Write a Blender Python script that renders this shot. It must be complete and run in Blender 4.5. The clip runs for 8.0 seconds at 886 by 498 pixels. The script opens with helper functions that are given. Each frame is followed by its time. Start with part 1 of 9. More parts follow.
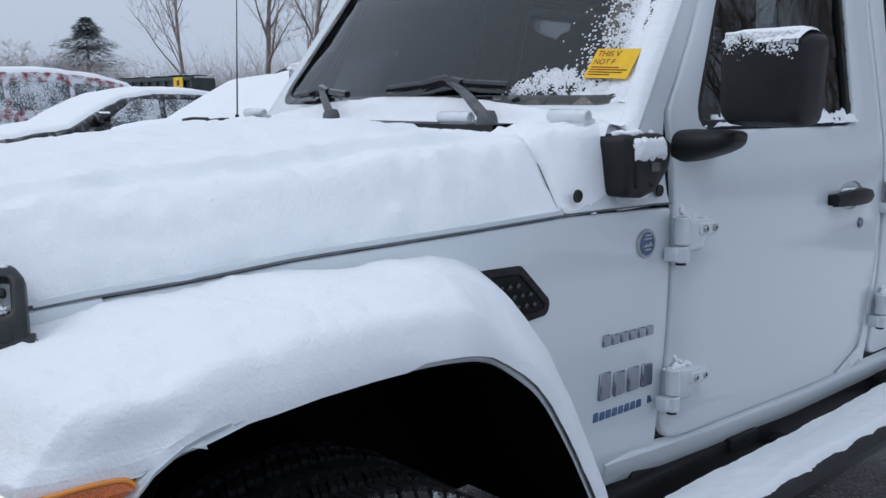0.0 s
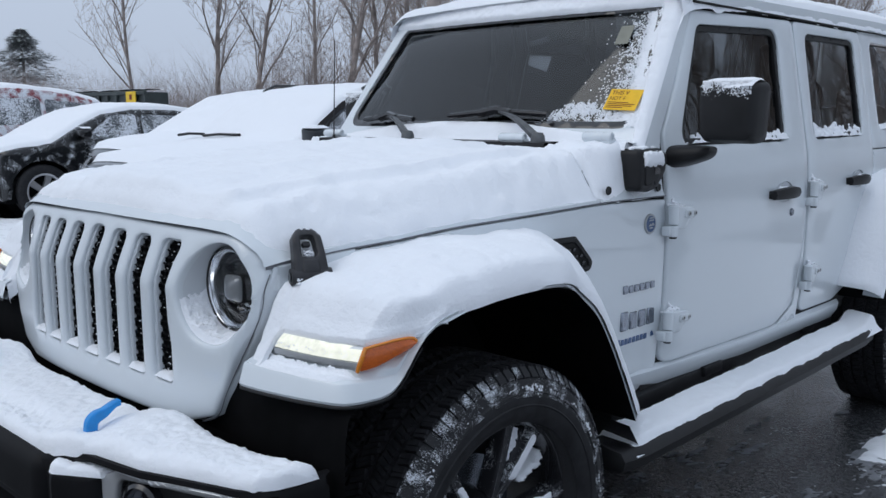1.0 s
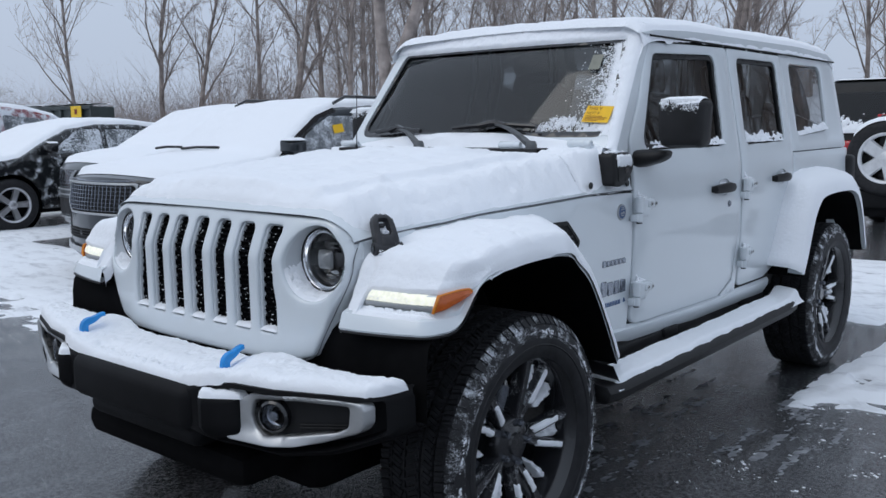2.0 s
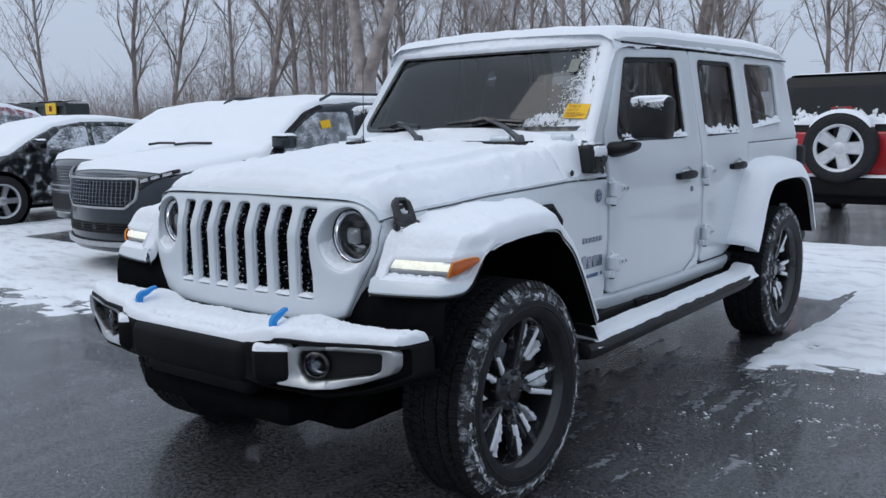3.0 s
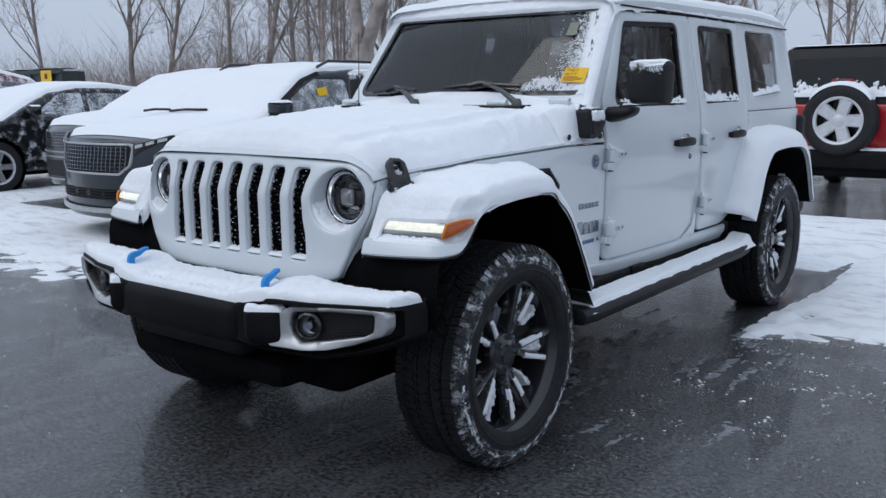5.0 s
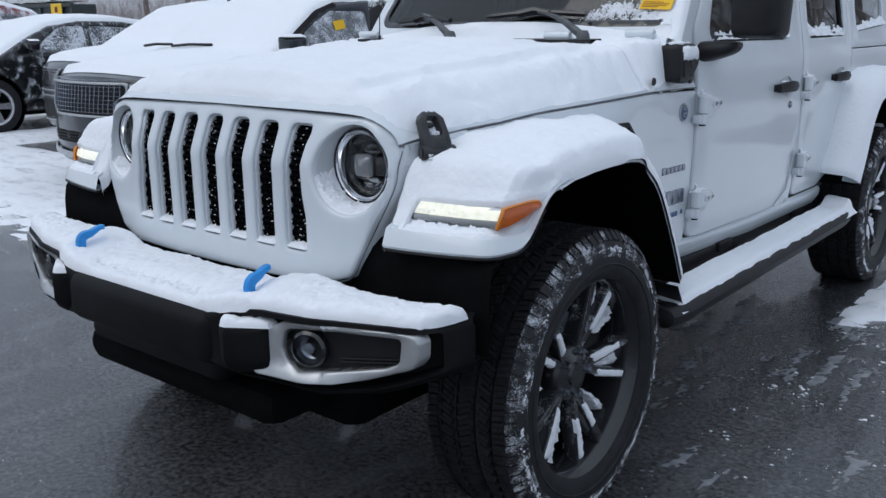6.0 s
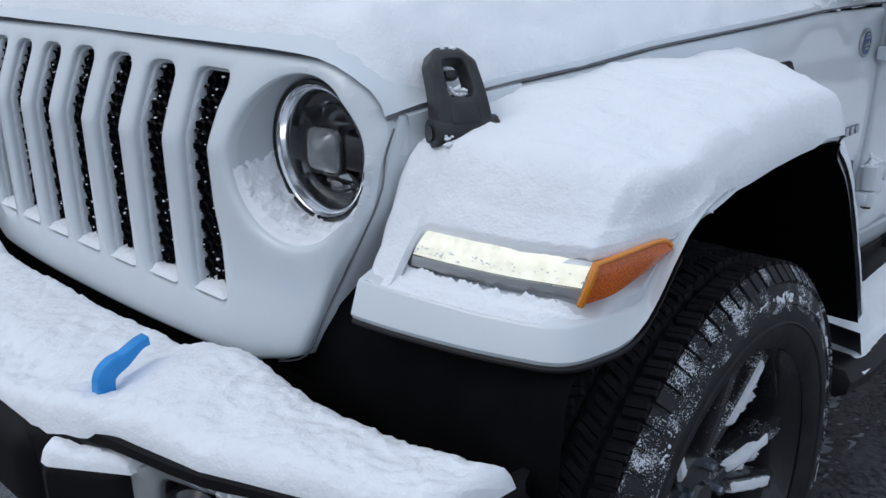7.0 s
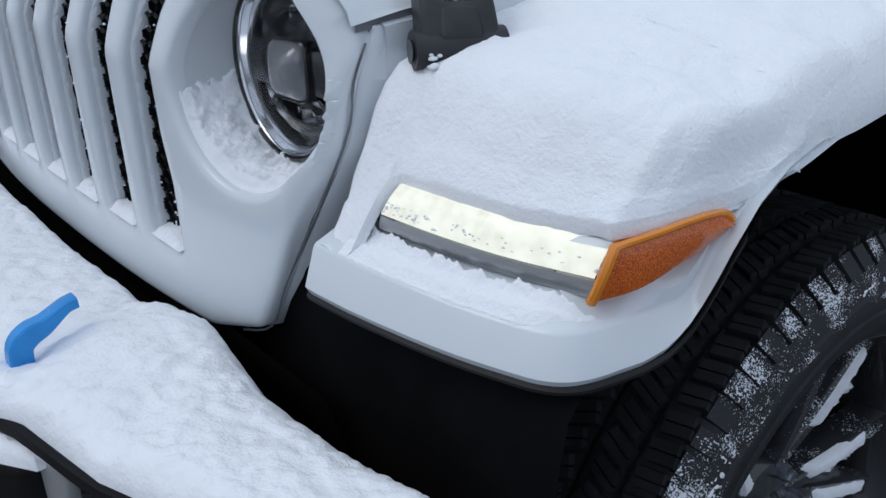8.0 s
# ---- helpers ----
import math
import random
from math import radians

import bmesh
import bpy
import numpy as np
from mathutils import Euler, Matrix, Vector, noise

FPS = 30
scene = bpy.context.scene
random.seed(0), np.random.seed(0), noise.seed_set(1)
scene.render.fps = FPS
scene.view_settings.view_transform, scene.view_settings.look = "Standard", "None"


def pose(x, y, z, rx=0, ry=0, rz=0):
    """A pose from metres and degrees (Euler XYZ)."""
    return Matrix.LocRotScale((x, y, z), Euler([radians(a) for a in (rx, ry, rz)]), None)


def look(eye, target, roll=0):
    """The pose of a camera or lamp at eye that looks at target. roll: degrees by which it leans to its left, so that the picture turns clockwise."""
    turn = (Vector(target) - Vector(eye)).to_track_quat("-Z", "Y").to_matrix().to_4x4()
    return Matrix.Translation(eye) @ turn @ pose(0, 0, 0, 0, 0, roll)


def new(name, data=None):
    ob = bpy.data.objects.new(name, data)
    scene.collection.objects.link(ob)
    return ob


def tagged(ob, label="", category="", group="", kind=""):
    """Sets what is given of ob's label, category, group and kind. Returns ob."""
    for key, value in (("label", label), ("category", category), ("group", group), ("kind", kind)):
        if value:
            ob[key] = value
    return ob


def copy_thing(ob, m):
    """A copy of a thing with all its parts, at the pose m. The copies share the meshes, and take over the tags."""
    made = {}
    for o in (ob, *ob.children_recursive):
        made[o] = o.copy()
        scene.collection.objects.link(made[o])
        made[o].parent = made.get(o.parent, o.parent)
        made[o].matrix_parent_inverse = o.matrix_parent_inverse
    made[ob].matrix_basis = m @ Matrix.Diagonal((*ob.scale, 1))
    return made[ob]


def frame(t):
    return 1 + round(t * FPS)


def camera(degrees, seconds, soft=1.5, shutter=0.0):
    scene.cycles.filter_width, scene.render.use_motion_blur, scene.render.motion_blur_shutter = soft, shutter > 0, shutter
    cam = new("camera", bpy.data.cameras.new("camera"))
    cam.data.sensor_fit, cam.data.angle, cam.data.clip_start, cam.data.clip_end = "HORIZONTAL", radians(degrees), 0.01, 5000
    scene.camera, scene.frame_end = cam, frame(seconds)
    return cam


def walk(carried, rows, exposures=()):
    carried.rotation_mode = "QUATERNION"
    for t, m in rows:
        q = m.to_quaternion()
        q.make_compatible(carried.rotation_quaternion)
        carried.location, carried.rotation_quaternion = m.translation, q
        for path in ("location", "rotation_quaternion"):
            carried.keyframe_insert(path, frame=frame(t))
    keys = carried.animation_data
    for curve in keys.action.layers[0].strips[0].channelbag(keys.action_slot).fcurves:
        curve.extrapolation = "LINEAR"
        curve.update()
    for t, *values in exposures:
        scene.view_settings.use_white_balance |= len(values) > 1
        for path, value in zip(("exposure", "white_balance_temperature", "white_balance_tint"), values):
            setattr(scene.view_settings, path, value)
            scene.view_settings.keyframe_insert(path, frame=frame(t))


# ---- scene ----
cam = camera(53.2, 8.0)
PATH = [
    (0, (1.781, -0.653, 1.321), (0.325, 0.678, 0.995), -0.0),
    (0.5, (1.991, -1.067, 1.337), (0.576, 0.311, 1.026), 0.2),
    (1, (2.105, -1.471, 1.359), (0.74, -0.039, 1.059), -0.1),
    (1.5, (2.253, -1.833, 1.369), (0.938, -0.353, 1.083), -0.3),
    (2.8, (2.498, -2.535, 1.367), (1.285, -0.97, 1.085), -1.1),
    (3, (2.562, -2.61, 1.381), (1.35, -1.046, 1.09), -1.1),
    (3.5, (2.623, -2.673, 1.377), (1.419, -1.104, 1.081), -1.2),
    (4, (2.633, -2.668, 1.38), (1.429, -1.1, 1.079), -1.1),
    (5.5, (2.371, -2.391, 1.32), (1.163, -0.85, 0.913), -0.4),
    (6, (1.99, -1.974, 1.316), (0.768, -0.467, 0.831), -0.4),
    (6.5, (1.639, -1.5, 1.283), (0.396, -0.04, 0.713), -0.5),
    (7, (1.356, -1.152, 1.248), (0.084, 0.242, 0.586), -0.4),
    (7.5, (1.281, -0.933, 1.198), (-0.071, 0.351, 0.475), -1.0),
    (8, (1.255, -0.881, 1.201), (-0.126, 0.292, 0.353), -1.2),
]
walk(cam, [(t, look(eye, target, roll)) for t, eye, target, roll in PATH], [(0, 0.0), (4, 0.0), (6, 0.0), (7, -0.01), (8, -0.03)])


# ---------------------------------------------------------------- world, light, exposure
SUN_ELEV, SUN_ROT = radians(52), radians(205)
world = bpy.data.worlds.new("overcast_sky")
scene.world = world
world.use_nodes = True
wt = world.node_tree
wt.nodes.clear()
w_out = wt.nodes.new("ShaderNodeOutputWorld")
w_bg = wt.nodes.new("ShaderNodeBackground")
w_sky = wt.nodes.new("ShaderNodeTexSky")
w_sky.sky_type, w_sky.sun_disc = "NISHITA", False
w_sky.sun_elevation, w_sky.sun_rotation = SUN_ELEV, SUN_ROT
w_sky.dust_density, w_sky.air_density = 4.0, 1.0
w_co = wt.nodes.new("ShaderNodeTexCoord")
w_sep = wt.nodes.new("ShaderNodeSeparateXYZ")
w_ramp = wt.nodes.new("ShaderNodeValToRGB")
w_ramp.color_ramp.elements[0].position, w_ramp.color_ramp.elements[0].color = 0.0, (4.75, 5.55, 7.0, 1)
w_ramp.color_ramp.elements[1].position, w_ramp.color_ramp.elements[1].color = 1.0, (7.4, 8.6, 10.4, 1)
w_mix = wt.nodes.new("ShaderNodeMix")
w_mix.data_type = "RGBA"
w_mix.inputs["Factor"].default_value = 0.93     # a closed cloud deck, with a little of the clear sky's tint
wt.links.new(w_co.outputs["Generated"], w_sep.inputs[0])
wt.links.new(w_sep.outputs["Z"], w_ramp.inputs["Fac"])
wt.links.new(w_sky.outputs[0], w_mix.inputs["A"])
wt.links.new(w_ramp.outputs[0], w_mix.inputs["B"])
wt.links.new(w_mix.outputs["Result"], w_bg.inputs["Color"])
w_bg.inputs["Strength"].default_value = 0.102
wt.links.new(w_bg.outputs[0], w_out.inputs[0])

sun = new("sun", bpy.data.lights.new("sun", "SUN"))
sun.data.energy, sun.data.angle, sun.data.color = 0.55, radians(40), (1.0, 0.985, 0.96)
sun.matrix_world = look((0, 0, 0), (-math.sin(SUN_ROT) * math.cos(SUN_ELEV), -math.cos(SUN_ROT) * math.cos(SUN_ELEV), -math.sin(SUN_ELEV)))
sun.location = (-20, -20, 40)


# ---------------------------------------------------------------- materials
def mat(name, color, rough=0.5, metal=0.0, coat=0.0, spec=0.5, noise_scale=0.0, noise_amt=0.0, bump=0.0, bump_scale=200.0, bump_dist=0.002, emit=None, emit_power=0.0, trans=0.0, ior=1.45, rough_var=0.0):
    m = bpy.data.materials.new(name)
    m.use_nodes = True
    nt = m.node_tree
    b = nt.nodes["Principled BSDF"]
    b.inputs["Base Color"].default_value = (*color, 1)
    b.inputs["Roughness"].default_value = rough
    b.inputs["Metallic"].default_value = metal
    b.inputs["Coat Weight"].default_value = coat
    b.inputs["Coat Roughness"].default_value = 0.06
    b.inputs["Specular IOR Level"].default_value = spec
    b.inputs["Transmission Weight"].default_value = trans
    b.inputs["IOR"].default_value = ior
    if emit:
        b.inputs["Emission Color"].default_value = (*emit, 1)
        b.inputs["Emission Strength"].default_value = emit_power
    co = nt.nodes.new("ShaderNodeTexCoord")
    if noise_amt:
        n = nt.nodes.new("ShaderNodeTexNoise")
        n.inputs["Scale"].default_value, n.inputs["Detail"].default_value = noise_scale, 6
        nt.links.new(co.outputs["Object"], n.inputs["Vector"])
        r = nt.nodes.new("ShaderNodeMapRange")
        r.inputs["To Min"].default_value, r.inputs["To Max"].default_value = 1 - noise_amt, 1 + noise_amt
        r.inputs["From Min"].default_value, r.inputs["From Max"].default_value = 0.3, 0.7
        nt.links.new(n.outputs["Fac"], r.inputs["Value"])
        mul = nt.nodes.new("ShaderNodeMix")
        mul.data_type, mul.blend_type = "RGBA", "MULTIPLY"
        mul.inputs["Factor"].default_value = 1
        mul.inputs["A"].default_value = (*color, 1)
        nt.links.new(r.outputs[0], mul.inputs["B"])
        nt.links.new(mul.outputs["Result"], b.inputs["Base Color"])
        if rough_var:
            rr = nt.nodes.new("ShaderNodeMapRange")
            rr.inputs["To Min"].default_value, rr.inputs["To Max"].default_value = max(0.02, rough - rough_var), min(1, rough + rough_var)
            rr.inputs["From Min"].default_value, rr.inputs["From Max"].default_value = 0.3, 0.7
            nt.links.new(n.outputs["Fac"], rr.inputs["Value"])
            nt.links.new(rr.outputs[0], b.inputs["Roughness"])
    if bump:
        n2 = nt.nodes.new("ShaderNodeTexNoise")
        n2.inputs["Scale"].default_value, n2.inputs["Detail"].default_value = bump_scale, 5
        nt.links.new(co.outputs["Object"], n2.inputs["Vector"])
        bp = nt.nodes.new("ShaderNodeBump")
        bp.inputs["Strength"].default_value, bp.inputs["Distance"].default_value = bump, bump_dist
        nt.links.new(n2.outputs["Fac"], bp.inputs["Height"])
        nt.links.new(bp.outputs[0], b.inputs["Normal"])
    return m


def snow_dusted(name, color, rough, amount, scale=60.0, coat=0.0, metal=0.0, patch=1.0):
    """A surface with fine snow clinging to it in flecks; amount 0 to 1."""
    m = mat(name, color, rough, metal, coat)
    nt = m.node_tree
    b = nt.nodes["Principled BSDF"]
    co = nt.nodes.new("ShaderNodeTexCoord")
    big = nt.nodes.new("ShaderNodeTexNoise")
    big.inputs["Scale"].default_value, big.inputs["Detail"].default_value = scale * 0.05, 3
    fine = nt.nodes.new("ShaderNodeTexNoise")
    fine.inputs["Scale"].default_value, fine.inputs["Detail"].default_value = scale, 4
    add = nt.nodes.new("ShaderNodeMath")
    add.operation = "ADD"
    for n in (big, fine):
        nt.links.new(co.outputs["Object"], n.inputs["Vector"])
    soft = nt.nodes.new("ShaderNodeMath")
    soft.operation = "MULTIPLY_ADD"
    soft.inputs[1].default_value, soft.inputs[2].default_value = patch, 0.5 * (1 - patch)
    nt.links.new(big.outputs["Fac"], soft.inputs[0])
    nt.links.new(soft.outputs[0], add.inputs[0])
    nt.links.new(fine.outputs["Fac"], add.inputs[1])
    ramp = nt.nodes.new("ShaderNodeMapRange")
    edge = 1.28 - 0.5 * amount
    ramp.inputs["From Min"].default_value, ramp.inputs["From Max"].default_value = edge, edge + 0.06
    nt.links.new(add.outputs[0], ramp.inputs["Value"])
    mixc = nt.nodes.new("ShaderNodeMix")
    mixc.data_type = "RGBA"
    mixc.inputs["A"].default_value, mixc.inputs["B"].default_value = (*color, 1), (0.82, 0.85, 0.9, 1)
    nt.links.new(ramp.outputs[0], mixc.inputs["Factor"])
    nt.links.new(mixc.outputs["Result"], b.inputs["Base Color"])
    mr = nt.nodes.new("ShaderNodeMapRange")
    mr.inputs["To Min"].default_value, mr.inputs["To Max"].default_value = rough, 0.85
    nt.links.new(ramp.outputs[0], mr.inputs["Value"])
    nt.links.new(mr.outputs[0], b.inputs["Roughness"])
    bp = nt.nodes.new("ShaderNodeBump")
    bp.inputs["Strength"].default_value, bp.inputs["Distance"].default_value = 0.6, 0.004
    nt.links.new(ramp.outputs[0], bp.inputs["Height"])
    nt.links.new(bp.outputs[0], b.inputs["Normal"])
    return m


def snow_material(name, grain=1.0, color=(0.895, 0.915, 0.95), rough=0.8, dirt=0.0):
    m = mat(name, color, rough, spec=0.25)
    nt = m.node_tree
    b = nt.nodes["Principled BSDF"]
    co = nt.nodes.new("ShaderNodeTexCoord")
    hs = []
    for sc, amp in ((18, 1.0), (70, 0.6), (260, 0.40 * grain), (900, 0.20 * grain)):
        n = nt.nodes.new("ShaderNodeTexNoise")
        n.inputs["Scale"].default_value, n.inputs["Detail"].default_value = sc, 4
        nt.links.new(co.outputs["Object"], n.inputs["Vector"])
        k = nt.nodes.new("ShaderNodeMath")
        k.operation = "MULTIPLY"
        k.inputs[1].default_value = amp
        nt.links.new(n.outputs["Fac"], k.inputs[0])
        hs.append(k)
    tot = hs[0]
    for k in hs[1:]:
        a = nt.nodes.new("ShaderNodeMath")
        a.operation = "ADD"
        nt.links.new(tot.outputs[0], a.inputs[0])
        nt.links.new(k.outputs[0], a.inputs[1])
        tot = a
    bp = nt.nodes.new("ShaderNodeBump")
    bp.inputs["Strength"].default_value, bp.inputs["Distance"].default_value = 0.55, 0.007
    nt.links.new(tot.outputs[0], bp.inputs["Height"])
    nt.links.new(bp.outputs[0], b.inputs["Normal"])
    b.inputs["Sheen Weight"].default_value = 0.15
    if dirt:
        # streaks of trodden, wetter snow
        mp = nt.nodes.new("ShaderNodeMapping")
        mp.inputs["Scale"].default_value = (2.6, 7.0, 1.0)
        mp.inputs["Rotation"].default_value = (0, 0, 0.25)
        nt.links.new(co.outputs["Object"], mp.inputs["Vector"])
        n = nt.nodes.new("ShaderNodeTexNoise")
        n.inputs["Scale"].default_value, n.inputs["Detail"].default_value, n.inputs["Roughness"].default_value = 1.0, 8, 0.65
        nt.links.new(mp.outputs[0], n.inputs["Vector"])
        r = nt.nodes.new("ShaderNodeMapRange")
        r.inputs["From Min"].default_value, r.inputs["From Max"].default_value = 0.50, 0.70
        r.inputs["To Min"].default_value, r.inputs["To Max"].default_value = 0.0, dirt
        nt.links.new(n.outputs["Fac"], r.inputs["Value"])
        mx = nt.nodes.new("ShaderNodeMix")
        mx.data_type = "RGBA"
        mx.inputs["A"].default_value, mx.inputs["B"].default_value = (*color, 1), (0.36, 0.37, 0.40, 1)
        nt.links.new(r.outputs[0], mx.inputs["Factor"])
        nt.links.new(mx.outputs["Result"], b.inputs["Base Color"])
    return m


def asphalt_material():
    m = mat("wet_asphalt", (0.03, 0.031, 0.034), 0.3, spec=0.7, coat=0.3)
    nt = m.node_tree
    b = nt.nodes["Principled BSDF"]
    co = nt.nodes.new("ShaderNodeTexCoord")
    vo = nt.nodes.new("ShaderNodeTexVoronoi")
    vo.inputs["Scale"].default_value = 160
    n1 = nt.nodes.new("ShaderNodeTexNoise")
    n1.inputs["Scale"].default_value, n1.inputs["Detail"].default_value = 1.1, 6
    n2 = nt.nodes.new("ShaderNodeTexNoise")
    n2.inputs["Scale"].default_value, n2.inputs["Detail"].default_value = 55, 5
    for n in (vo, n1, n2):
        nt.links.new(co.outputs["Object"], n.inputs["Vector"])
    # wet film: smooth where water stands, rough where the stones stick out
    mr = nt.nodes.new("ShaderNodeMapRange")
    mr.inputs["From Min"].default_value, mr.inputs["From Max"].default_value = 0.35, 0.68
    mr.inputs["To Min"].default_value, mr.inputs["To Max"].default_value = 0.06, 0.22
    nt.links.new(n1.outputs["Fac"], mr.inputs["Value"])
    nt.links.new(mr.outputs[0], b.inputs["Roughness"])
    cr = nt.nodes.new("ShaderNodeValToRGB")
    cr.color_ramp.elements[0].position, cr.color_ramp.elements[0].color = 0.38, (0.027, 0.0275, 0.0295, 1)
    cr.color_ramp.elements[1].position, cr.color_ramp.elements[1].color = 0.72, (0.115, 0.117, 0.123, 1)
    nt.links.new(n2.outputs["Fac"], cr.inputs["Fac"])
    mul = nt.nodes.new("ShaderNodeMix")
    mul.data_type, mul.blend_type = "RGBA", "MULTIPLY"
    mul.inputs["Factor"].default_value = 0.7
    r2 = nt.nodes.new("ShaderNodeMapRange")
    r2.inputs["From Min"].default_value, r2.inputs["From Max"].default_value = 0.3, 0.7
    r2.inputs["To Min"].default_value, r2.inputs["To Max"].default_value = 0.6, 1.35
    nt.links.new(n1.outputs["Fac"], r2.inputs["Value"])
    nt.links.new(cr.outputs[0], mul.inputs["A"])
    nt.links.new(r2.outputs[0], mul.inputs["B"])
    # thin film of grey slush, drawn out along the wheel tracks
    mp = nt.nodes.new("ShaderNodeMapping")
    mp.inputs["Scale"].default_value = (5.0, 1.6, 1.0)
    nt.links.new(co.outputs["Object"], mp.inputs["Vector"])
    n3 = nt.nodes.new("ShaderNodeTexNoise")
    n3.inputs["Scale"].default_value, n3.inputs["Detail"].default_value, n3.inputs["Roughness"].default_value = 1.0, 9, 0.72
    nt.links.new(mp.outputs[0], n3.inputs["Vector"])
    r3 = nt.nodes.new("ShaderNodeMapRange")
    r3.inputs["From Min"].default_value, r3.inputs["From Max"].default_value = 0.49, 0.68
    r3.inputs["To Min"].default_value, r3.inputs["To Max"].default_value = 0.0, 0.22
    nt.links.new(n3.outputs["Fac"], r3.inputs["Value"])
    film = nt.nodes.new("ShaderNodeMix")
    film.data_type = "RGBA"
    film.inputs["B"].default_value = (0.27, 0.28, 0.30, 1)
    nt.links.new(r3.outputs[0], film.inputs["Factor"])
    nt.links.new(mul.outputs["Result"], film.inputs["A"])
    nt.links.new(film.outputs["Result"], b.inputs["Base Color"])
    ad = nt.nodes.new("ShaderNodeMath")
    ad.operation = "ADD"
    nt.links.new(vo.outputs["Distance"], ad.inputs[0])
    nt.links.new(n2.outputs["Fac"], ad.inputs[1])
    bp = nt.nodes.new("ShaderNodeBump")
    bp.inputs["Strength"].default_value, bp.inputs["Distance"].default_value = 0.46, 0.004
    nt.links.new(ad.outputs[0], bp.inputs["Height"])
    nt.links.new(bp.outputs[0], b.inputs["Normal"])
    return m


SNOW = snow_material("snow")
SNOW_GROUND = snow_material("trodden_snow", 1.3, dirt=0.6)
SLUSH = mat("grey_slush", (0.20, 0.207, 0.222), 0.40, noise_scale=18, noise_amt=0.45, bump=0.6, bump_scale=120, bump_dist=0.003)
ASPHALT = asphalt_material()
WHITE = mat("white_paint", (0.665, 0.709, 0.739), 0.30, coat=0.9, noise_scale=2.0, noise_amt=0.012, bump=0.012, bump_scale=900)
WHITE_TRIM = mat("white_trim", (0.58, 0.612, 0.64), 0.42, coat=0.3, noise_scale=5, noise_amt=0.03)
BLACK_PLASTIC = mat("black_plastic", (0.012, 0.012, 0.013), 0.5, spec=0.35, noise_scale=14, noise_amt=0.25, bump=0.25, bump_scale=700, bump_dist=0.0008)
LATCH_RUBBER = mat("latch_rubber", (0.030, 0.030, 0.033), 0.42, spec=0.4, noise_scale=30, noise_amt=0.25, bump=0.2, bump_scale=500, bump_dist=0.0006)
BLACK_BUMPER = mat("bumper_plastic", (0.008, 0.008, 0.009), 0.55, spec=0.14, noise_scale=9, noise_amt=0.3, bump=0.25, bump_scale=600, bump_dist=0.0008)
BLACK_GLOSS = mat("black_gloss", (0.012, 0.012, 0.014), 0.16, coat=0.5, noise_scale=10, noise_amt=0.2)
WIPER_GREY = mat("weathered_wiper_paint", (0.085, 0.09, 0.095), 0.45, noise_scale=40, noise_amt=0.3)
MESH_BLACK = mat("mesh_black", (0.004, 0.004, 0.005), 0.4, spec=0.15, noise_scale=30, noise_amt=0.2)
GAP = mat("shadow_gap_rubber", (0.006, 0.006, 0.006), 0.8, noise_scale=30, noise_amt=0.2)
FROSTED_SEAM = mat("frosted_seam", (0.16, 0.165, 0.18), 0.8, noise_scale=30, noise_amt=0.3)
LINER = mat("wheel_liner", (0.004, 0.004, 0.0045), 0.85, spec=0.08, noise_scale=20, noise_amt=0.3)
RUBBER = mat("tyre_rubber", (0.019, 0.019, 0.021), 0.6, spec=0.3, noise_scale=30, noise_amt=0.35, bump=0.3, bump_scale=300, bump_dist=0.001)
TREAD = mat("tread_rubber", (0.020, 0.020, 0.022), 0.7, spec=0.15, noise_scale=30, noise_amt=0.35, bump=0.3, bump_scale=300, bump_dist=0.001)
SPOKE = snow_dusted("snow_dusted_spoke", (0.024, 0.024, 0.027), 0.26, 0.22, 420, coat=0.5, patch=0.8)
RIM_BLACK = mat("gloss_black_rim", (0.014, 0.014, 0.016), 0.26, coat=0.5, noise_scale=12, noise_amt=0.25)
ALLOY = mat("grey_alloy", (0.5, 0.5, 0.52), 0.38, metal=0.85, noise_scale=20, noise_amt=0.12)
PALE_ALLOY = mat("pale_alloy", (0.62, 0.63, 0.65), 0.45, metal=0.3, noise_scale=20, noise_amt=0.1)
SATIN = mat("satin_silver", (0.46, 0.47, 0.48), 0.36, metal=0.6, noise_scale=16, noise_amt=0.1)
CHROME = mat("chrome", (0.75, 0.76, 0.78), 0.1, metal=1.0, noise_scale=12, noise_amt=0.06)
DARK_CHROME = mat("dark_chrome", (0.25, 0.27, 0.31), 0.25, metal=0.9, noise_scale=30, noise_amt=0.1)
REFLECTOR = mat("lamp_reflector", (0.80, 0.80, 0.80), 0.25, metal=0.9, noise_scale=40, noise_amt=0.2)
CLEAR = mat("clear_lens", (0.95, 0.96, 0.97), 0.02, trans=1.0, ior=1.13)
LENS_GREY = mat("projector_glass", (0.22, 0.23, 0.24), 0.12, metal=0.3, coat=1.0, noise_scale=30, noise_amt=0.1)
GLASS = mat("tinted_glass", (0.115, 0.13, 0.14), 0.015, trans=1.0, ior=1.5)
DARK_GLASS = mat("privacy_glass", (0.10, 0.11, 0.12), 0.015, trans=1.0, ior=1.5)
AMBER_RIM = mat("amber_clear_rim", (0.75, 0.24, 0.012), 0.15, coat=0.7, noise_scale=40, noise_amt=0.1)
AMBER = mat("amber_lens", (0.55, 0.10, 0.008), 0.2, coat=0.6, noise_scale=60, noise_amt=0.15, bump=0.5, bump_scale=400, bump_dist=0.001, emit=(0.9, 0.2, 0.01), emit_power=0.05)
cells = AMBER.node_tree.nodes.new("ShaderNodeTexVoronoi")
cells.inputs["Scale"].default_value = 900
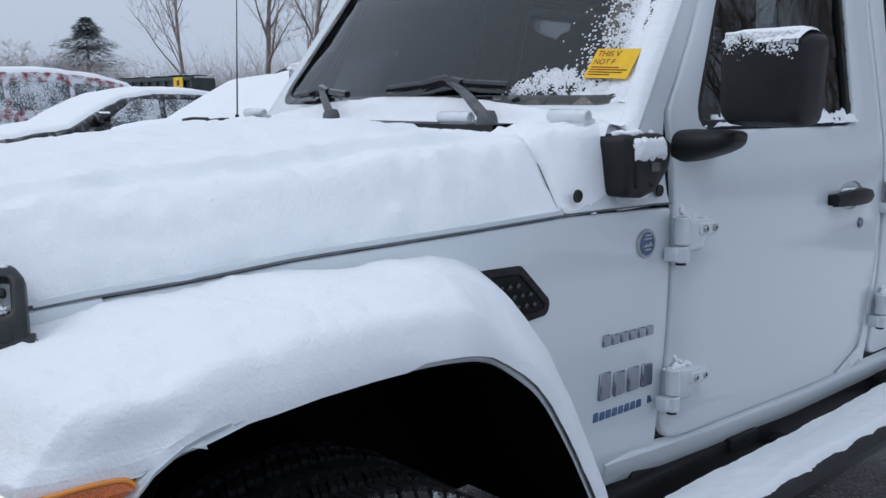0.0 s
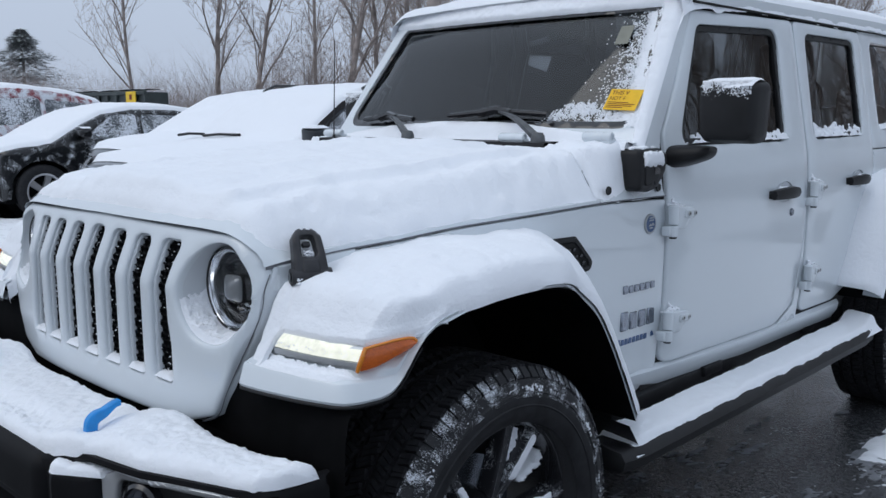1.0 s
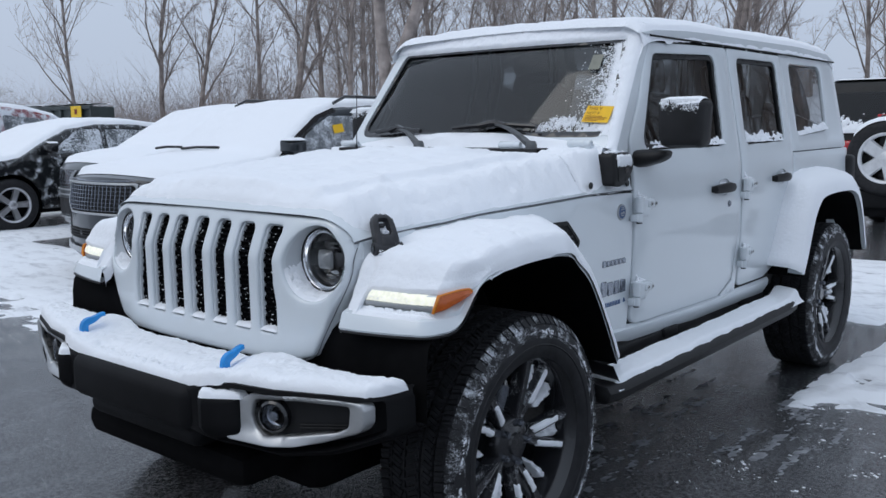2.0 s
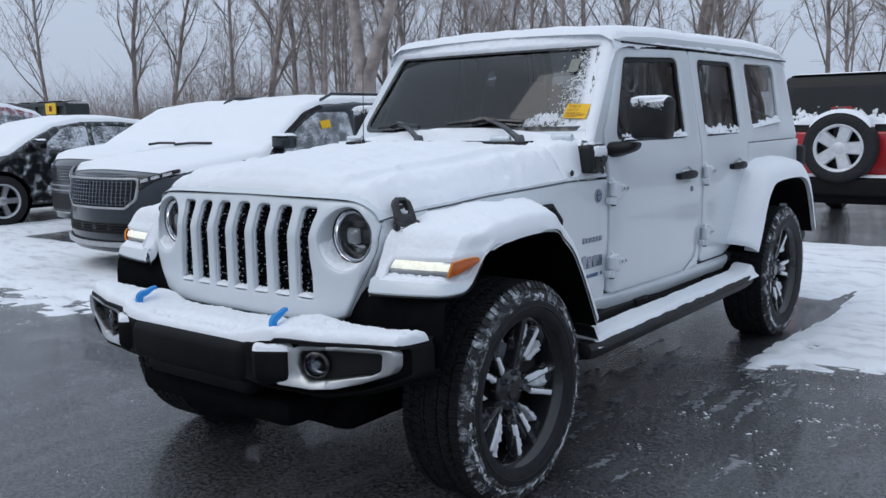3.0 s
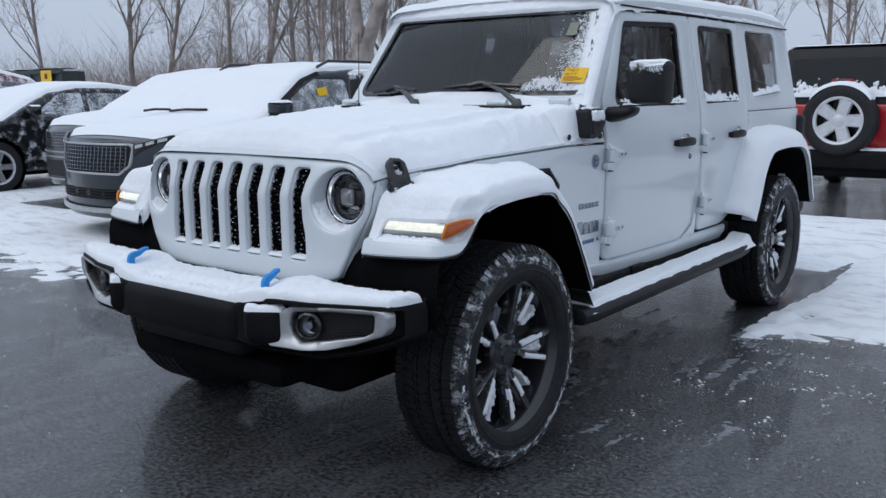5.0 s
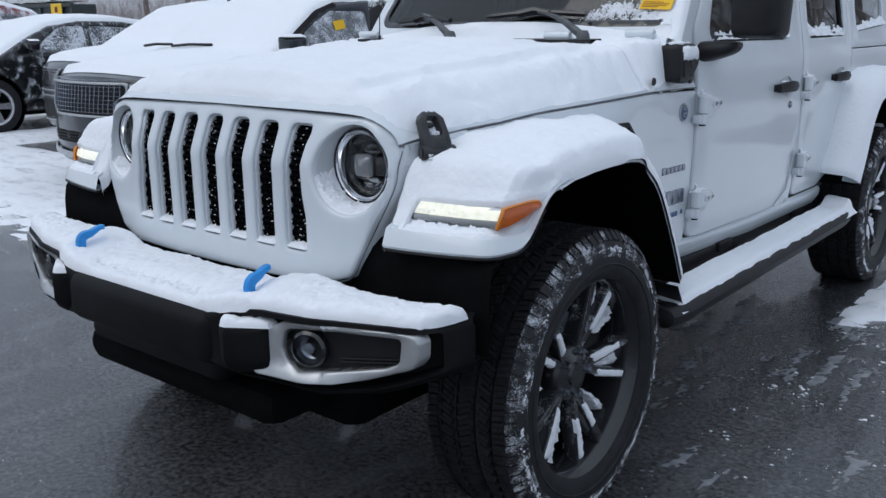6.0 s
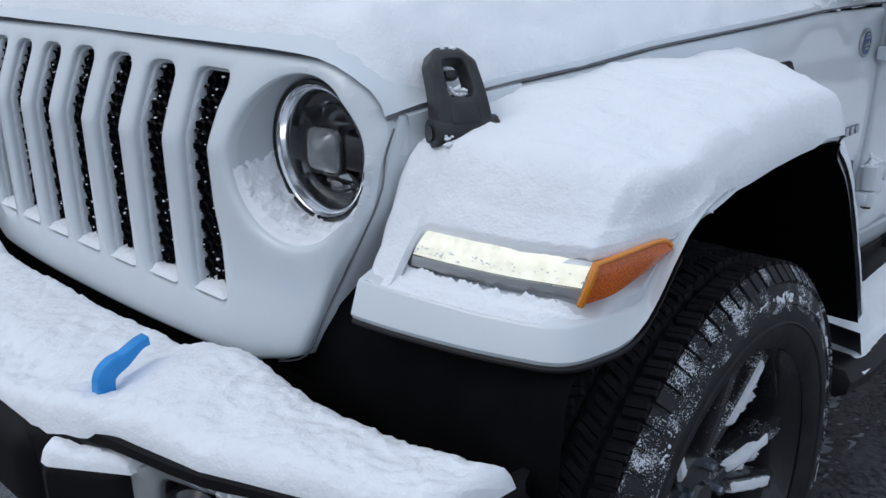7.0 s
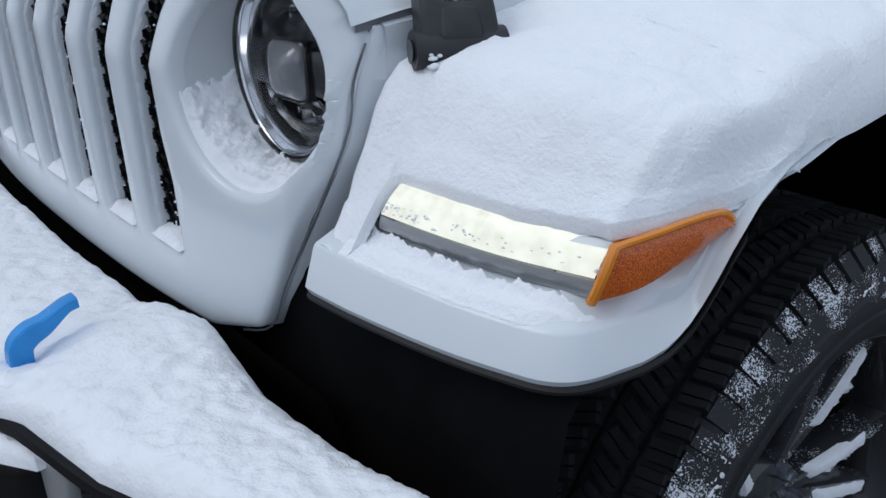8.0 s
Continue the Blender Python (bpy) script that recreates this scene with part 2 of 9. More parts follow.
shade = AMBER.node_tree.nodes.new("ShaderNodeValToRGB")
shade.color_ramp.elements[0].position, shade.color_ramp.elements[0].color = 0.25, (0.75, 0.17, 0.012, 1)
shade.color_ramp.elements[1].position, shade.color_ramp.elements[1].color = 0.62, (0.30, 0.045, 0.004, 1)
AMBER.node_tree.links.new(AMBER.node_tree.nodes["Texture Coordinate"].outputs["Object"], cells.inputs["Vector"])
AMBER.node_tree.links.new(cells.outputs["Distance"], shade.inputs["Fac"])
AMBER.node_tree.links.new(shade.outputs[0], AMBER.node_tree.nodes["Principled BSDF"].inputs["Base Color"])
DRL = mat("running_light", (0.3, 0.3, 0.27), 0.25, emit=(0.97, 1.0, 0.88), emit_power=0.72, noise_scale=60, noise_amt=0.5)
BLUE = mat("blue_tow_hook", (0.003, 0.25, 0.66), 0.4, coat=0.3, noise_scale=30, noise_amt=0.12)
RED_LAMP = mat("red_lamp", (0.4, 0.012, 0.015), 0.15, coat=0.7, noise_scale=20, noise_amt=0.15)
RED_PAINT = mat("red_paint", (0.42, 0.014, 0.02), 0.25, coat=0.6, noise_scale=4, noise_amt=0.08)
SEAT = mat("seat_cloth", (0.02, 0.02, 0.021), 0.8, noise_scale=80, noise_amt=0.3)
GREY_PAINT = mat("dark_grey_paint", (0.020, 0.026, 0.033), 0.28, metal=0.2, coat=0.5, noise_scale=6, noise_amt=0.12)
SILVER_PAINT = mat("silver_paint", (0.10, 0.11, 0.115), 0.3, metal=0.5, coat=0.5, noise_scale=6, noise_amt=0.08)
BLACK_PAINT = snow_dusted("snow_dusted_black_paint", (0.012, 0.013, 0.015), 0.2, 0.30, 200, coat=0.5)
SNOWY_GLASS = snow_dusted("snow_flecked_glass", (0.10, 0.11, 0.12), 0.10, 0.60, 60, patch=0.7)
# grey base stands in for sky mirrored in the panes; the flecks are snow
SNOWY_GLASS_THIN = snow_dusted("lightly_flecked_glass", (0.13, 0.14, 0.15), 0.08, 0.52, 150, patch=0.6)
SNOWY_RED = snow_dusted("snow_dusted_red_paint", (0.24, 0.012, 0.022), 0.28, 0.66, 150, coat=0.5)
SNOWY_RUBBER = snow_dusted("snow_dusted_rubber", (0.020, 0.020, 0.022), 0.7, 0.36, 480, patch=0.9)
YELLOW = mat("yellow_card", (0.85, 0.50, 0.015), 0.6, noise_scale=40, noise_amt=0.06)
YELLOW_SIGN = mat("yellow_sign_paint", (0.75, 0.48, 0.02), 0.5, noise_scale=20, noise_amt=0.15)
INK = mat("dark_ink", (0.16, 0.012, 0.012), 0.7, noise_scale=60, noise_amt=0.1)
# paper colour with the dimming of tinted glass put into it
DIMMED_CARD = mat("tint_dimmed_paper", (0.24, 0.24, 0.20), 0.7, noise_scale=30, noise_amt=0.1)
BADGE_BLUE = mat("badge_blue", (0.05, 0.10, 0.22), 0.35, coat=0.3, noise_scale=60, noise_amt=0.2)
# bark, twigs and needles: colours lightened to stand for the snowfall haze
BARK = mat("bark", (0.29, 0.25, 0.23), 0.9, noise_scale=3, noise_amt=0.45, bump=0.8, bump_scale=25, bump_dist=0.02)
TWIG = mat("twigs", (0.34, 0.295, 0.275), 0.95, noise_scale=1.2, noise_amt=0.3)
FAR_TWIG = mat("hazed_twigs", (0.36, 0.335, 0.33), 0.95, noise_scale=0.8, noise_amt=0.2)
BRUSH = mat("dry_brush", (0.27, 0.225, 0.205), 0.95, noise_scale=0.6, noise_amt=0.4)
NEEDLES = mat("hazed_needles", (0.46, 0.48, 0.49), 0.9, noise_scale=2, noise_amt=0.3)
DUMPSTER = mat("dark_green_steel", (0.035, 0.045, 0.045), 0.55, noise_scale=2.5, noise_amt=0.3, bump=0.2, bump_scale=30)
OLD_WOOD = mat("weathered_boards", (0.22, 0.21, 0.2), 0.85, noise_scale=4, noise_amt=0.35, bump=0.4, bump_scale=40)


# ---------------------------------------------------------------- mesh helpers
def link_mesh(name, bm, material, smooth=True, angle=38):
    bmesh.ops.remove_doubles(bm, verts=bm.verts, dist=0.00005)
    bmesh.ops.recalc_face_normals(bm, faces=bm.faces)
    me = bpy.data.meshes.new(name)
    bm.to_mesh(me)
    bm.free()
    me.materials.append(material)
    if smooth:
        me.polygons.foreach_set("use_smooth", [True] * len(me.polygons))
        me.set_sharp_from_angle(angle=radians(angle))
    return new(name, me)


def part(name, bm, material, parent, label="", smooth=True, angle=38):
    ob = link_mesh(name, bm, material, smooth, angle)
    ob.parent = parent
    if label:
        ob["label"] = label
    return ob


def thing(name, label, category, at=(0, 0, 0), group="", kind=""):
    ob = new(name)
    ob.empty_display_size = 0.2
    ob.location = at
    bpy.context.view_layer.update()
    return tagged(ob, label, category, group, kind)


def box(bm, x0, x1, y0, y1, z0, z1, bev=0.0, seg=2, m=None):
    g = bmesh.ops.create_cube(bm, size=1)
    mm = Matrix.LocRotScale(((x0 + x1) / 2, (y0 + y1) / 2, (z0 + z1) / 2), None, (abs(x1 - x0), abs(y1 - y0), abs(z1 - z0)))
    bmesh.ops.transform(bm, matrix=mm, verts=g["verts"])
    vs = g["verts"]
    if bev:
        es = list({e for v in vs for e in v.link_edges})
        r = bmesh.ops.bevel(bm, geom=es, offset=bev, segments=seg, affect="EDGES", profile=0.5)
        vs = list({v for f in r["faces"] for v in f.verts} | {v for v in vs if v.is_valid})
    if m is not None:
        bmesh.ops.transform(bm, matrix=m, verts=vs)
    return vs


def tube(bm, pts, r, n=10, cap=True):
    pts = [Vector(p) for p in pts]
    rs = r if isinstance(r, (list, tuple)) else [r] * len(pts)
    rings, up = [], None
    for i, p in enumerate(pts):
        d = (pts[min(i + 1, len(pts) - 1)] - pts[max(i - 1, 0)]).normalized()
        if up is None:
            up = d.orthogonal().normalized()
        up = (up - d * up.dot(d)).normalized()
        side = d.cross(up)
        rings.append([bm.verts.new(p + (up * math.cos(a) + side * math.sin(a)) * rs[i]) for a in (2 * math.pi * k / n for k in range(n))])
    for a, b in zip(rings, rings[1:]):
        for k in range(n):
            bm.faces.new((a[k], a[(k + 1) % n], b[(k + 1) % n], b[k]))
    if cap:
        bm.faces.new(rings[0][::-1])
        bm.faces.new(rings[-1])


def loft(bm, rows, closed=False, cap=False):
    """Rows of points to a skin; closed: each row is a ring."""
    vs = [[bm.verts.new(p) for p in r] for r in rows]
    n = len(vs[0])
    for a, b in zip(vs, vs[1:]):
        for k in range(n if closed else n - 1):
            try:
                bm.faces.new((a[k], a[(k + 1) % n], b[(k + 1) % n], b[k]))
            except ValueError:
                pass
    if cap:
        bm.faces.new(vs[0][::-1])
        bm.faces.new(vs[-1])
    return vs


def lathe(bm, prof, m, n=48, arc=None):
    """Turns a profile of (radius, height) about the local z of m."""
    steps = n if arc is None else n + 1
    rows = []
    for k in range(steps):
        a = 2 * math.pi * k / n if arc is None else arc[0] + (arc[1] - arc[0]) * k / n
        rows.append([m @ Vector((r * math.cos(a), r * math.sin(a), h)) for r, h in prof])
    if arc is None:
        rows.append(rows[0])
    loft(bm, rows)


def smooth_path(pts, steps=6, closed=False):
    """A Catmull-Rom curve through the points."""
    ps = [Vector(p) for p in pts]
    n, out = len(ps), []
    for i in range(n if closed else n - 1):
        if closed:
            a, b, c, d = ps[i - 1], ps[i], ps[(i + 1) % n], ps[(i + 2) % n]
        else:
            a, b, c, d = ps[max(i - 1, 0)], ps[i], ps[i + 1], ps[min(i + 2, n - 1)]
        for k in range(steps):
            t = k / steps
            out.append(0.5 * (2 * b + (c - a) * t + (2 * a - 5 * b + 4 * c - d) * t * t + (3 * b - a - 3 * c + d) * t ** 3))
    if not closed:
        out.append(ps[-1])
    return out


def rounded(poly, r, seg=5):
    """A polygon of 2D points with its corners rounded by r (a number, or one for each corner)."""
    out, n = [], len(poly)
    for i in range(n):
        p, a, b = Vector(poly[i]), Vector(poly[i - 1]), Vector(poly[(i + 1) % n])
        ri = r[i] if isinstance(r, (list, tuple)) else r
        u, v = (a - p), (b - p)
        lu, lv = u.length, v.length
        u, v = u / lu, v / lv
        ang = max(0.05, u.angle(v))
        d = min(ri / math.tan(ang / 2), lu * 0.48, lv * 0.48)
        if ri <= 0 or ang > 3.1:
            out.append(p)
            continue
        p0, p1 = p + u * d, p + v * d
        for k in range(seg + 1):
            t = k / seg
            out.append((1 - t) ** 2 * p0 + 2 * t * (1 - t) * p + t * t * p1)
    return out


def resample(loop, step):
    out = []
    n = len(loop)
    for i in range(n):
        a, b = Vector(loop[i]), Vector(loop[(i + 1) % n])
        k = max(1, int((b - a).length / step))
        out += [a.lerp(b, j / k) for j in range(k)]
    return out


def area2(loop):
    return sum(loop[i - 1].x * loop[i].y - loop[i].x * loop[i - 1].y for i in range(len(loop))) / 2


def inset_loop(loop, d):
    """Moves a closed 2D loop inwards by d (outwards: minus)."""
    sgn = 1 if area2(loop) > 0 else -1
    out, n = [], len(loop)
    for i in range(n):
        a, b, c = loop[i - 1], loop[i], loop[(i + 1) % n]
        e = (b - a).normalized() + (c - b).normalized()
        if e.length < 1e-6:
            e = c - b
        e.normalize()
        out.append(b + Vector((-e.y, e.x)) * d * sgn)
    return out


def inside(poly, pts):
    px, py = np.array([p[0] for p in poly]), np.array([p[1] for p in poly])
    qx, qy = np.roll(px, -1), np.roll(py, -1)
    res = np.zeros(len(pts), bool)
    for x1, y1, x2, y2 in zip(px, py, qx, qy):
        if y1 == y2:
            continue
        hit = ((y1 > pts[:, 1]) != (y2 > pts[:, 1])) & (pts[:, 0] < (x2 - x1) * (pts[:, 1] - y1) / (y2 - y1) + x1)
        res ^= hit
    return res


def sheet(bm, outline, holes, fn, depth, res=0.05, edge=0.006, back=False):
    """A panel in (u, v) with holes, laid on fn(u, v). Its edges roll over by edge and run depth (a vector, or a function of u and v) deep."""
    from mathutils.geometry import delaunay_2d_cdt
    loops = [resample([Vector(p) for p in outline], res)] + [resample([Vector(p) for p in h], res * 0.6) for h in holes]
    fracs = (0.08, 0.3, 1.0) if edge >= 0.005 else (1.0,)
    ins = [(k, inset_loop(l, (edge if i == 0 else -edge) * k)) for k in fracs for i, l in enumerate(loops)]
    pts, edges, nb = [], [], 0
    for l in loops:
        i0 = len(pts)
        pts += l
        edges += [(i0 + k, i0 + (k + 1) % len(l)) for k in range(len(l))]
    nb = len(pts)
    ease = {}
    for k, l in ins:
        for p in l:
            ease[len(pts)] = edge * (1 - math.sqrt(1 - (1 - k) ** 2))
            pts.append(p)
    xs, ys = [p[0] for p in outline], [p[1] for p in outline]
    gx = np.arange(min(xs) + res / 2, max(xs), res)
    gy = np.arange(min(ys) + res / 2, max(ys), res)
    grid = np.array([(a, b) for a in gx for b in gy])
    if len(grid):
        ok = inside(inset_loop(loops[0], edge + res * 0.4), grid)
        for l in loops[1:]:
            ok &= ~inside(inset_loop(l, -edge - res * 0.35), grid)
        pts += [Vector(p) for p in grid[ok]]
    vs, _, fs, ov, _, _ = delaunay_2d_cdt([Vector(p) for p in pts], edges, [], 0, 1e-6)
    cent = np.array([[sum(vs[i][0] for i in f) / len(f), sum(vs[i][1] for i in f) / len(f)] for f in fs])
    ok = inside(loops[0], cent)
    for l in loops[1:]:
        ok &= ~inside(l, cent)
    bound, drop = {}, {}
    for k, src in enumerate(ov):
        for s in src:
            if s < nb:
                bound[s] = k
            elif ease.get(s):
                drop[k] = ease[s]
    isb = set(bound.values())
    dep = depth if callable(depth) else (lambda u, v: Vector(depth))
    made = []
    for k, p in enumerate(vs):
        q = Vector(fn(p[0], p[1]))
        if k in isb or k in drop:
            d = dep(p[0], p[1])
            q = q + d.normalized() * min(edge if k in isb else drop[k], d.length)
        made.append(bm.verts.new(q))
    for f, keep in zip(fs, ok):
        if keep:
            try:
                bm.faces.new([made[i] for i in f])
            except ValueError:
                pass
    i0 = 0
    backv = {}
    for l in loops:
        ring = [bound.get(i0 + k) for k in range(len(l))]
        i0 += len(l)
        ring = [r for r in ring if r is not None]
        for r in ring:
            if r not in backv:
                backv[r] = bm.verts.new(Vector(fn(vs[r][0], vs[r][1])) + dep(vs[r][0], vs[r][1]))
        for a, b in zip(ring, ring[1:] + ring[:1]):
            if a != b:
                try:
                    bm.faces.new((made[a], made[b], backv[b], backv[a]))
                except ValueError:
                    pass
    if back:
        for f, keep in zip(fs, ok):
            if keep:
                q = [backv.get(i) for i in f]
                q = [v if v is not None else backv.setdefault(i, bm.verts.new(Vector(fn(vs[i][0], vs[i][1])) + dep(vs[i][0], vs[i][1]))) for v, i in zip(q, f)]
                try:
                    bm.faces.new(q[::-1])
                except ValueError:
                    pass


def fbm(x, y, z=0.0, oct=4):
    return noise.fractal(Vector((x, y, z)), 0.7, 2.1, oct)


def smoothstep(a, b, x):
    t = min(1, max(0, (x - a) / (b - a)))
    return t * t * (3 - 2 * t)


def snow_on(bm, us, vs, place, normal, thick, rough=0.004, freq=14.0, seed=0.0, edge=0.018, sink=0.006):
    """A snow layer on any surface place(u, v), thick(u, v) deep along normal(u, v); its rim is round and dips into the surface where that is nought."""
    pt, keep = {}, {}
    made = {}
    for i, u in enumerate(us):
        for j, v in enumerate(vs):
            t = thick(u, v)
            keep[i, j] = t > 0
            p = place(u, v)
            if t <= 0:
                pt[i, j] = p - normal(u, v) * sink
                continue
            fade = smoothstep(0.0, 0.010, t)
            if t < edge:
                t = edge * math.sqrt(1 - (1 - t / edge) ** 2)
            lump = rough * (fbm(p.x * freq, p.y * freq, p.z * freq + seed) + 0.5 * fbm(p.x * freq * 4.3, p.y * freq * 4.3, p.z * freq * 4.3 + seed))
            pt[i, j] = p + normal(u, v) * (t + lump * fade)
    for i in range(len(us) - 1):
        for j in range(len(vs) - 1):
            c = [(i, j), (i + 1, j), (i + 1, j + 1), (i, j + 1)]
            if any(keep[k] for k in c):
                for k in c:
                    if k not in made:
                        made[k] = bm.verts.new(pt[k])
                bm.faces.new([made[k] for k in c])


def snow_cap(bm, xs, ys, base, thick, rough=0.006, freq=14.0, seed=0.0, edge=0.018, sink=0.006):
    up = Vector((0, 0, 1))
    snow_on(bm, xs, ys, lambda x, y: Vector((x, y, base(x, y))), lambda x, y: up, thick, rough, freq, seed, edge, sink)


def steps(a, b, d):
    n = max(2, int(round((b - a) / d)) + 1)
    return [a + (b - a) * k / (n - 1) for k in range(n)]


def lerp_table(tab, x):
    if x <= tab[0][0]:
        return tab[0][1]
    for (a, u), (b, w) in zip(tab, tab[1:]):
        if x <= b:
            t = (x - a) / (b - a)
            return u + (w - u) * t
    return tab[-1][1]


# ---------------------------------------------------------------- ground
def ground_height(x, y):
    return 0.0


bm = bmesh.new()
loft(bm, [[Vector((x, y, 0)) for x in (-700, -60, -30, -12, 0, 12, 30, 60, 700)] for y in (-700, -60, -20, 0, 20, 60, 700)])
ground = link_mesh("ground", bm, ASPHALT, smooth=False)
tagged(ground, "dark wet asphalt of a car park, with standing water film", "ground", kind="structure")


def lot_snow(x, y):
    """Depth of the snow lying on the car park; under nought it is bare."""
    wob = 0.35 * fbm(x * 0.9, y * 0.9, 3) + 0.13 * fbm(x * 4, y * 4, 8)
    edge = 2.2 + 0.27 * (min(x, 1.2) - 1.2) + 0.02 * max(0, x - 1.2)
    d = (y - edge) * 0.8 + wob
    d -= 0.45 * smoothstep(0.15, 0.6, fbm(x * 1.9, y * 2.6, 17)) * smoothstep(2.6, 0.4, d) + 0.42 * smoothstep(0.12, 0.5, fbm(x * 4.5, y * 9.5, 23)) * smoothstep(1.3, 0.2, d)
    if x < -9:
        d += (-9 - x) * 0.05
    # bare, wet ground under the parked vehicles and in the wheel tracks behind the jeep
    def bare(x0, x1, y0, y1, soft):
        return min((x - x0), (x1 - x), (y - y0), (y1 - y)) / soft
    jeep = bare(-1.05, 0.98, -3, 4.2, 0.25)
    d = min(d, -jeep + 0.4 * wob)
    tr = abs(abs(x) - 0.84 - 0.05 * (y - 2))
    if 2 < y < 8.4:
        d = min(d, (tr - 0.10) * 3.0 + 0.35 * wob + 0.22 * max(0, y - 3.6))
    for x0, x1, y0 in ((-6.0, -4.2, 2.6), (-8.7, -7.1, 2.8), (-11.6, -9.9, 2.8), (-14.6, -12.6, 2.2)):
        d = min(d, -bare(x0, x1, y0, y0 + 4.6, 0.3) + 0.35 + 0.5 * wob)
    d = min(d, -bare(-2.4, 4.6, 7.15, 12.5, 0.45) + 0.3 * wob)
    return 0.022 * smoothstep(0.0, 0.5, d) + (0.0015 + 0.006 * smoothstep(0, 0.06, d) if d > 0 else -0.001)


def snow_area(name, x0, x1, y0, y1, step, label):
    bm = bmesh.new()
    snow_cap(bm, steps(x0, x1, step), steps(y0, y1, step), ground_height, lot_snow, 0.012, 9.0, 2, 0.006, 0.004)
    ob = link_mesh(name, bm, SNOW_GROUND)
    return tagged(ob, label, "snow", kind="stuff")


snow_area("snow_on_ground", -0.6, 4.4, 0.2, 6.2, 0.028, "thin trodden snow on the wet car park")
snow_area("snow_on_ground", -7.4, -0.6, -1.2, 4.6, 0.05, "thin trodden snow on the wet car park")
snow_area("snow_on_ground", -0.6, 6.4, 6.2, 14.2, 0.08, "thin trodden snow on the wet car park")
snow_area("snow_on_ground", -7.4, -0.6, 4.6, 14.2, 0.1, "thin trodden snow on the wet car park")
snow_area("snow_on_ground", -24.0, -7.4, -3, 14.2, 0.14, "thin trodden snow on the wet car park")

# open snowfield beyond the asphalt
bm = bmesh.new()
for rx, ry in (((-700, -24), (-700, 700)), ((-24, 700), (14.2, 700)), ((6.4, 700), (-30, 14.2))):
    snow_cap(bm, steps(*rx, (rx[1] - rx[0]) / 40), steps(*ry, (ry[1] - ry[0]) / 40), ground_height, lambda x, y: 0.03, 0.02, 0.3, 4)
tagged(link_mesh("snowfield", bm, SNOW_GROUND), "flat snow-covered ground beyond the car park", "snow", kind="stuff")

# grey slush smeared along the wheel tracks beside the white car
def slush_depth(x, y):
    streak = fbm(x * 7.5, y * 1.6, 41) + 0.55 * fbm(x * 24, y * 7, 12) + 0.4 * fbm(x * 70, y * 40, 3)
    zone = smoothstep(0.35, 0.6, x) * smoothstep(1.5, 0.95, x) * smoothstep(0.35, 0.9, y) * smoothstep(2.75, 2.1, y)
    track = smoothstep(0.03, 0.14, abs(x - 0.80 - 0.20 * max(0.0, 2.5 - y) * 0.35))
    return 0.0035 * (streak * 1.0 - 0.86 + 0.60 * zone * (0.2 + 0.8 * track))


bm = bmesh.new()
snow_cap(bm, steps(0.3, 1.8, 0.012), steps(0.3, 2.8, 0.014), ground_height, slush_depth, 0.0015, 40, 5, 0.003, 0.002)
tagged(link_mesh("slush", bm, SLUSH), "smears of grey slush along the wheel tracks", "slush", kind="stuff")

# crumbs of snow thrown about on the bare asphalt
rnd = random.Random(8)
v, f = [], []
made = 0
while made < 13000:
    x, y = rnd.uniform(-6.0, 5.0), rnd.uniform(-4.2, 5.0)
    edge = 2.2 + 0.27 * (min(x, 1.2) - 1.2)
    if x > 0.9:
        edge -= 1.1
    near = math.exp(-max(0.0, edge - y) / 0.7)
    if rnd.random() > (0.10 + 0.9 * near) * smoothstep(0.12, 0.55, fbm(x * 2.4, y * 6.5, 6) + 0.5 * fbm(x * 7, y * 15, 11)) or (abs(x) < 0.95 and -0.7 < y < 3.8):
        continue
    r = 0.002 + 0.008 * rnd.random() ** 4 * (0.4 + near)
    a0, n = rnd.uniform(0, 6.28), rnd.choice((4, 5, 6))
    i = len(v)
    st = rnd.uniform(0.3, 0.8)
    for k in range(n):
        a, q = a0 + 6.283 * k / n, r * rnd.uniform(0.55, 1.15)
        v.append((x + q * math.cos(a), y + q * st * math.sin(a), 0.0004))
    for k in range(n):
        p = Vector(v[i + k])
        v.append((x + (p.x - x) * 0.6, y + (p.y - y) * 0.6, 0.0004 + r * rnd.uniform(0.12, 0.3)))
    f += [(i + k, i + (k + 1) % n, i + n + (k + 1) % n, i + n + k) for k in range(n)] + [tuple(i + n + k for k in range(n))]
    made += 1
me = bpy.data.meshes.new("snow_crumbs")
me.from_pydata(v, [], f)
me.materials.append(SNOW_GROUND)
tagged(new("snow_crumbs", me), "crumbs of slush scattered on the wet asphalt", "snow", kind="stuff")


# ---------------------------------------------------------------- the white off-road car
# x: its left is plus; y: its nose points to minus y, front axle at y = 0; z = 0: the ground
BASE = 3.008


def side_x(y, z):
    """The body's half width."""
    x = lerp_table(((-0.42, 0.605), (-0.1, 0.672), (0.4, 0.708), (0.9, 0.725), (1.05, 0.752), (1.6, 0.777), (2.2, 0.785), (3.6, 0.782)), y)
    x -= 0.018 * ((z - 0.95) / 0.35) ** 2 if z < 1.2 else 0.018 * (0.25 / 0.35) ** 2
    if z > 1.2:
        x -= (z - 1.2) * 0.185
    return x


jeep = thing("off_road_car", "white four-door off-road car under fresh snow, running lights on", "car")


def on_side(s, out=0.0):
    return lambda y, z: Vector((s * (side_x(y, z) + out), y, z))


def side_panel(name, s, outline, holes, out, material, parent, depth=0.05, res=0.06, edge=0.006, label=""):
    bm = bmesh.new()
    sheet(bm, outline, holes, on_side(s, out), (-s * depth, 0, 0), res, edge)
    return part(name, bm, material, parent, label)


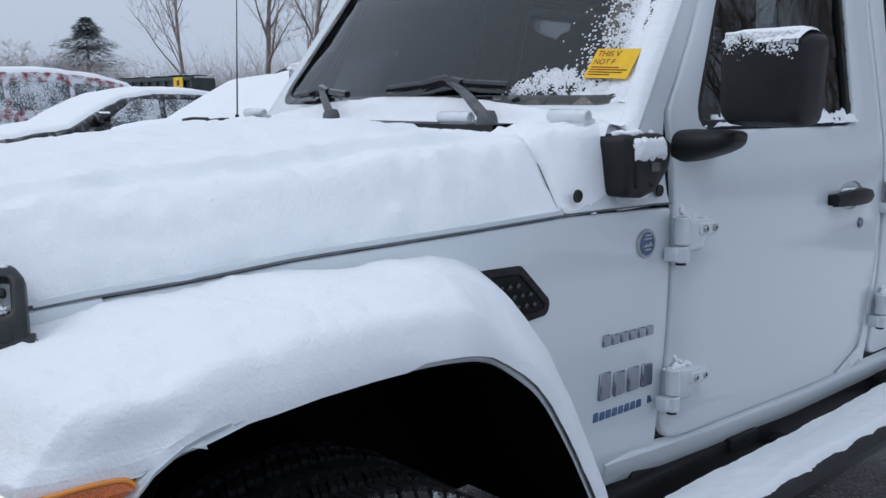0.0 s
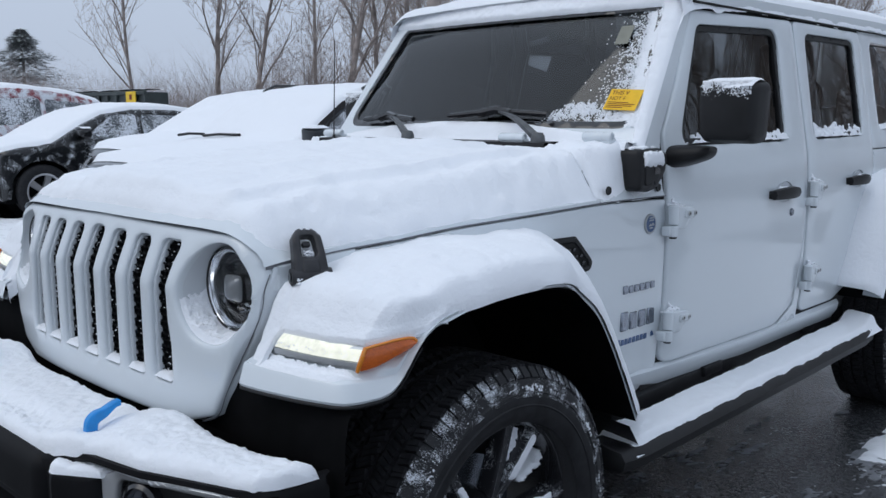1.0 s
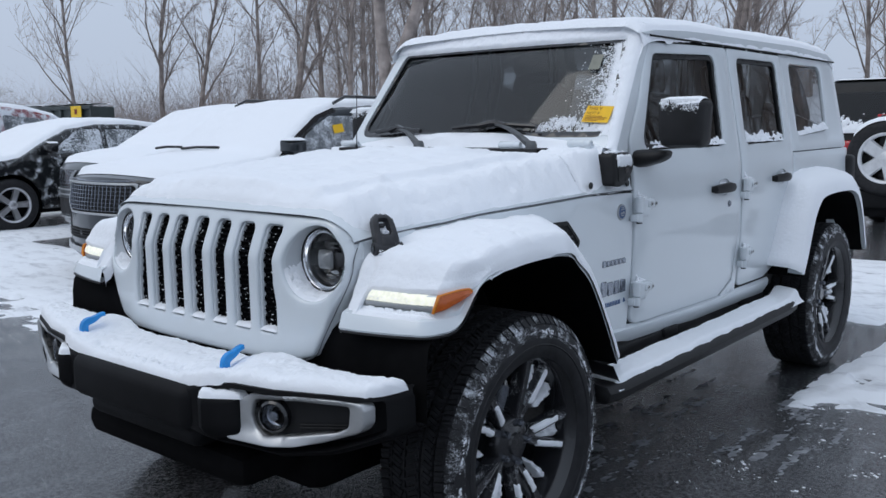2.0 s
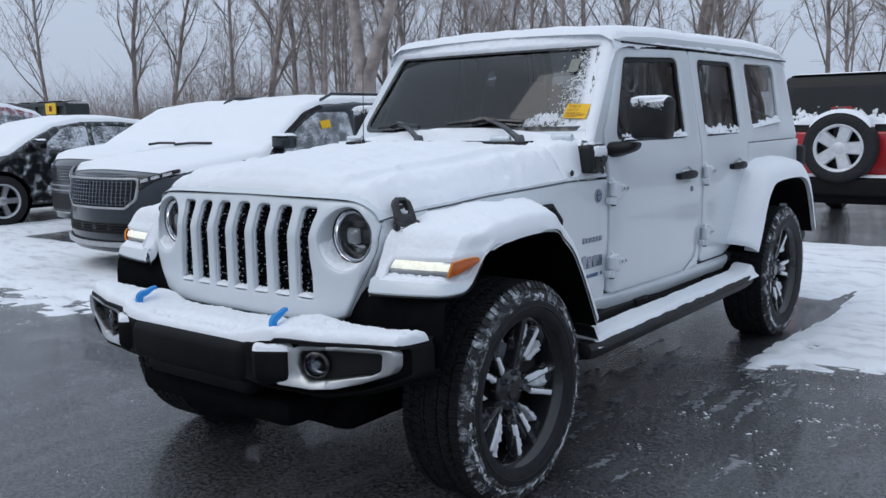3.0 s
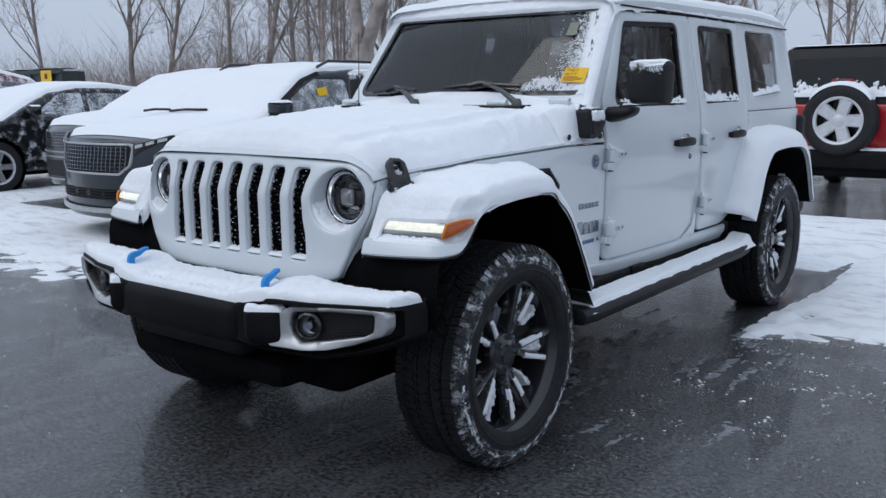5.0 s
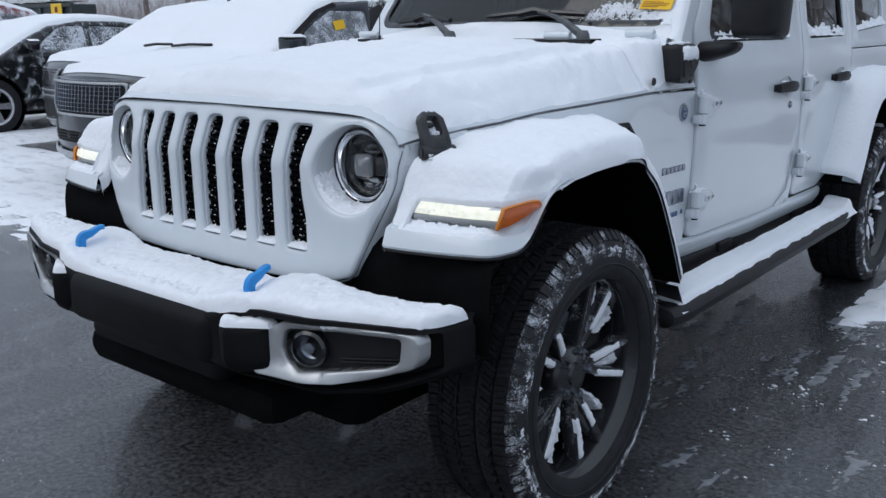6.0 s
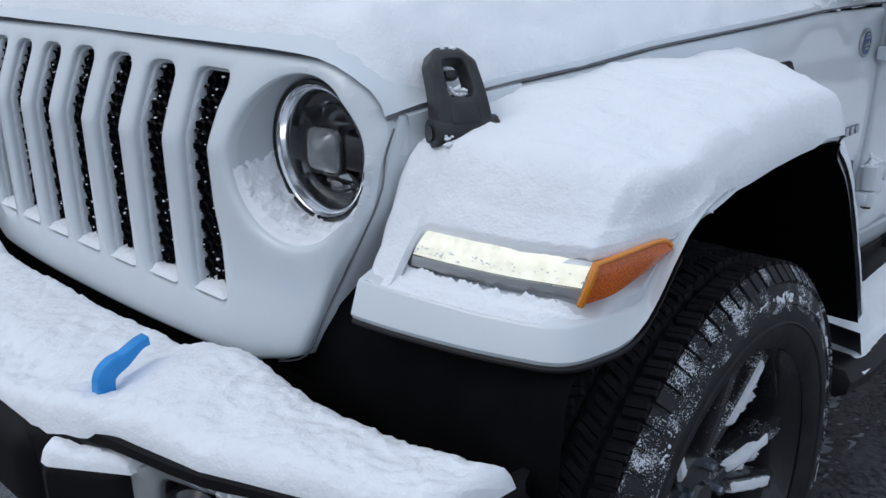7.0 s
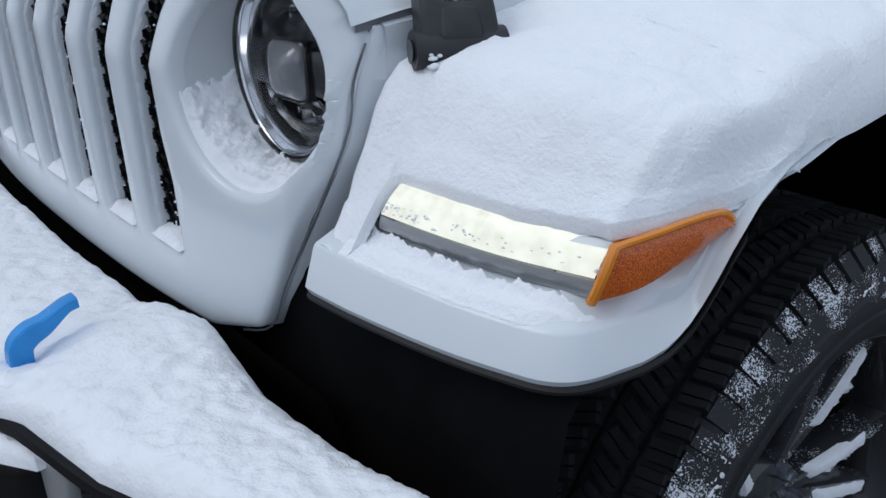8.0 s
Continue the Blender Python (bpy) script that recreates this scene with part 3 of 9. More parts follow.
FRONT_DOOR = rounded([(0.965, 0.575), (1.74, 0.573), (1.884, 0.640), (1.932, 1.0), (1.9415, 1.71), (1.20, 1.695), (0.965, 1.30)], [0.06, 0.09, 0.07, 0.2, 0.03, 0.03, 0.05])
FRONT_GLASS = rounded([(1.03, 1.262), (1.77, 1.262), (1.80, 1.668), (1.225, 1.648)], [0.05, 0.06, 0.06, 0.05])
REAR_DOOR = rounded([(1.948, 0.588), (2.30, 0.588), (2.478, 0.645), (2.552, 0.905), (2.634, 1.045), (2.657, 1.12), (2.657, 1.71), (1.948, 1.71)], [0.07, 0.12, 0.09, 0.12, 0.08, 0.05, 0.03, 0.03])
REAR_GLASS = rounded([(2.02, 1.262), (2.56, 1.268), (2.575, 1.672), (2.045, 1.668)], [0.05, 0.05, 0.05, 0.05])
QUARTER = rounded([(2.80, 1.285), (3.32, 1.315), (3.36, 1.68), (2.80, 1.678)], [0.05, 0.06, 0.07, 0.05])

for s in (1, -1):
    # cowl side and fender side, behind the arch
    cowl = side_panel("fender_panel", s, rounded([(-0.40, 0.985), (0.10, 1.0), (0.31, 0.955), (0.42, 0.86), (0.525, 0.70), (0.61, 0.53), (0.80, 0.505), (0.9605, 0.52), (0.9605, 1.102), (0.65, 1.107), (0.06, 1.088), (-0.36, 1.055)], 0.008), [], 0.0, WHITE, jeep)
    # sill under the doors
    bm = bmesh.new()
    loft(bm, [[Vector((s * (side_x(y, 0.58) + o), y, z)) for o, z in ((-0.03, 0.60), (-0.012, 0.575), (0.0, 0.56), (-0.005, 0.53), (-0.03, 0.49), (-0.09, 0.475))] for y in steps(0.80, 2.40, 0.2)])
    part("sill", bm, WHITE, jeep)
    bm = bmesh.new()
    box(bm, s * 0.60, s * 0.725, 0.70, 2.45, 0.40, 0.50, 0.01)
    for y in (1.26, 2.10):
        box(bm, s * 0.70, s * 0.737, y, y + 0.13, 0.47, 0.505, 0.004)
    part("frame_rail", bm, BLACK_PLASTIC, jeep)
    # rear quarter
    side_panel("quarter_panel", s, rounded([(2.492, 0.60), (2.52, 0.60), (2.67, 0.95), (2.80, 1.05), (3.25, 1.05), (3.42, 0.90), (3.52, 0.62), (3.62, 0.62), (3.66, 1.206), (2.675, 1.204), (2.672, 1.12), (2.648, 1.037), (2.566, 0.90)], 0.012), [], 0.0, WHITE, jeep)
    # hard top side with the quarter glass
    side_panel("hardtop_side", s, rounded([(2.675, 1.209), (3.655, 1.211), (3.60, 1.745), (2.675, 1.74)], [0.01, 0.03, 0.05, 0.005]), [QUARTER], -0.004, WHITE, jeep, 0.05)
    side_panel("quarter_window", s, inset_loop([Vector(p) for p in QUARTER], 0.012), [], -0.016, DARK_GLASS, jeep, 0.006, 0.1, 0.002, "dark tinted quarter glass")
    # door pillars seen in the gaps, dark
    bm = bmesh.new()
    sheet(bm, rounded([(0.93, 0.566), (2.46, 0.566), (2.56, 0.80), (2.70, 1.02), (2.70, 1.73), (1.19, 1.72), (0.93, 1.28)], 0.02), [inset_loop([Vector(p) for p in FRONT_GLASS], -0.03), inset_loop([Vector(p) for p in REAR_GLASS], -0.03)], on_side(s, -0.010), (-s * 0.02, 0, 0), 0.12, 0.002)
    part("door_aperture_seal", bm, GAP, jeep)
    side_panel("pillar_panel", s, rounded([(1.77, 0.567), (1.892, 0.626), (1.9385, 1.0), (1.943, 1.0), (1.943, 0.567)], 0.006), [], 0.002, WHITE, jeep, 0.02, 0.05, 0.004)
    for nm, out, gl, gm in (("front_door", FRONT_DOOR, FRONT_GLASS, GLASS), ("rear_door", REAR_DOOR, REAR_GLASS, DARK_GLASS)):
        door = side_panel(nm, s, out, [gl], 0.006, WHITE, jeep, 0.032, 0.05, 0.007)
        g = [Vector(p) for p in gl]
        side_panel("window_seal", s, inset_loop(g, -0.002), [inset_loop(g, 0.022)], -0.003, BLACK_PLASTIC, door, 0.02, 0.06, 0.003, "black rubber window seal")
        side_panel("window", s, inset_loop(g, 0.016), [], -0.014, gm, door, 0.006, 0.1, 0.002, "dark tinted side glass")
        # hinges
        y0 = 0.965 if nm == "front_door" else 1.95
        for zc in ((1.045, 0.715) if nm == "front_door" else (1.068, 0.742)):
            bm = bmesh.new()
            f = on_side(s, 0.010)
            leaf = rounded([(y0 + 0.002, zc - 0.036), (y0 + 0.045, zc - 0.034), (y0 + 0.062, zc - 0.010), (y0 + 0.100, zc - 0.004), (y0 + 0.106, zc + 0.026), (y0 + 0.070, zc + 0.032), (y0 + 0.002, zc + 0.036)], [0.01, 0.014, 0.014, 0.013, 0.013, 0.02, 0.01])
            sheet(bm, leaf, [], lambda y, z: f(y, z) + Vector((s * (0.027 - 0.16 * max(0.0, y - y0 - 0.050)), 0, 0)), (-s * 0.034, 0, 0), 0.014, 0.006)
            hx = side_x(y0, zc) + 0.027
            for za, zb in ((zc - 0.056, zc - 0.0215), (zc - 0.0185, zc + 0.040)):
                tube(bm, [(s * hx, y0 - 0.006, z) for z in (za, za + 0.002, zb - 0.003, zb)], [0.0150, 0.0170, 0.0170, 0.0135], 16)
            pad = lambda y, z: f(y, z) + Vector((s * (0.0315 - 0.16 * max(0.0, y - y0 - 0.050)), 0, 0))
            sheet(bm, rounded([(y0 + 0.032, zc - 0.002), (y0 + 0.096, zc + 0.001), (y0 + 0.100, zc + 0.021), (y0 + 0.034, zc + 0.027)], 0.009), [], pad, (-s * 0.006, 0, 0), 0.014, 0.0025)
            box(bm, s * (side_x(y0, zc) + 0.001), s * (hx + 0.004), y0 - 0.034, y0 - 0.008, zc - 0.054, zc - 0.023, 0.005)
            part("hinge", bm, WHITE, door)
            for yy in (0.050, 0.084):
                bm = bmesh.new()
                fx = side_x(y0 + yy, zc) + 0.0415 - 0.16 * max(0.0, yy - 0.050)
                lathe(bm, [(0.0, 0.002), (0.004, 0.002), (0.005, 0.0035), (0.0075, 0.0035), (0.0085, 0.0)], pose(s * fx, y0 + yy, zc + 0.012, 0, 90 * s, 0), 12)
                part("hinge_bolt", bm, SATIN, door)
                bm = bmesh.new()
                lathe(bm, [(0.0, 0.0026), (0.0042, 0.0026), (0.0044, 0.001)], pose(s * fx, y0 + yy, zc + 0.012, 0, 90 * s, 0), 8)
                part("bolt_recess", bm, GAP, door)
            bm = bmesh.new()
            tube(bm, [(s * hx, y0 - 0.006, zc - 0.062), (s * hx, y0 - 0.006, zc - 0.055)], 0.0115, 12)
            part("hinge_pin", bm, BLACK_PLASTIC, door)
        # handle with its cup
        yh, zh = (1.70, 1.075) if nm == "front_door" else (2.43, 1.085)
        hx = side_x(yh, zh)
        bm = bmesh.new()
        lathe(bm, [(0.05, 0.012), (0.047, 0.007), (0.03, 0.0065), (0.0, 0.0065)], pose(s * hx, yh + 0.02, zh + 0.005, 0, 90 * s, 0) @ Matrix.Diagonal((0.75, 1.35, 1, 1)), 28)
        part("handle_cup", bm, WHITE_TRIM, door)
        bm = bmesh.new()
        rows = []
        for t in steps(0, 1, 0.1):
            y = yh - 0.105 + 0.21 * t
            h = 0.017 + 0.006 * math.sin(math.pi * t)
            o = 0.034 + 0.016 * math.sin(math.pi * t)
            zz = zh + 0.004 * math.sin(math.pi * t)
            rows.append([Vector((s * (hx + o - 0.014), y, zz - h)), Vector((s * (hx + o - 0.002), y, zz - h * 0.9)), Vector((s * (hx + o + 0.004), y, zz)), Vector((s * (hx + o - 0.002), y, zz + h * 0.9)), Vector((s * (hx + o - 0.014), y, zz + h))])
        loft(bm, rows, closed=True, cap=True)
        for yy in (yh - 0.09, yh + 0.085):
            box(bm, s * hx, s * (hx + 0.034), yy - 0.012, yy + 0.012, zh - 0.014, zh + 0.014, 0.004)
        part("door_handle", bm, BLACK_PLASTIC, door, "black door handle")
        if nm == "front_door":
            bm = bmesh.new()
            lathe(bm, [(0.0, 0.012), (0.012, 0.012), (0.015, 0.008), (0.015, 0.0)], pose(s * side_x(1.79, 1.0), 1.79, 1.0, 0, 90 * s, 0), 16)
            part("lock_cylinder", bm, DARK_CHROME, door)

# ---- hood
HOOD_LINE = ((-0.50, 1.046), (-0.44, 1.050), (-0.40, 1.053), (-0.33, 1.060), (-0.28, 1.069), (0.06, 1.095), (0.65, 1.114))


def hood_top(x, y):
    ax = abs(x)
    crown = lerp_table(((-0.54, 1.148), (-0.45, 1.156), (-0.34, 1.164), (0.0, 1.190), (0.4, 1.224), (0.72, 1.252)), y)
    half = side_x(y, 1.1)
    u = ax / half
    z = crown - 0.012 * u * u + 0.016 * smoothstep(0.30, 0.22, ax - 0.06 * y)
    low = lerp_table(HOOD_LINE, y)
    return z + (low - z) * smoothstep(0.80, 1.0, u) ** 1.6


def grille_y(x, z):
    ax = abs(x)
    y = -0.532 + 0.052 * (ax / 0.6) ** 2.5
    y += 0.42 * max(0, z - 0.99) ** 1.15 * 1.35      # the upper part leans back
    y += 0.05 * max(0, 0.80 - z)
    y += 0.035 * smoothstep(0.555, 0.615, ax)
    return y


def hood_edge(x):
    """The lower line of the hood's front, over the grille."""
    ax = abs(x)
    return lerp_table(((0.0, 1.124), (0.30, 1.122), (0.46, 1.119), (0.525, 1.112), (0.558, 1.102), (0.580, 1.088), (0.595, 1.070), (0.603, 1.058), (0.606, 1.050)), ax)


def hood_front(x):
    return grille_y(x, hood_edge(x)) - 0.007


def cowl_z(x, y):
    u = min(1.0, abs(x) / side_x(y, 1.1))
    crown = lerp_table(((0.64, 1.243), (0.70, 1.256), (0.80, 1.262), (0.96, 1.262)), y)
    a = 0.82 + 0.12 * smoothstep(0.64, 0.72, y)
    z = crown - 0.010 * u * u
    return z + (1.114 - z) * smoothstep(a, 1.0, u) ** 1.6


def hood_half(y):
    """The hood's half width along its side seam."""
    y_end = hood_front(0.606) + 0.105
    k = (y - hood_front(0.606)) / 0.105
    return side_x(y, 1.1) if k > 1 else 0.606 + (side_x(y_end, 1.1) - 0.606) * max(0.0, k)


bm = bmesh.new()
rows = []
US = [-1.0, -0.99, -0.97, -0.94, -0.9, -0.85] + steps(-0.8, 0.8, 0.1) + [0.85, 0.9, 0.94, 0.97, 0.99, 1.0]
front = [0.0, 0.004, 0.012, 0.025, 0.045, 0.07, 0.10, 0.14]
for i in range(len(front) + 16):
    d = front[i] if i < len(front) else None
    r = []
    for u in US:
        y_end = hood_front(u * 0.606) + 0.14 * (1 - 0.25 * u * u)
        if d is not None:
            y = hood_front(u * 0.606) + d * (1 - 0.25 * u * u)
            x = u * (0.606 + (side_x(y_end, 1.1) - 0.606) * d / 0.14)
        else:
            y = y_end + (0.637 - y_end) * (i - len(front) + 1) / 16
            x = u * side_x(y, 1.1)
        low = lerp_table(HOOD_LINE, y) + 0.004
        z = max(low, hood_top(u * side_x(y, 1.1), y))
        if d is not None:
            k = (1 - min(1, d / 0.09)) ** 2.2
            z = max(z, hood_edge(u * 0.606) - 0.05 * d)
            z = z + (hood_edge(u * 0.606) - z) * k
        r.append(Vector((x, y, z)))
    rows.append(r)
loft(bm, rows)
part("hood", bm, WHITE, jeep)
LATCHES = []
for s in (1, -1):
    # gap line under the hood
    bm = bmesh.new()
    loft(bm, [[Vector((s * (hood_half(y) - 0.004), y, lerp_table(HOOD_LINE, y) + dz)) for dz in (-0.008, 0.003)] for y in steps(-0.424, -0.29, 0.01)])
    loft(bm, [[Vector((s * (side_x(y, 1.09) + 0.0015), y, lerp_table(HOOD_LINE, y) + dz)) for dz in (-0.0036, 0.0)] for y in steps(-0.30, 0.96, 0.07)])
    loft(bm, [[Vector((s * u * side_x(0.64, 1.1), y, cowl_z(u * side_x(0.64, 1.1), 0.645) - d)) for y, d in ((0.635, 0.004), (0.640, 0.006), (0.645, 0.004))] for u in (1.0, 0.995, 0.98, 0.96, 0.93, 0.9, 0.86, 0.8, 0.7)])
    part("hood_gap", bm, FROSTED_SEAM, jeep)
    bm = bmesh.new()
    loft(bm, [[Vector((s * (side_x(y, 1.09) + 0.0008), y, lerp_table(HOOD_LINE, y) + dz)) for dz in (-0.0006, 0.008)] for y in steps(-0.30, 0.63, 0.05)])
    part("hood_flange", bm, WHITE, jeep)
    # rubber hood latch: a strap with its eye, hooked over a keeper, and the barrel of its base
    lo = Vector((s * 0.655, -0.352, 1.020))
    lu = Vector((-s * 0.052, 0.024, 0.112)).normalized()
    lw = Vector((s * 0.42, 0.90, -0.10)).normalized()
    lw = (lw - lu * lw.dot(lu)).normalized()
    ln = lw.cross(lu) * s
    lm = Matrix((lw, lu, ln)).transposed().to_4x4()
    lm.translation = lo
    LATCHES.append(lm)
    bm = bmesh.new()
    strap = rounded([(-0.038, -0.004), (0.038, -0.004), (0.031, 0.090), (0.017, 0.112), (-0.017, 0.112), (-0.031, 0.090)], [0.008, 0.008, 0.02, 0.016, 0.016, 0.02])
    eye = rounded([(-0.017, 0.042), (0.017, 0.042), (0.014, 0.092), (-0.014, 0.092)], 0.010)
    sheet(bm, strap, [eye], lambda u, v: lm @ Vector((u, v, 0.026 + 0.004 * math.sin(v * 40) - 1.2 * max(0, v - 0.085) ** 1.3)), lambda u, v: -ln * 0.030, 0.012, 0.007, back=True)
    strap_ob = part("hood_latch", bm, LATCH_RUBBER, jeep, "black rubber hood latch")
    bm = bmesh.new()
    sheet(bm, rounded([(-0.021, 0.006), (0.021, 0.006), (0.018, 0.038), (-0.018, 0.038)], 0.006), [], lambda u, v: lm @ Vector((u, v, 0.031)), lambda u, v: -ln * 0.008, 0.012, 0.005)
    part("latch_tongue", bm, LATCH_RUBBER, strap_ob)
    bm = bmesh.new()
    box(bm, -0.009, 0.009, 0.070, 0.082, -0.004, 0.012, 0.004, 2, lm)
    part("latch_keeper", bm, LATCH_RUBBER, strap_ob)
    bm = bmesh.new()
    tube(bm, [lm @ Vector((-0.043, 0.004, 0.012)), lm @ Vector((0.043, 0.004, 0.012))], 0.0175, 18)
    box(bm, -0.036, 0.036, -0.014, 0.024, -0.016, 0.022, 0.006, 2, lm)
    part("latch_base", bm, LATCH_RUBBER, strap_ob)
    for e in (-0.0445, 0.0445):
        bm = bmesh.new()
        tube(bm, [lm @ Vector((e - 0.001, 0.004, 0.012)), lm @ Vector((e + 0.001, 0.004, 0.012))], 0.010, 12)
        part("latch_pin", bm, BLACK_GLOSS, strap_ob)

# ---- grille: seven slots and two round lamp openings
GRILLE_HALF = [(0.40, 0.690), (0.497, 0.722), (0.535, 0.79), (0.597, 0.94), (0.607, 1.025), (0.595, 1.062), (0.578, 1.081), (0.555, 1.097), (0.522, 1.1095)]
GRILLE_OUT = rounded(GRILLE_HALF + [(0.0, 1.1225)] + [(-x, z) for x, z in GRILLE_HALF[::-1]], [0.06, 0.04, 0.1, 0.1, 0.03, 0.02, 0.02, 0.03, 0.05, 0.8, 0.05, 0.03, 0.02, 0.02, 0.03, 0.1, 0.1, 0.04, 0.06], 5)


SLOTS = []
SLOT_PITCH = 0.1095
for k in range(-3, 4):
    c = k * SLOT_PITCH
    top = 1.093 - 0.002 * abs(k)
    if abs(k) < 3:
        SLOTS.append(rounded([(c - 0.036, 0.772), (c + 0.036, 0.772), (c + 0.034, top), (c - 0.034, top)], [0.016, 0.016, 0.024, 0.024], 5))
    else:
        g = 1 if k > 0 else -1
        a = [(c - g * 0.036, 0.772), (c + g * 0.037, 0.772), (c + g * 0.036, 0.86), (c + g * 0.026, 0.915), (c + g * 0.023, 0.985), (c + g * 0.029, 1.04), (c + g * 0.037, 1.068), (c + g * 0.036, 1.086), (c - g * 0.033, 1.088)]
        SLOTS.append(rounded(a if g > 0 else a[::-1], [0.016, 0.016, 0.06, 0.06, 0.06, 0.05, 0.02, 0.016, 0.022] if g > 0 else [0.022, 0.016, 0.02, 0.05, 0.06, 0.06, 0.06, 0.016, 0.016], 5))
LAMP_Y = -0.428
LAMP_X, LAMP_Z = 0.485, 0.990
LAMP_HOLES = [[Vector((g * 0.490 + 0.101 * math.cos(a), 0.985 + 0.106 * math.sin(a))) for a in (2 * math.pi * k / 72 for k in range(72))] for g in (1, -1)]
bm = bmesh.new()
sheet(bm, GRILLE_OUT, SLOTS + LAMP_HOLES, lambda x, z: Vector((x, grille_y(x, z), z)), (0, 0.022, 0), 0.016, 0.009)
grille = part("grille", bm, WHITE, jeep, "white grille with seven upright slots")
# inner frames of the slots, set back, with slightly smaller openings
for sl in SLOTS:
    bm = bmesh.new()
    lo = [Vector(p) for p in sl]
    sheet(bm, inset_loop(lo, -0.004), [inset_loop(lo, 0.005)], lambda x, z: Vector((x, grille_y(x, z) + 0.013, z)), (0, 0.016, 0), 0.02, 0.005)
    part("slot_frame", bm, WHITE_TRIM, grille)
# honeycomb mesh behind the slots: webs with open cells
HONEY = 0.0165
bm = bmesh.new()
for row in range(24):
    z = 0.752 + row * HONEY * 0.87
    for col in range(50):
        x = -0.40 + col * HONEY + (HONEY / 2 if row % 2 else 0)
        if ((abs(x) - 0.49) / 0.118) ** 2 + ((z - 0.985) / 0.124) ** 2 < 1 or abs(x) > 0.385:
            continue
        y = grille_y(x, z) + 0.026
        ring = [Vector((math.sin(a), 0, math.cos(a))) for a in (math.pi * j / 3 for j in range(6))]
        out = [bm.verts.new(Vector((x, y, z)) + q * HONEY * 0.585) for q in ring]
        inn = [bm.verts.new(Vector((x, y - 0.004, z)) + q * HONEY * 0.46) for q in ring]
        bot = [bm.verts.new(Vector((x, y + 0.010, z)) + q * HONEY * 0.36) for q in ring]
        for j in range(6):
            bm.faces.new((out[j], out[(j + 1) % 6], inn[(j + 1) % 6], inn[j]))
            bm.faces.new((inn[j], inn[(j + 1) % 6], bot[(j + 1) % 6], bot[j]))
tagged(part("grille_mesh", bm, MESH_BLACK, grille, "black honeycomb mesh", smooth=False), kind="stuff")
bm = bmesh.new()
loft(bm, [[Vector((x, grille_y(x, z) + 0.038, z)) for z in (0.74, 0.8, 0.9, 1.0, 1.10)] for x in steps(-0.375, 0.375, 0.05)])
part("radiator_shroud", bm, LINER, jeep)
# black gasket under the hood's front edge
bm = bmesh.new()
loft(bm, [[Vector((x, grille_y(x, hood_edge(x)) + 0.012 - 0.006 * smoothstep(0.53, 0.57, abs(x)), hood_edge(x) + dz)) for dz in (-0.012, -0.0015)] for x in steps(-0.603, 0.603, 0.007)])
part("hood_seal", bm, FROSTED_SEAM, jeep)

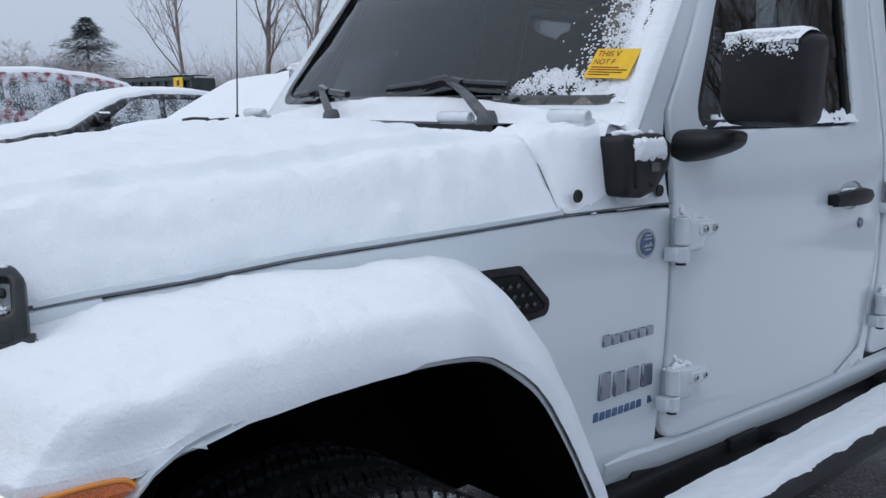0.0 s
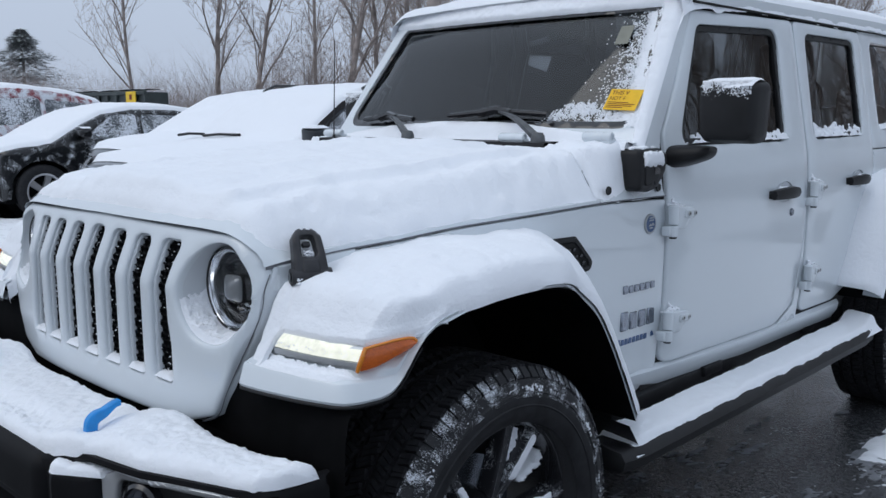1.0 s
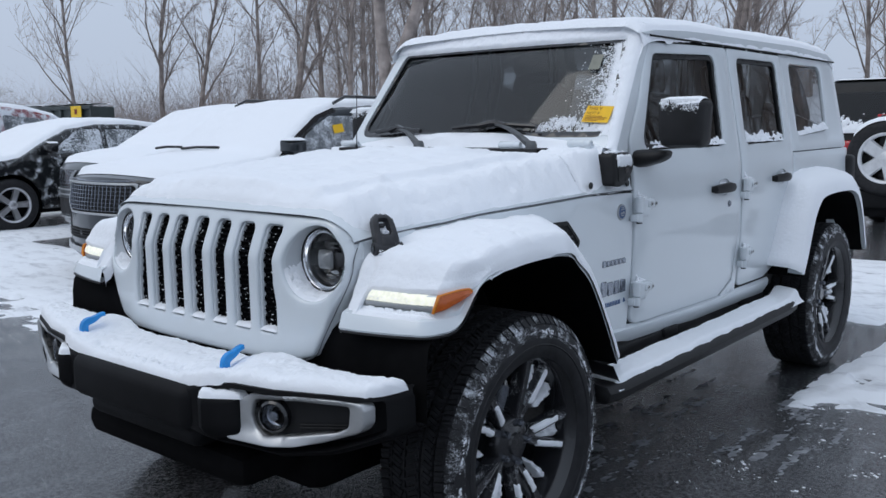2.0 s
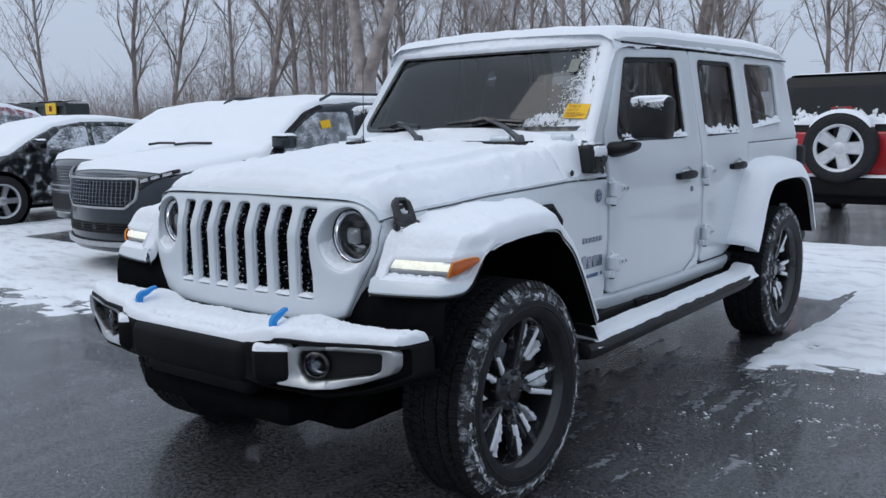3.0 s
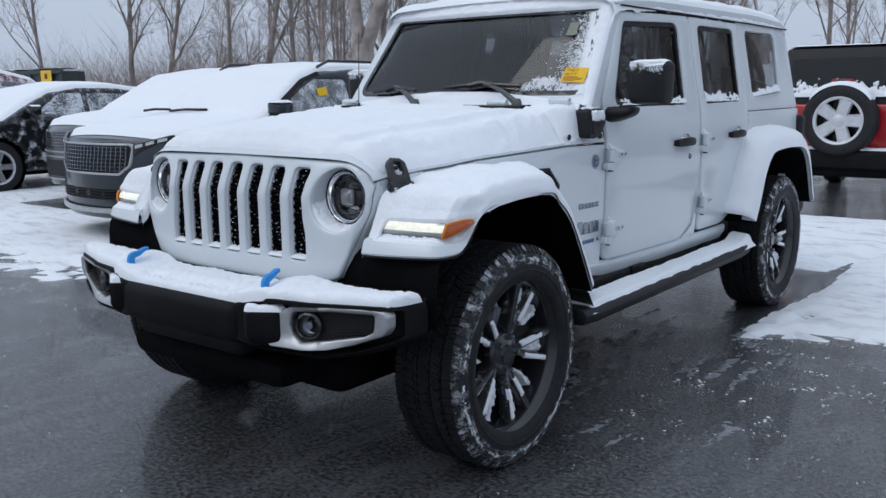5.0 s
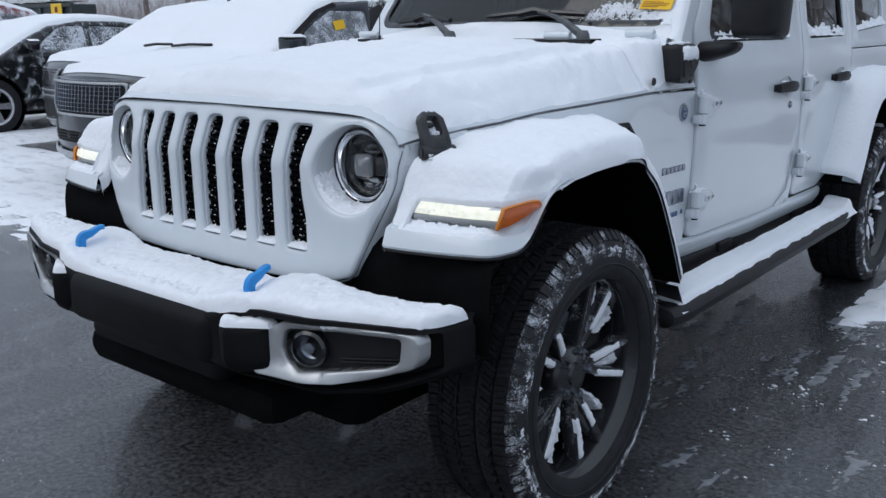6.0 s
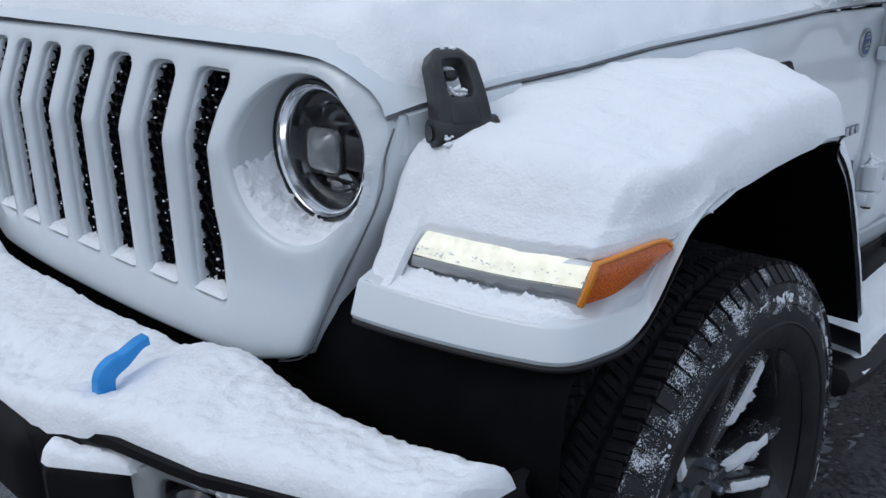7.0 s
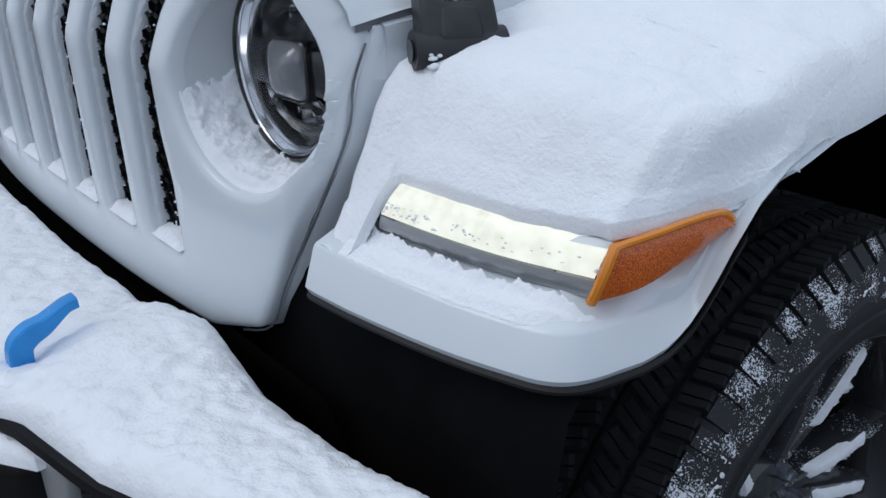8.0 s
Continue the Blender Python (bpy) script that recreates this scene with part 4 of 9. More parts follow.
for s in (1, -1):
    # side return of the grille to the fender
    bm = bmesh.new()
    pr = ((0.36, 0.691), (0.44, 0.697), (0.495, 0.722), (0.533, 0.79), (0.596, 0.94), (0.604, 1.00), (0.606, 1.034), (0.605, 1.046), (0.600, 1.0475), (0.57, 1.048))

    def cheek(x, z, dx, y):
        rise = lerp_table(HOOD_LINE, y) - 0.004 - 1.0475
        return Vector((s * (x + dx), y, z + rise * smoothstep(1.0, 1.045, z)))
    loft(bm, [[cheek(x, z, dx, grille_y(x, z) + dy) for x, z in pr] for dx, dy in ((-0.003, 0.019), (0.001, 0.019), (0.003, 0.022), (0.005, 0.034))] + [[cheek(x, z, dx, y) for x, z in pr] for dx, y in ((0.010, -0.40), (0.015, -0.36), (0.028, -0.29), (0.043, -0.22))])
    cheek_part = part("grille_side", bm, WHITE, jeep)
    bm = bmesh.new()
    tube(bm, smooth_path([(s * (x + 0.0015), grille_y(x, z) + 0.0135, z) for x, z in pr[1:7]], 4), 0.0014, 6)
    part("grille_seam", bm, FROSTED_SEAM, cheek_part)
    # headlamp: bowl, black rim, chrome ring, reflectors, crossbar with its projector, and lens
    bm = bmesh.new()
    rows = []
    for k in range(73):
        a = 2 * math.pi * k / 72
        ox, oz = s * 0.490 + 0.102 * math.cos(a), 0.985 + 0.107 * math.sin(a)
        ix, iz = s * LAMP_X + 0.0905 * math.cos(a), LAMP_Z + 0.0915 * math.sin(a)
        yo = grille_y(ox, oz) + 0.008
        rows.append([Vector((ox + (ix - ox) * f, yo + (LAMP_Y - yo) * g, oz + (iz - oz) * f)) for f, g in ((0.0, 0.0), (0.10, 0.22), (0.28, 0.5), (0.58, 0.82), (1.0, 1.05))])
    loft(bm, rows)
    bowl = part("lamp_bowl", bm, WHITE_TRIM, jeep, angle=60)
    hm = pose(s * LAMP_X, LAMP_Y, LAMP_Z, 90, 0, 0)
    bm = bmesh.new()
    lathe(bm, [(0.0945, -0.010), (0.0935, 0.005), (0.0915, 0.009), (0.0885, 0.009), (0.0865, 0.004), (0.086, -0.01)], hm, 60)
    head = part("headlamp", bm, BLACK_GLOSS, jeep, "round headlamp with a projector")
    bm = bmesh.new()
    lathe(bm, [(0.0865, 0.006), (0.083, 0.005), (0.075, -0.005), (0.0690, -0.016), (0.0680, -0.028)], hm, 60)
    part("lamp_ring", bm, CHROME, head, "chrome ring")
    bm = bmesh.new()
    lathe(bm, [(0.0745, -0.020), (0.062, -0.036), (0.045, -0.050), (0.0, -0.058)], hm, 18)
    part("reflector", bm, REFLECTOR, head, smooth=False)
    bm = bmesh.new()
    box(bm, -0.075, 0.075, -0.022, 0.024, -0.048, -0.014, 0.005, 2, hm)
    for a in (40, 140, -40, -140):
        box(bm, 0.020, 0.074, -0.002, 0.003, -0.05, -0.020, 0.001, 1, hm @ pose(0, 0, 0, 0, 0, a))
    lathe(bm, [(0.052, -0.040), (0.054, -0.026), (0.057, -0.026), (0.058, -0.042)], hm, 40)
    part("lamp_divider", bm, BLACK_GLOSS, head)
    bm = bmesh.new()
    rim = rounded([(-0.032, -0.031), (0.032, -0.031), (0.032, 0.032), (-0.032, 0.032)], 0.017)
    sheet(bm, rim, [inset_loop([Vector(p) for p in rim], 0.0035)], lambda u, v: hm @ Vector((u, v, -0.008)), (0, 0.03, 0), 0.01, 0.0015)
    part("projector_frame", bm, BLACK_GLOSS, head, "black projector frame")
    for k, (a, r0, r1, w) in enumerate(((-62, 0.047, 0.071, 0.010), (-78, 0.050, 0.069, 0.007), (-98, 0.046, 0.070, 0.009), (-118, 0.050, 0.071, 0.006), (-46, 0.054, 0.070, 0.005), (128, 0.050, 0.070, 0.009), (108, 0.056, 0.070, 0.006), (62, 0.052, 0.070, 0.010), (150, 0.056, 0.071, 0.006))):
        bm = bmesh.new()
        box(bm, r0, r1, -w, w, -0.002, 0.0, 0.0006, 1, hm @ pose(0, 0, -0.024, 0, 0, a) @ pose(0, 0, 0, 20 - 13 * (k % 3), 14, 0))
        part("reflector_facet", bm, CHROME, head)
    bm = bmesh.new()
    loft(bm, [[hm @ Vector((p.x * k, p.y * k, z)) for p in inset_loop([Vector(q) for q in rim], 0.003)] + [hm @ Vector((inset_loop([Vector(q) for q in rim], 0.003)[0].x * k, inset_loop([Vector(q) for q in rim], 0.003)[0].y * k, z))] for k, z in ((1.0, -0.014), (0.98, -0.007), (0.86, -0.001), (0.6, 0.0045), (0.3, 0.007), (0.02, 0.0075))])
    part("projector_lens", bm, LENS_GREY, head)
    bm = bmesh.new()
    lathe(bm, [(0.0865, 0.007), (0.066, 0.015), (0.034, 0.021), (0.0, 0.023)], hm, 48)
    glass = part("lamp_lens", bm, CLEAR, head)
    glass.visible_shadow = False

# ---- fender flares
ARCH = ((-0.30, 0.925), (-0.26, 0.950), (-0.16, 0.969), (0.0, 0.977), (0.13, 0.974), (0.215, 0.956), (0.29, 0.922), (0.37, 0.862), (0.44, 0.765), (0.505, 0.655), (0.57, 0.535))
REAR_ARCH = ((-0.60, 0.60), (-0.54, 0.70), (-0.46, 0.86), (-0.38, 0.945), (-0.28, 0.982), (0.0, 0.99), (0.24, 0.975), (0.36, 0.92), (0.45, 0.80), (0.52, 0.66), (0.56, 0.60))


def leg(t):
    return smoothstep(0.40, 0.64, t)


def draw_in(x, t):
    """The flare's rear leg runs inwards to the body."""
    return x - 0.05 * leg(t) * max(0.0, x - 0.70) / 0.234


def arch_rows(path, s, y0, section, n=4):
    pts = smooth_path([(0, y, z) for y, z in path], n)
    rows = []
    for i, p in enumerate(pts):
        d = (pts[min(i + 1, len(pts) - 1)] - pts[max(i - 1, 0)]).normalized()
        nrm = Vector((0, -d.z, d.y)) if d.y != 0 or d.z != 0 else Vector((0, 0, 1))
        if nrm.dot(p - Vector((0, 0, 0.4))) < 0:
            nrm = -nrm
        t = i / (len(pts) - 1)
        rows.append([Vector((s * x, y0 + p.y + nrm.y * o, p.z + nrm.z * o)) for x, o in section(t, p)])
    return rows


LEG_RISE = ((0.70, 0.085), (0.80, 0.055), (0.86, 0.026), (0.90, 0.007), (0.924, 0.0))
NOSE = [(0.619, -0.5085), (0.635, -0.509), (0.70, -0.505), (0.79, -0.494), (0.850, -0.480), (0.882, -0.468), (0.900, -0.449), (0.911, -0.415), (0.922, -0.375), (0.932, -0.33), (0.935, -0.27), (0.934, -0.195)]


def nose_low(p):
    if p.y < -0.43:
        return 0.818 + 0.007 * smoothstep(0.6, 0.9, p.x)
    return lerp_table(((-0.43, 0.825), (-0.396, 0.827), (-0.376, 0.832), (-0.358, 0.844), (-0.338, 0.870), (-0.313, 0.905), (-0.285, 0.934), (-0.25, 0.953), (-0.217, 0.961), (-0.153, 0.968)), p.y)


LIP = ((-0.46, 0.925), (-0.40, 0.930), (-0.33, 0.937), (-0.28, 0.943), (-0.22, 0.957), (-0.16, 0.967), (-0.08, 0.974), (0.0, 0.977), (0.07, 0.977), (0.13, 0.974), (0.21, 0.956))


def lip_off(x):
    """How far the flare's skin rises over its lip."""
    return lerp_table(((0.66, 0.064), (0.80, 0.056), (0.860, 0.046), (0.900, 0.034), (0.924, 0.018), (0.934, 0.005), (0.94, 0.003)), abs(x))


LAMP_TOP = ((0.60, -0.472, 0.912), (0.645, -0.470, 0.912), (0.664, -0.452, 0.917), (0.674, -0.443, 0.921), (0.74, -0.440, 0.924), (0.81, -0.432, 0.926), (0.889, -0.409, 0.928), (0.903, -0.376, 0.934), (0.911, -0.34, 0.937), (0.918, -0.31, 0.936), (0.927, -0.28, 0.942), (0.936, -0.24, 0.961), (0.94, -0.22, 0.965))


def flare_skin(x, y):
    """Upper skin of the front flare, from the lamp's upper edge backwards."""
    yf = lerp_table([(a, b) for a, b, c in LAMP_TOP], abs(x))
    zf = lerp_table([(a, c) for a, b, c in LAMP_TOP], abs(x))
    z = lerp_table(LIP, y) + lip_off(x)
    return zf + (z - zf) * (1 - (1 - min(1, max(0, (y - yf) / 0.09))) ** 2)


def flare_top(x, y):
    """Height of the front flare's upper side."""
    e = lerp_table(((-0.53, 0.875), (-0.47, 0.888), (-0.435, 0.93), (-0.40, 0.948), (-0.34, 0.965), (-0.22, 0.985), (-0.1, 1.003), (0.02, 1.012), (0.14, 1.014), (0.22, 1.004), (0.28, 0.980), (0.34, 0.932), (0.39, 0.880), (0.45, 0.80), (0.52, 0.69), (0.58, 0.59)), y)
    return e + 0.03 * (0.90 - abs(x)) / 0.2 - 0.03 * smoothstep(0.87, 0.94, abs(x)) - 0.02 * smoothstep(0.915, 0.945, abs(x))


for s in (1, -1):
    bm = bmesh.new()
    sec = lambda t, p: [(draw_in(x, t), o) for x, o in ((side_x(p.y, 0.9) - 0.01, 0.062 + 0.085 * leg(t)), (0.80, 0.056 + 0.055 * leg(t)), (0.860, 0.046 + 0.026 * leg(t)), (0.900, 0.034 + 0.007 * leg(t)), (0.924, 0.018), (0.934, 0.004), (0.931, -0.002))]
    loft(bm, [r for r in arch_rows(ARCH, s, 0, sec) if r[-1].y > -0.215])
    # the nose that carries the lamp
    pts = smooth_path([(x, y, 0) for x, y in NOSE], 4)
    rows = []
    for i, p in enumerate(pts):
        d = (pts[min(i + 1, len(pts) - 1)] - pts[max(i - 1, 0)]).normalized()
        inn = Vector((-d.y, d.x, 0))
        zb = nose_low(p)
        zt = flare_top(p.x, -0.36) if p.y < -0.36 else flare_top(p.x, p.y)
        zc = max(zb + 0.010, 0.867)
        ld = 0.058 - 0.034 * smoothstep(-0.47, -0.36, p.y)
        up = lambda f: zc + max(0.0, zt - zc) * f
        prof = ((0.03, zb + 0.014), (0.010, zb), (0.003, zb + 0.002), (0.0, zb + 0.008), (0.012, zc - 0.003), (0.0145, zc), (0.019, zc + 0.002), (ld * 0.8, min(up(0.3), zc + 0.014)), (ld + 0.004, min(up(0.4), zc + 0.022)), (ld + 0.026, up(0.72)), (ld + 0.06, up(0.92)), (0.18, zt + 0.004), (0.26, zt + 0.01))
        k = 1 if p.y < -0.3 else 0.8
        rows.append([Vector((s * (p.x + inn.x * o * k), p.y + inn.y * o * k, z)) for o, z in prof])
    loft(bm, rows)
    loft(bm, [[Vector((s * x, yf + (-0.1 - yf) * d, flare_skin(x, yf + (-0.1 - yf) * d) - 0.004)) for x, yf in [(x, lerp_table([(a, b) for a, b, c in LAMP_TOP], x) + 0.085 * smoothstep(0.692, 0.662, x)) for x in steps(0.632, 0.934, 0.012)]] for d in (0, 0.03, 0.06, 0.1, 0.15, 0.22, 0.3, 0.45, 0.6, 0.8, 1.0)])
    flare = part("front_flare", bm, WHITE, jeep, "white fender flare under snow")
    bm = bmesh.new()
    edge = [(p, nose_low(p)) for p in pts if p.y < -0.30]
    loft(bm, [[Vector((s * p.x * k, p.y + d, zb + dz)) for p, zb in edge] for k, d, dz in ((0.999, 0.004, 0.003), (1.0015, 0.0, -0.0005), (1.001, 0.001, -0.004), (0.99, 0.012, -0.006), (0.97, 0.03, 0.0))])
    part("flare_lip", bm, BLACK_PLASTIC, flare, "black lower lip of the flare")
    # lamps in the flare's nose
    bm = bmesh.new()
    lo = smooth_path([(0.676, -0.457, 0.890), (0.74, -0.450, 0.889), (0.81, -0.436, 0.887), (0.880, -0.412, 0.884)], 5)
    hi = smooth_path([(0.683, -0.442, 0.927), (0.745, -0.437, 0.928), (0.815, -0.425, 0.929), (0.887, -0.401, 0.930)], 5)

    def band(a, b, out=0.0, n=5):
        rows = []
        for f in steps(a, b, (b - a) / n):
            g = out + 0.010 * math.sin(math.pi * min(1, 0.12 + 0.88 * f)) ** 0.7
            rows.append([Vector((s * (q.x + (w.x - q.x) * f), q.y + (w.y - q.y) * f - g, q.z + (w.z - q.z) * f - 0.2 * g)) for q, w in zip(lo, hi)])
        return rows
    loft(bm, [[Vector((s * p.x, p.y + 0.03, p.z)) for p in lo]] + band(0.0, 0.36))
    ends = band(0.0, 1.0)
    loft(bm, [[r[0] for r in ends], [r[0] + Vector((-s * 0.002, 0.03, 0)) for r in ends]])
    lamp = part("running_lamp", bm, SATIN, jeep, "running lamp with a lit strip")
    bm = bmesh.new()
    loft(bm, band(0.355, 0.43, -0.003, 2))
    part("lamp_groove", bm, DARK_CHROME, lamp)
    bm = bmesh.new()
    loft(bm, band(0.42, 1.0, 0.001) + [[Vector((s * p.x, p.y + 0.03, p.z + 0.004)) for p in hi]])
    part("lit_strip", bm, DRL, lamp, "glowing white strip")
    bm = bmesh.new()
    al = smooth_path([(0.880, -0.418, 0.884), (0.899, -0.388, 0.892), (0.909, -0.350, 0.905), (0.914, -0.316, 0.915), (0.917, -0.300, 0.923)], 4)
    ah = smooth_path([(0.889, -0.406, 0.928), (0.902, -0.376, 0.934), (0.910, -0.338, 0.937), (0.914, -0.308, 0.935), (0.917, -0.298, 0.927)], 4)
    am = [a.lerp(b, 0.5) + Vector((0.004, -0.003, 0)) for a, b in zip(al, ah)]
    loft(bm, [[Vector((s * (p.x + dx - 0.02), p.y + 0.02, p.z)) for p in al for dx in (0,)], [Vector((s * (p.x + 0.006), p.y - 0.005, p.z)) for p in al], [Vector((s * (p.x + 0.006), p.y - 0.005, p.z)) for p in am], [Vector((s * (p.x + 0.005), p.y - 0.006, p.z)) for p in ah], [Vector((s * (p.x - 0.02), p.y + 0.02, p.z)) for p in ah]])
    turn = part("turn_signal", bm, AMBER, flare, "amber turn signal")
    bm = bmesh.new()
    rim = [al[0]] + [al[0].lerp(ah[0], f) + Vector((0.003, -0.004, 0)) for f in (0.25, 0.5, 0.75)] + ah
    tube(bm, [Vector((s * (p.x + 0.005), p.y - 0.005, p.z)) for p in rim], [0.0045] * 5 + [0.003] * (len(rim) - 5), 8)
    part("signal_rim", bm, AMBER_RIM, flare, "clear amber rim")
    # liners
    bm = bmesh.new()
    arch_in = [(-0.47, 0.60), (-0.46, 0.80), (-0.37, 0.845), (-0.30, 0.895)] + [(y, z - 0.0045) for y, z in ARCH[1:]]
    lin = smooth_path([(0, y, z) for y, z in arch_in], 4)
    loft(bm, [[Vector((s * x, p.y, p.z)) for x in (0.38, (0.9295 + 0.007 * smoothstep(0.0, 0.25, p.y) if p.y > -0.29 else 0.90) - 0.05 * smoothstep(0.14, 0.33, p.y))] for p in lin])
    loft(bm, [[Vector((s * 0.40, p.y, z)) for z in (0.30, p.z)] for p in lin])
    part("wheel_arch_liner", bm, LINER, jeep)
    bm = bmesh.new()
    sec_r = lambda t, p: ((side_x(BASE + p.y, 0.9) - 0.01, 0.10 - 0.03 * abs(t - 0.45)), (0.83, 0.092 - 0.03 * abs(t - 0.45)), (0.885, 0.07), (0.915, 0.045), (0.93, 0.02), (0.934, 0.004), (0.930, -0.002), (0.90, 0.0), (0.86, 0.012))
    loft(bm, arch_rows(REAR_ARCH, s, BASE, sec_r))
    part("rear_flare", bm, WHITE, jeep, "white fender flare under snow")
    bm = bmesh.new()
    lin = smooth_path([(0, BASE + y, z - 0.012) for y, z in REAR_ARCH], 3)
    loft(bm, [[Vector((s * x, p.y, p.z)) for x in (0.40, 0.915)] for p in lin])
    loft(bm, [[Vector((s * 0.42, p.y, z)) for z in (0.28, p.z)] for p in lin])
    part("wheel_arch_liner", bm, LINER, jeep)
    # side vent behind the front flare
    bm = bmesh.new()
    vent = rounded([(0.40, 1.032), (0.515, 1.030), (0.592, 0.955), (0.585, 0.928), (0.50, 0.92), (0.43, 0.97)], 0.016)
    sheet(bm, vent, [inset_loop([Vector(p) for p in vent], 0.016)], on_side(s, 0.006), (-s * 0.02, 0, 0), 0.03, 0.003)
    v = part("fender_vent", bm, BLACK_PLASTIC, jeep, "black louvred fender vent")
    bm = bmesh.new()
    sheet(bm, inset_loop([Vector(p) for p in vent], 0.014), [], on_side(s, 0.002), (-s * 0.004, 0, 0), 0.05, 0.001)
    part("vent_back", bm, GAP, v)
    bm = bmesh.new()
    for i in range(9):
        for j in range(7):
            y, z = 0.43 + i * 0.021 + (0.01 if j % 2 else 0), 0.895 + j * 0.02
            if inside(inset_loop([Vector(p) for p in vent], 0.02), np.array([[y, z]]))[0]:
                tube(bm, [(s * (side_x(y, z) + 0.003), y, z), (s * (side_x(y, z) + 0.007), y + 0.003, z - 0.003)], 0.0065, 6)
    part("vent_mesh", bm, BLACK_GLOSS, v)
    # badges: plain shapes only
    bm = bmesh.new()
    lathe(bm, [(0.0, 0.004), (0.026, 0.004), (0.03, 0.005), (0.031, 0.003), (0.031, 0.0)], pose(s * (side_x(0.885, 1.03)), 0.885, 1.032, 0, 90 * s, 0), 32)
    badge = part("round_badge", bm, SATIN, jeep, "round silver and blue badge")
    bm = bmesh.new()
    lathe(bm, [(0.0, 0.0055), (0.024, 0.0055), (0.025, 0.003)], pose(s * (side_x(0.885, 1.03)), 0.885, 1.032, 0, 90 * s, 0), 28)
    part("badge_face", bm, BADGE_BLUE, badge)
    bm = bmesh.new()
    bx = side_x(0.885, 1.03) + 0.006
    for z, w in ((1.048, 0.022), (1.041, 0.026), (1.018, 0.02)):
        box(bm, s * bx, s * (bx + 0.001), 0.885 - w / 2, 0.885 + w / 2, z, z + 0.004)
    pk = [(0.868, 1.026), (0.878, 1.034), (0.884, 1.029), (0.892, 1.037), (0.903, 1.026)]
    vs = [bm.verts.new((s * (bx + 0.001), y, z)) for y, z in pk]
    bm.faces.new(vs)
    part("badge_marks", bm, SATIN, badge)

    def word(nm, y0, y1, z, h, count, material, th=0.005):
        w = (y1 - y0) / count
        for k in range(count):
            bm = bmesh.new()
            a = y0 + k * w + w * 0.08
            fx = side_x(a, z)
            box(bm, s * (fx - 0.002), s * (fx + th), a, a + w * 0.80, z, z + h * (1.0 if k else 1.12), min(0.003, th * 0.4), 1)
            part(nm, bm, material, jeep, "plain dark metal bar in place of lettering")
    if s > 0:
        word("name_bar", 0.752, 0.925, 0.832, 0.022, 6, DARK_CHROME)
        word("name_bar", 0.748, 0.935, 0.718, 0.052, 4, DARK_CHROME, 0.008)
        word("name_bar", 0.742, 0.905, 0.672, 0.018, 8, BADGE_BLUE, 0.003)
        word("name_bar", 0.918, 0.94, 0.676, 0.016, 1, BADGE_BLUE, 0.003)
        # charge port cover
        bm = bmesh.new()
        cp = rounded([(0.765, 1.138), (0.825, 1.133), (0.865, 1.144), (0.905, 1.19), (0.920, 1.240), (0.893, 1.260), (0.765, 1.260)], [0.018, 0.04, 0.03, 0.03, 0.018, 0.018, 0.02])
        pf = lambda y, z: Vector((side_x(y, min(z, 1.19)) + 0.045 - 0.012 * ((z - 1.19) / 0.07) ** 2, y, z))
        sheet(bm, cp, [], pf, (-0.075, 0, 0), 0.025, 0.010)
        port = part("charge_port_cover", bm, BLACK_PLASTIC, jeep, "black charge port cover")
        bm = bmesh.new()
        sheet(bm, rounded([(0.790, 1.153), (0.85, 1.153), (0.886, 1.195), (0.898, 1.243), (0.790, 1.246)], 0.013), [], lambda y, z: pf(y, z) + Vector((0.004, 0, 0)), (-0.006, 0, 0), 0.03, 0.003)
        part("port_lid", bm, BLACK_PLASTIC, port)
        bm = bmesh.new()
        box(bm, side_x(0.85, 1.19) + 0.046, side_x(0.85, 1.19) + 0.0505, 0.835, 0.865, 1.185, 1.205, 0.001, 1)
        part("port_mark", bm, BLACK_GLOSS, port)
        for y, z in ((0.672, 1.145), (0.925, 1.14)):
            bm = bmesh.new()
            lathe(bm, [(0.0, 0.003), (0.007, 0.003), (0.012, 0.004), (0.013, 0.0)], pose(side_x(y, z), y, z, 0, 90, 0), 14)
            part("cowl_screw", bm, BLACK_PLASTIC, jeep)

# ---- windshield
def ws(x, z):
    return Vector((x, 0.80 + (z - 1.275) * 0.72 + 0.05 * (x / 0.7) ** 2, z))


WS_OUT = rounded([(-0.715, 1.262), (0.715, 1.262), (0.655, 1.765), (-0.655, 1.765)], [0.03, 0.03, 0.07, 0.07])
WS_IN = rounded([(-0.668, 1.318), (0.668, 1.318), (0.598, 1.712), (-0.598, 1.712)], [0.06, 0.06, 0.05, 0.05], 7)
bm = bmesh.new()
sheet(bm, WS_OUT, [WS_IN], ws, (0, 0.07, -0.02), 0.025, 0.008)
wframe = part("windshield_frame", bm, WHITE, jeep)
bm = bmesh.new()
sheet(bm, inset_loop([Vector(p) for p in WS_IN], -0.004), [inset_loop([Vector(p) for p in WS_IN], 0.02)], lambda x, z: ws(x, z) + Vector((0, 0.006, 0)), (0, 0.01, 0), 0.07, 0.002)
part("windshield_seal", bm, BLACK_GLOSS, wframe)
bm = bmesh.new()
sheet(bm, inset_loop([Vector(p) for p in WS_IN], 0.006), [], lambda x, z: ws(x, z) + Vector((0, 0.014, 0)), (0, 0.006, 0), 0.1, 0.001, back=True)
shield = part("windshield", bm, GLASS, jeep, "grey windshield glass")
for o in bpy.data.objects:
    if o.name.split(".")[0] in ("window", "windshield", "quarter_window"):
        o.visible_shadow = False
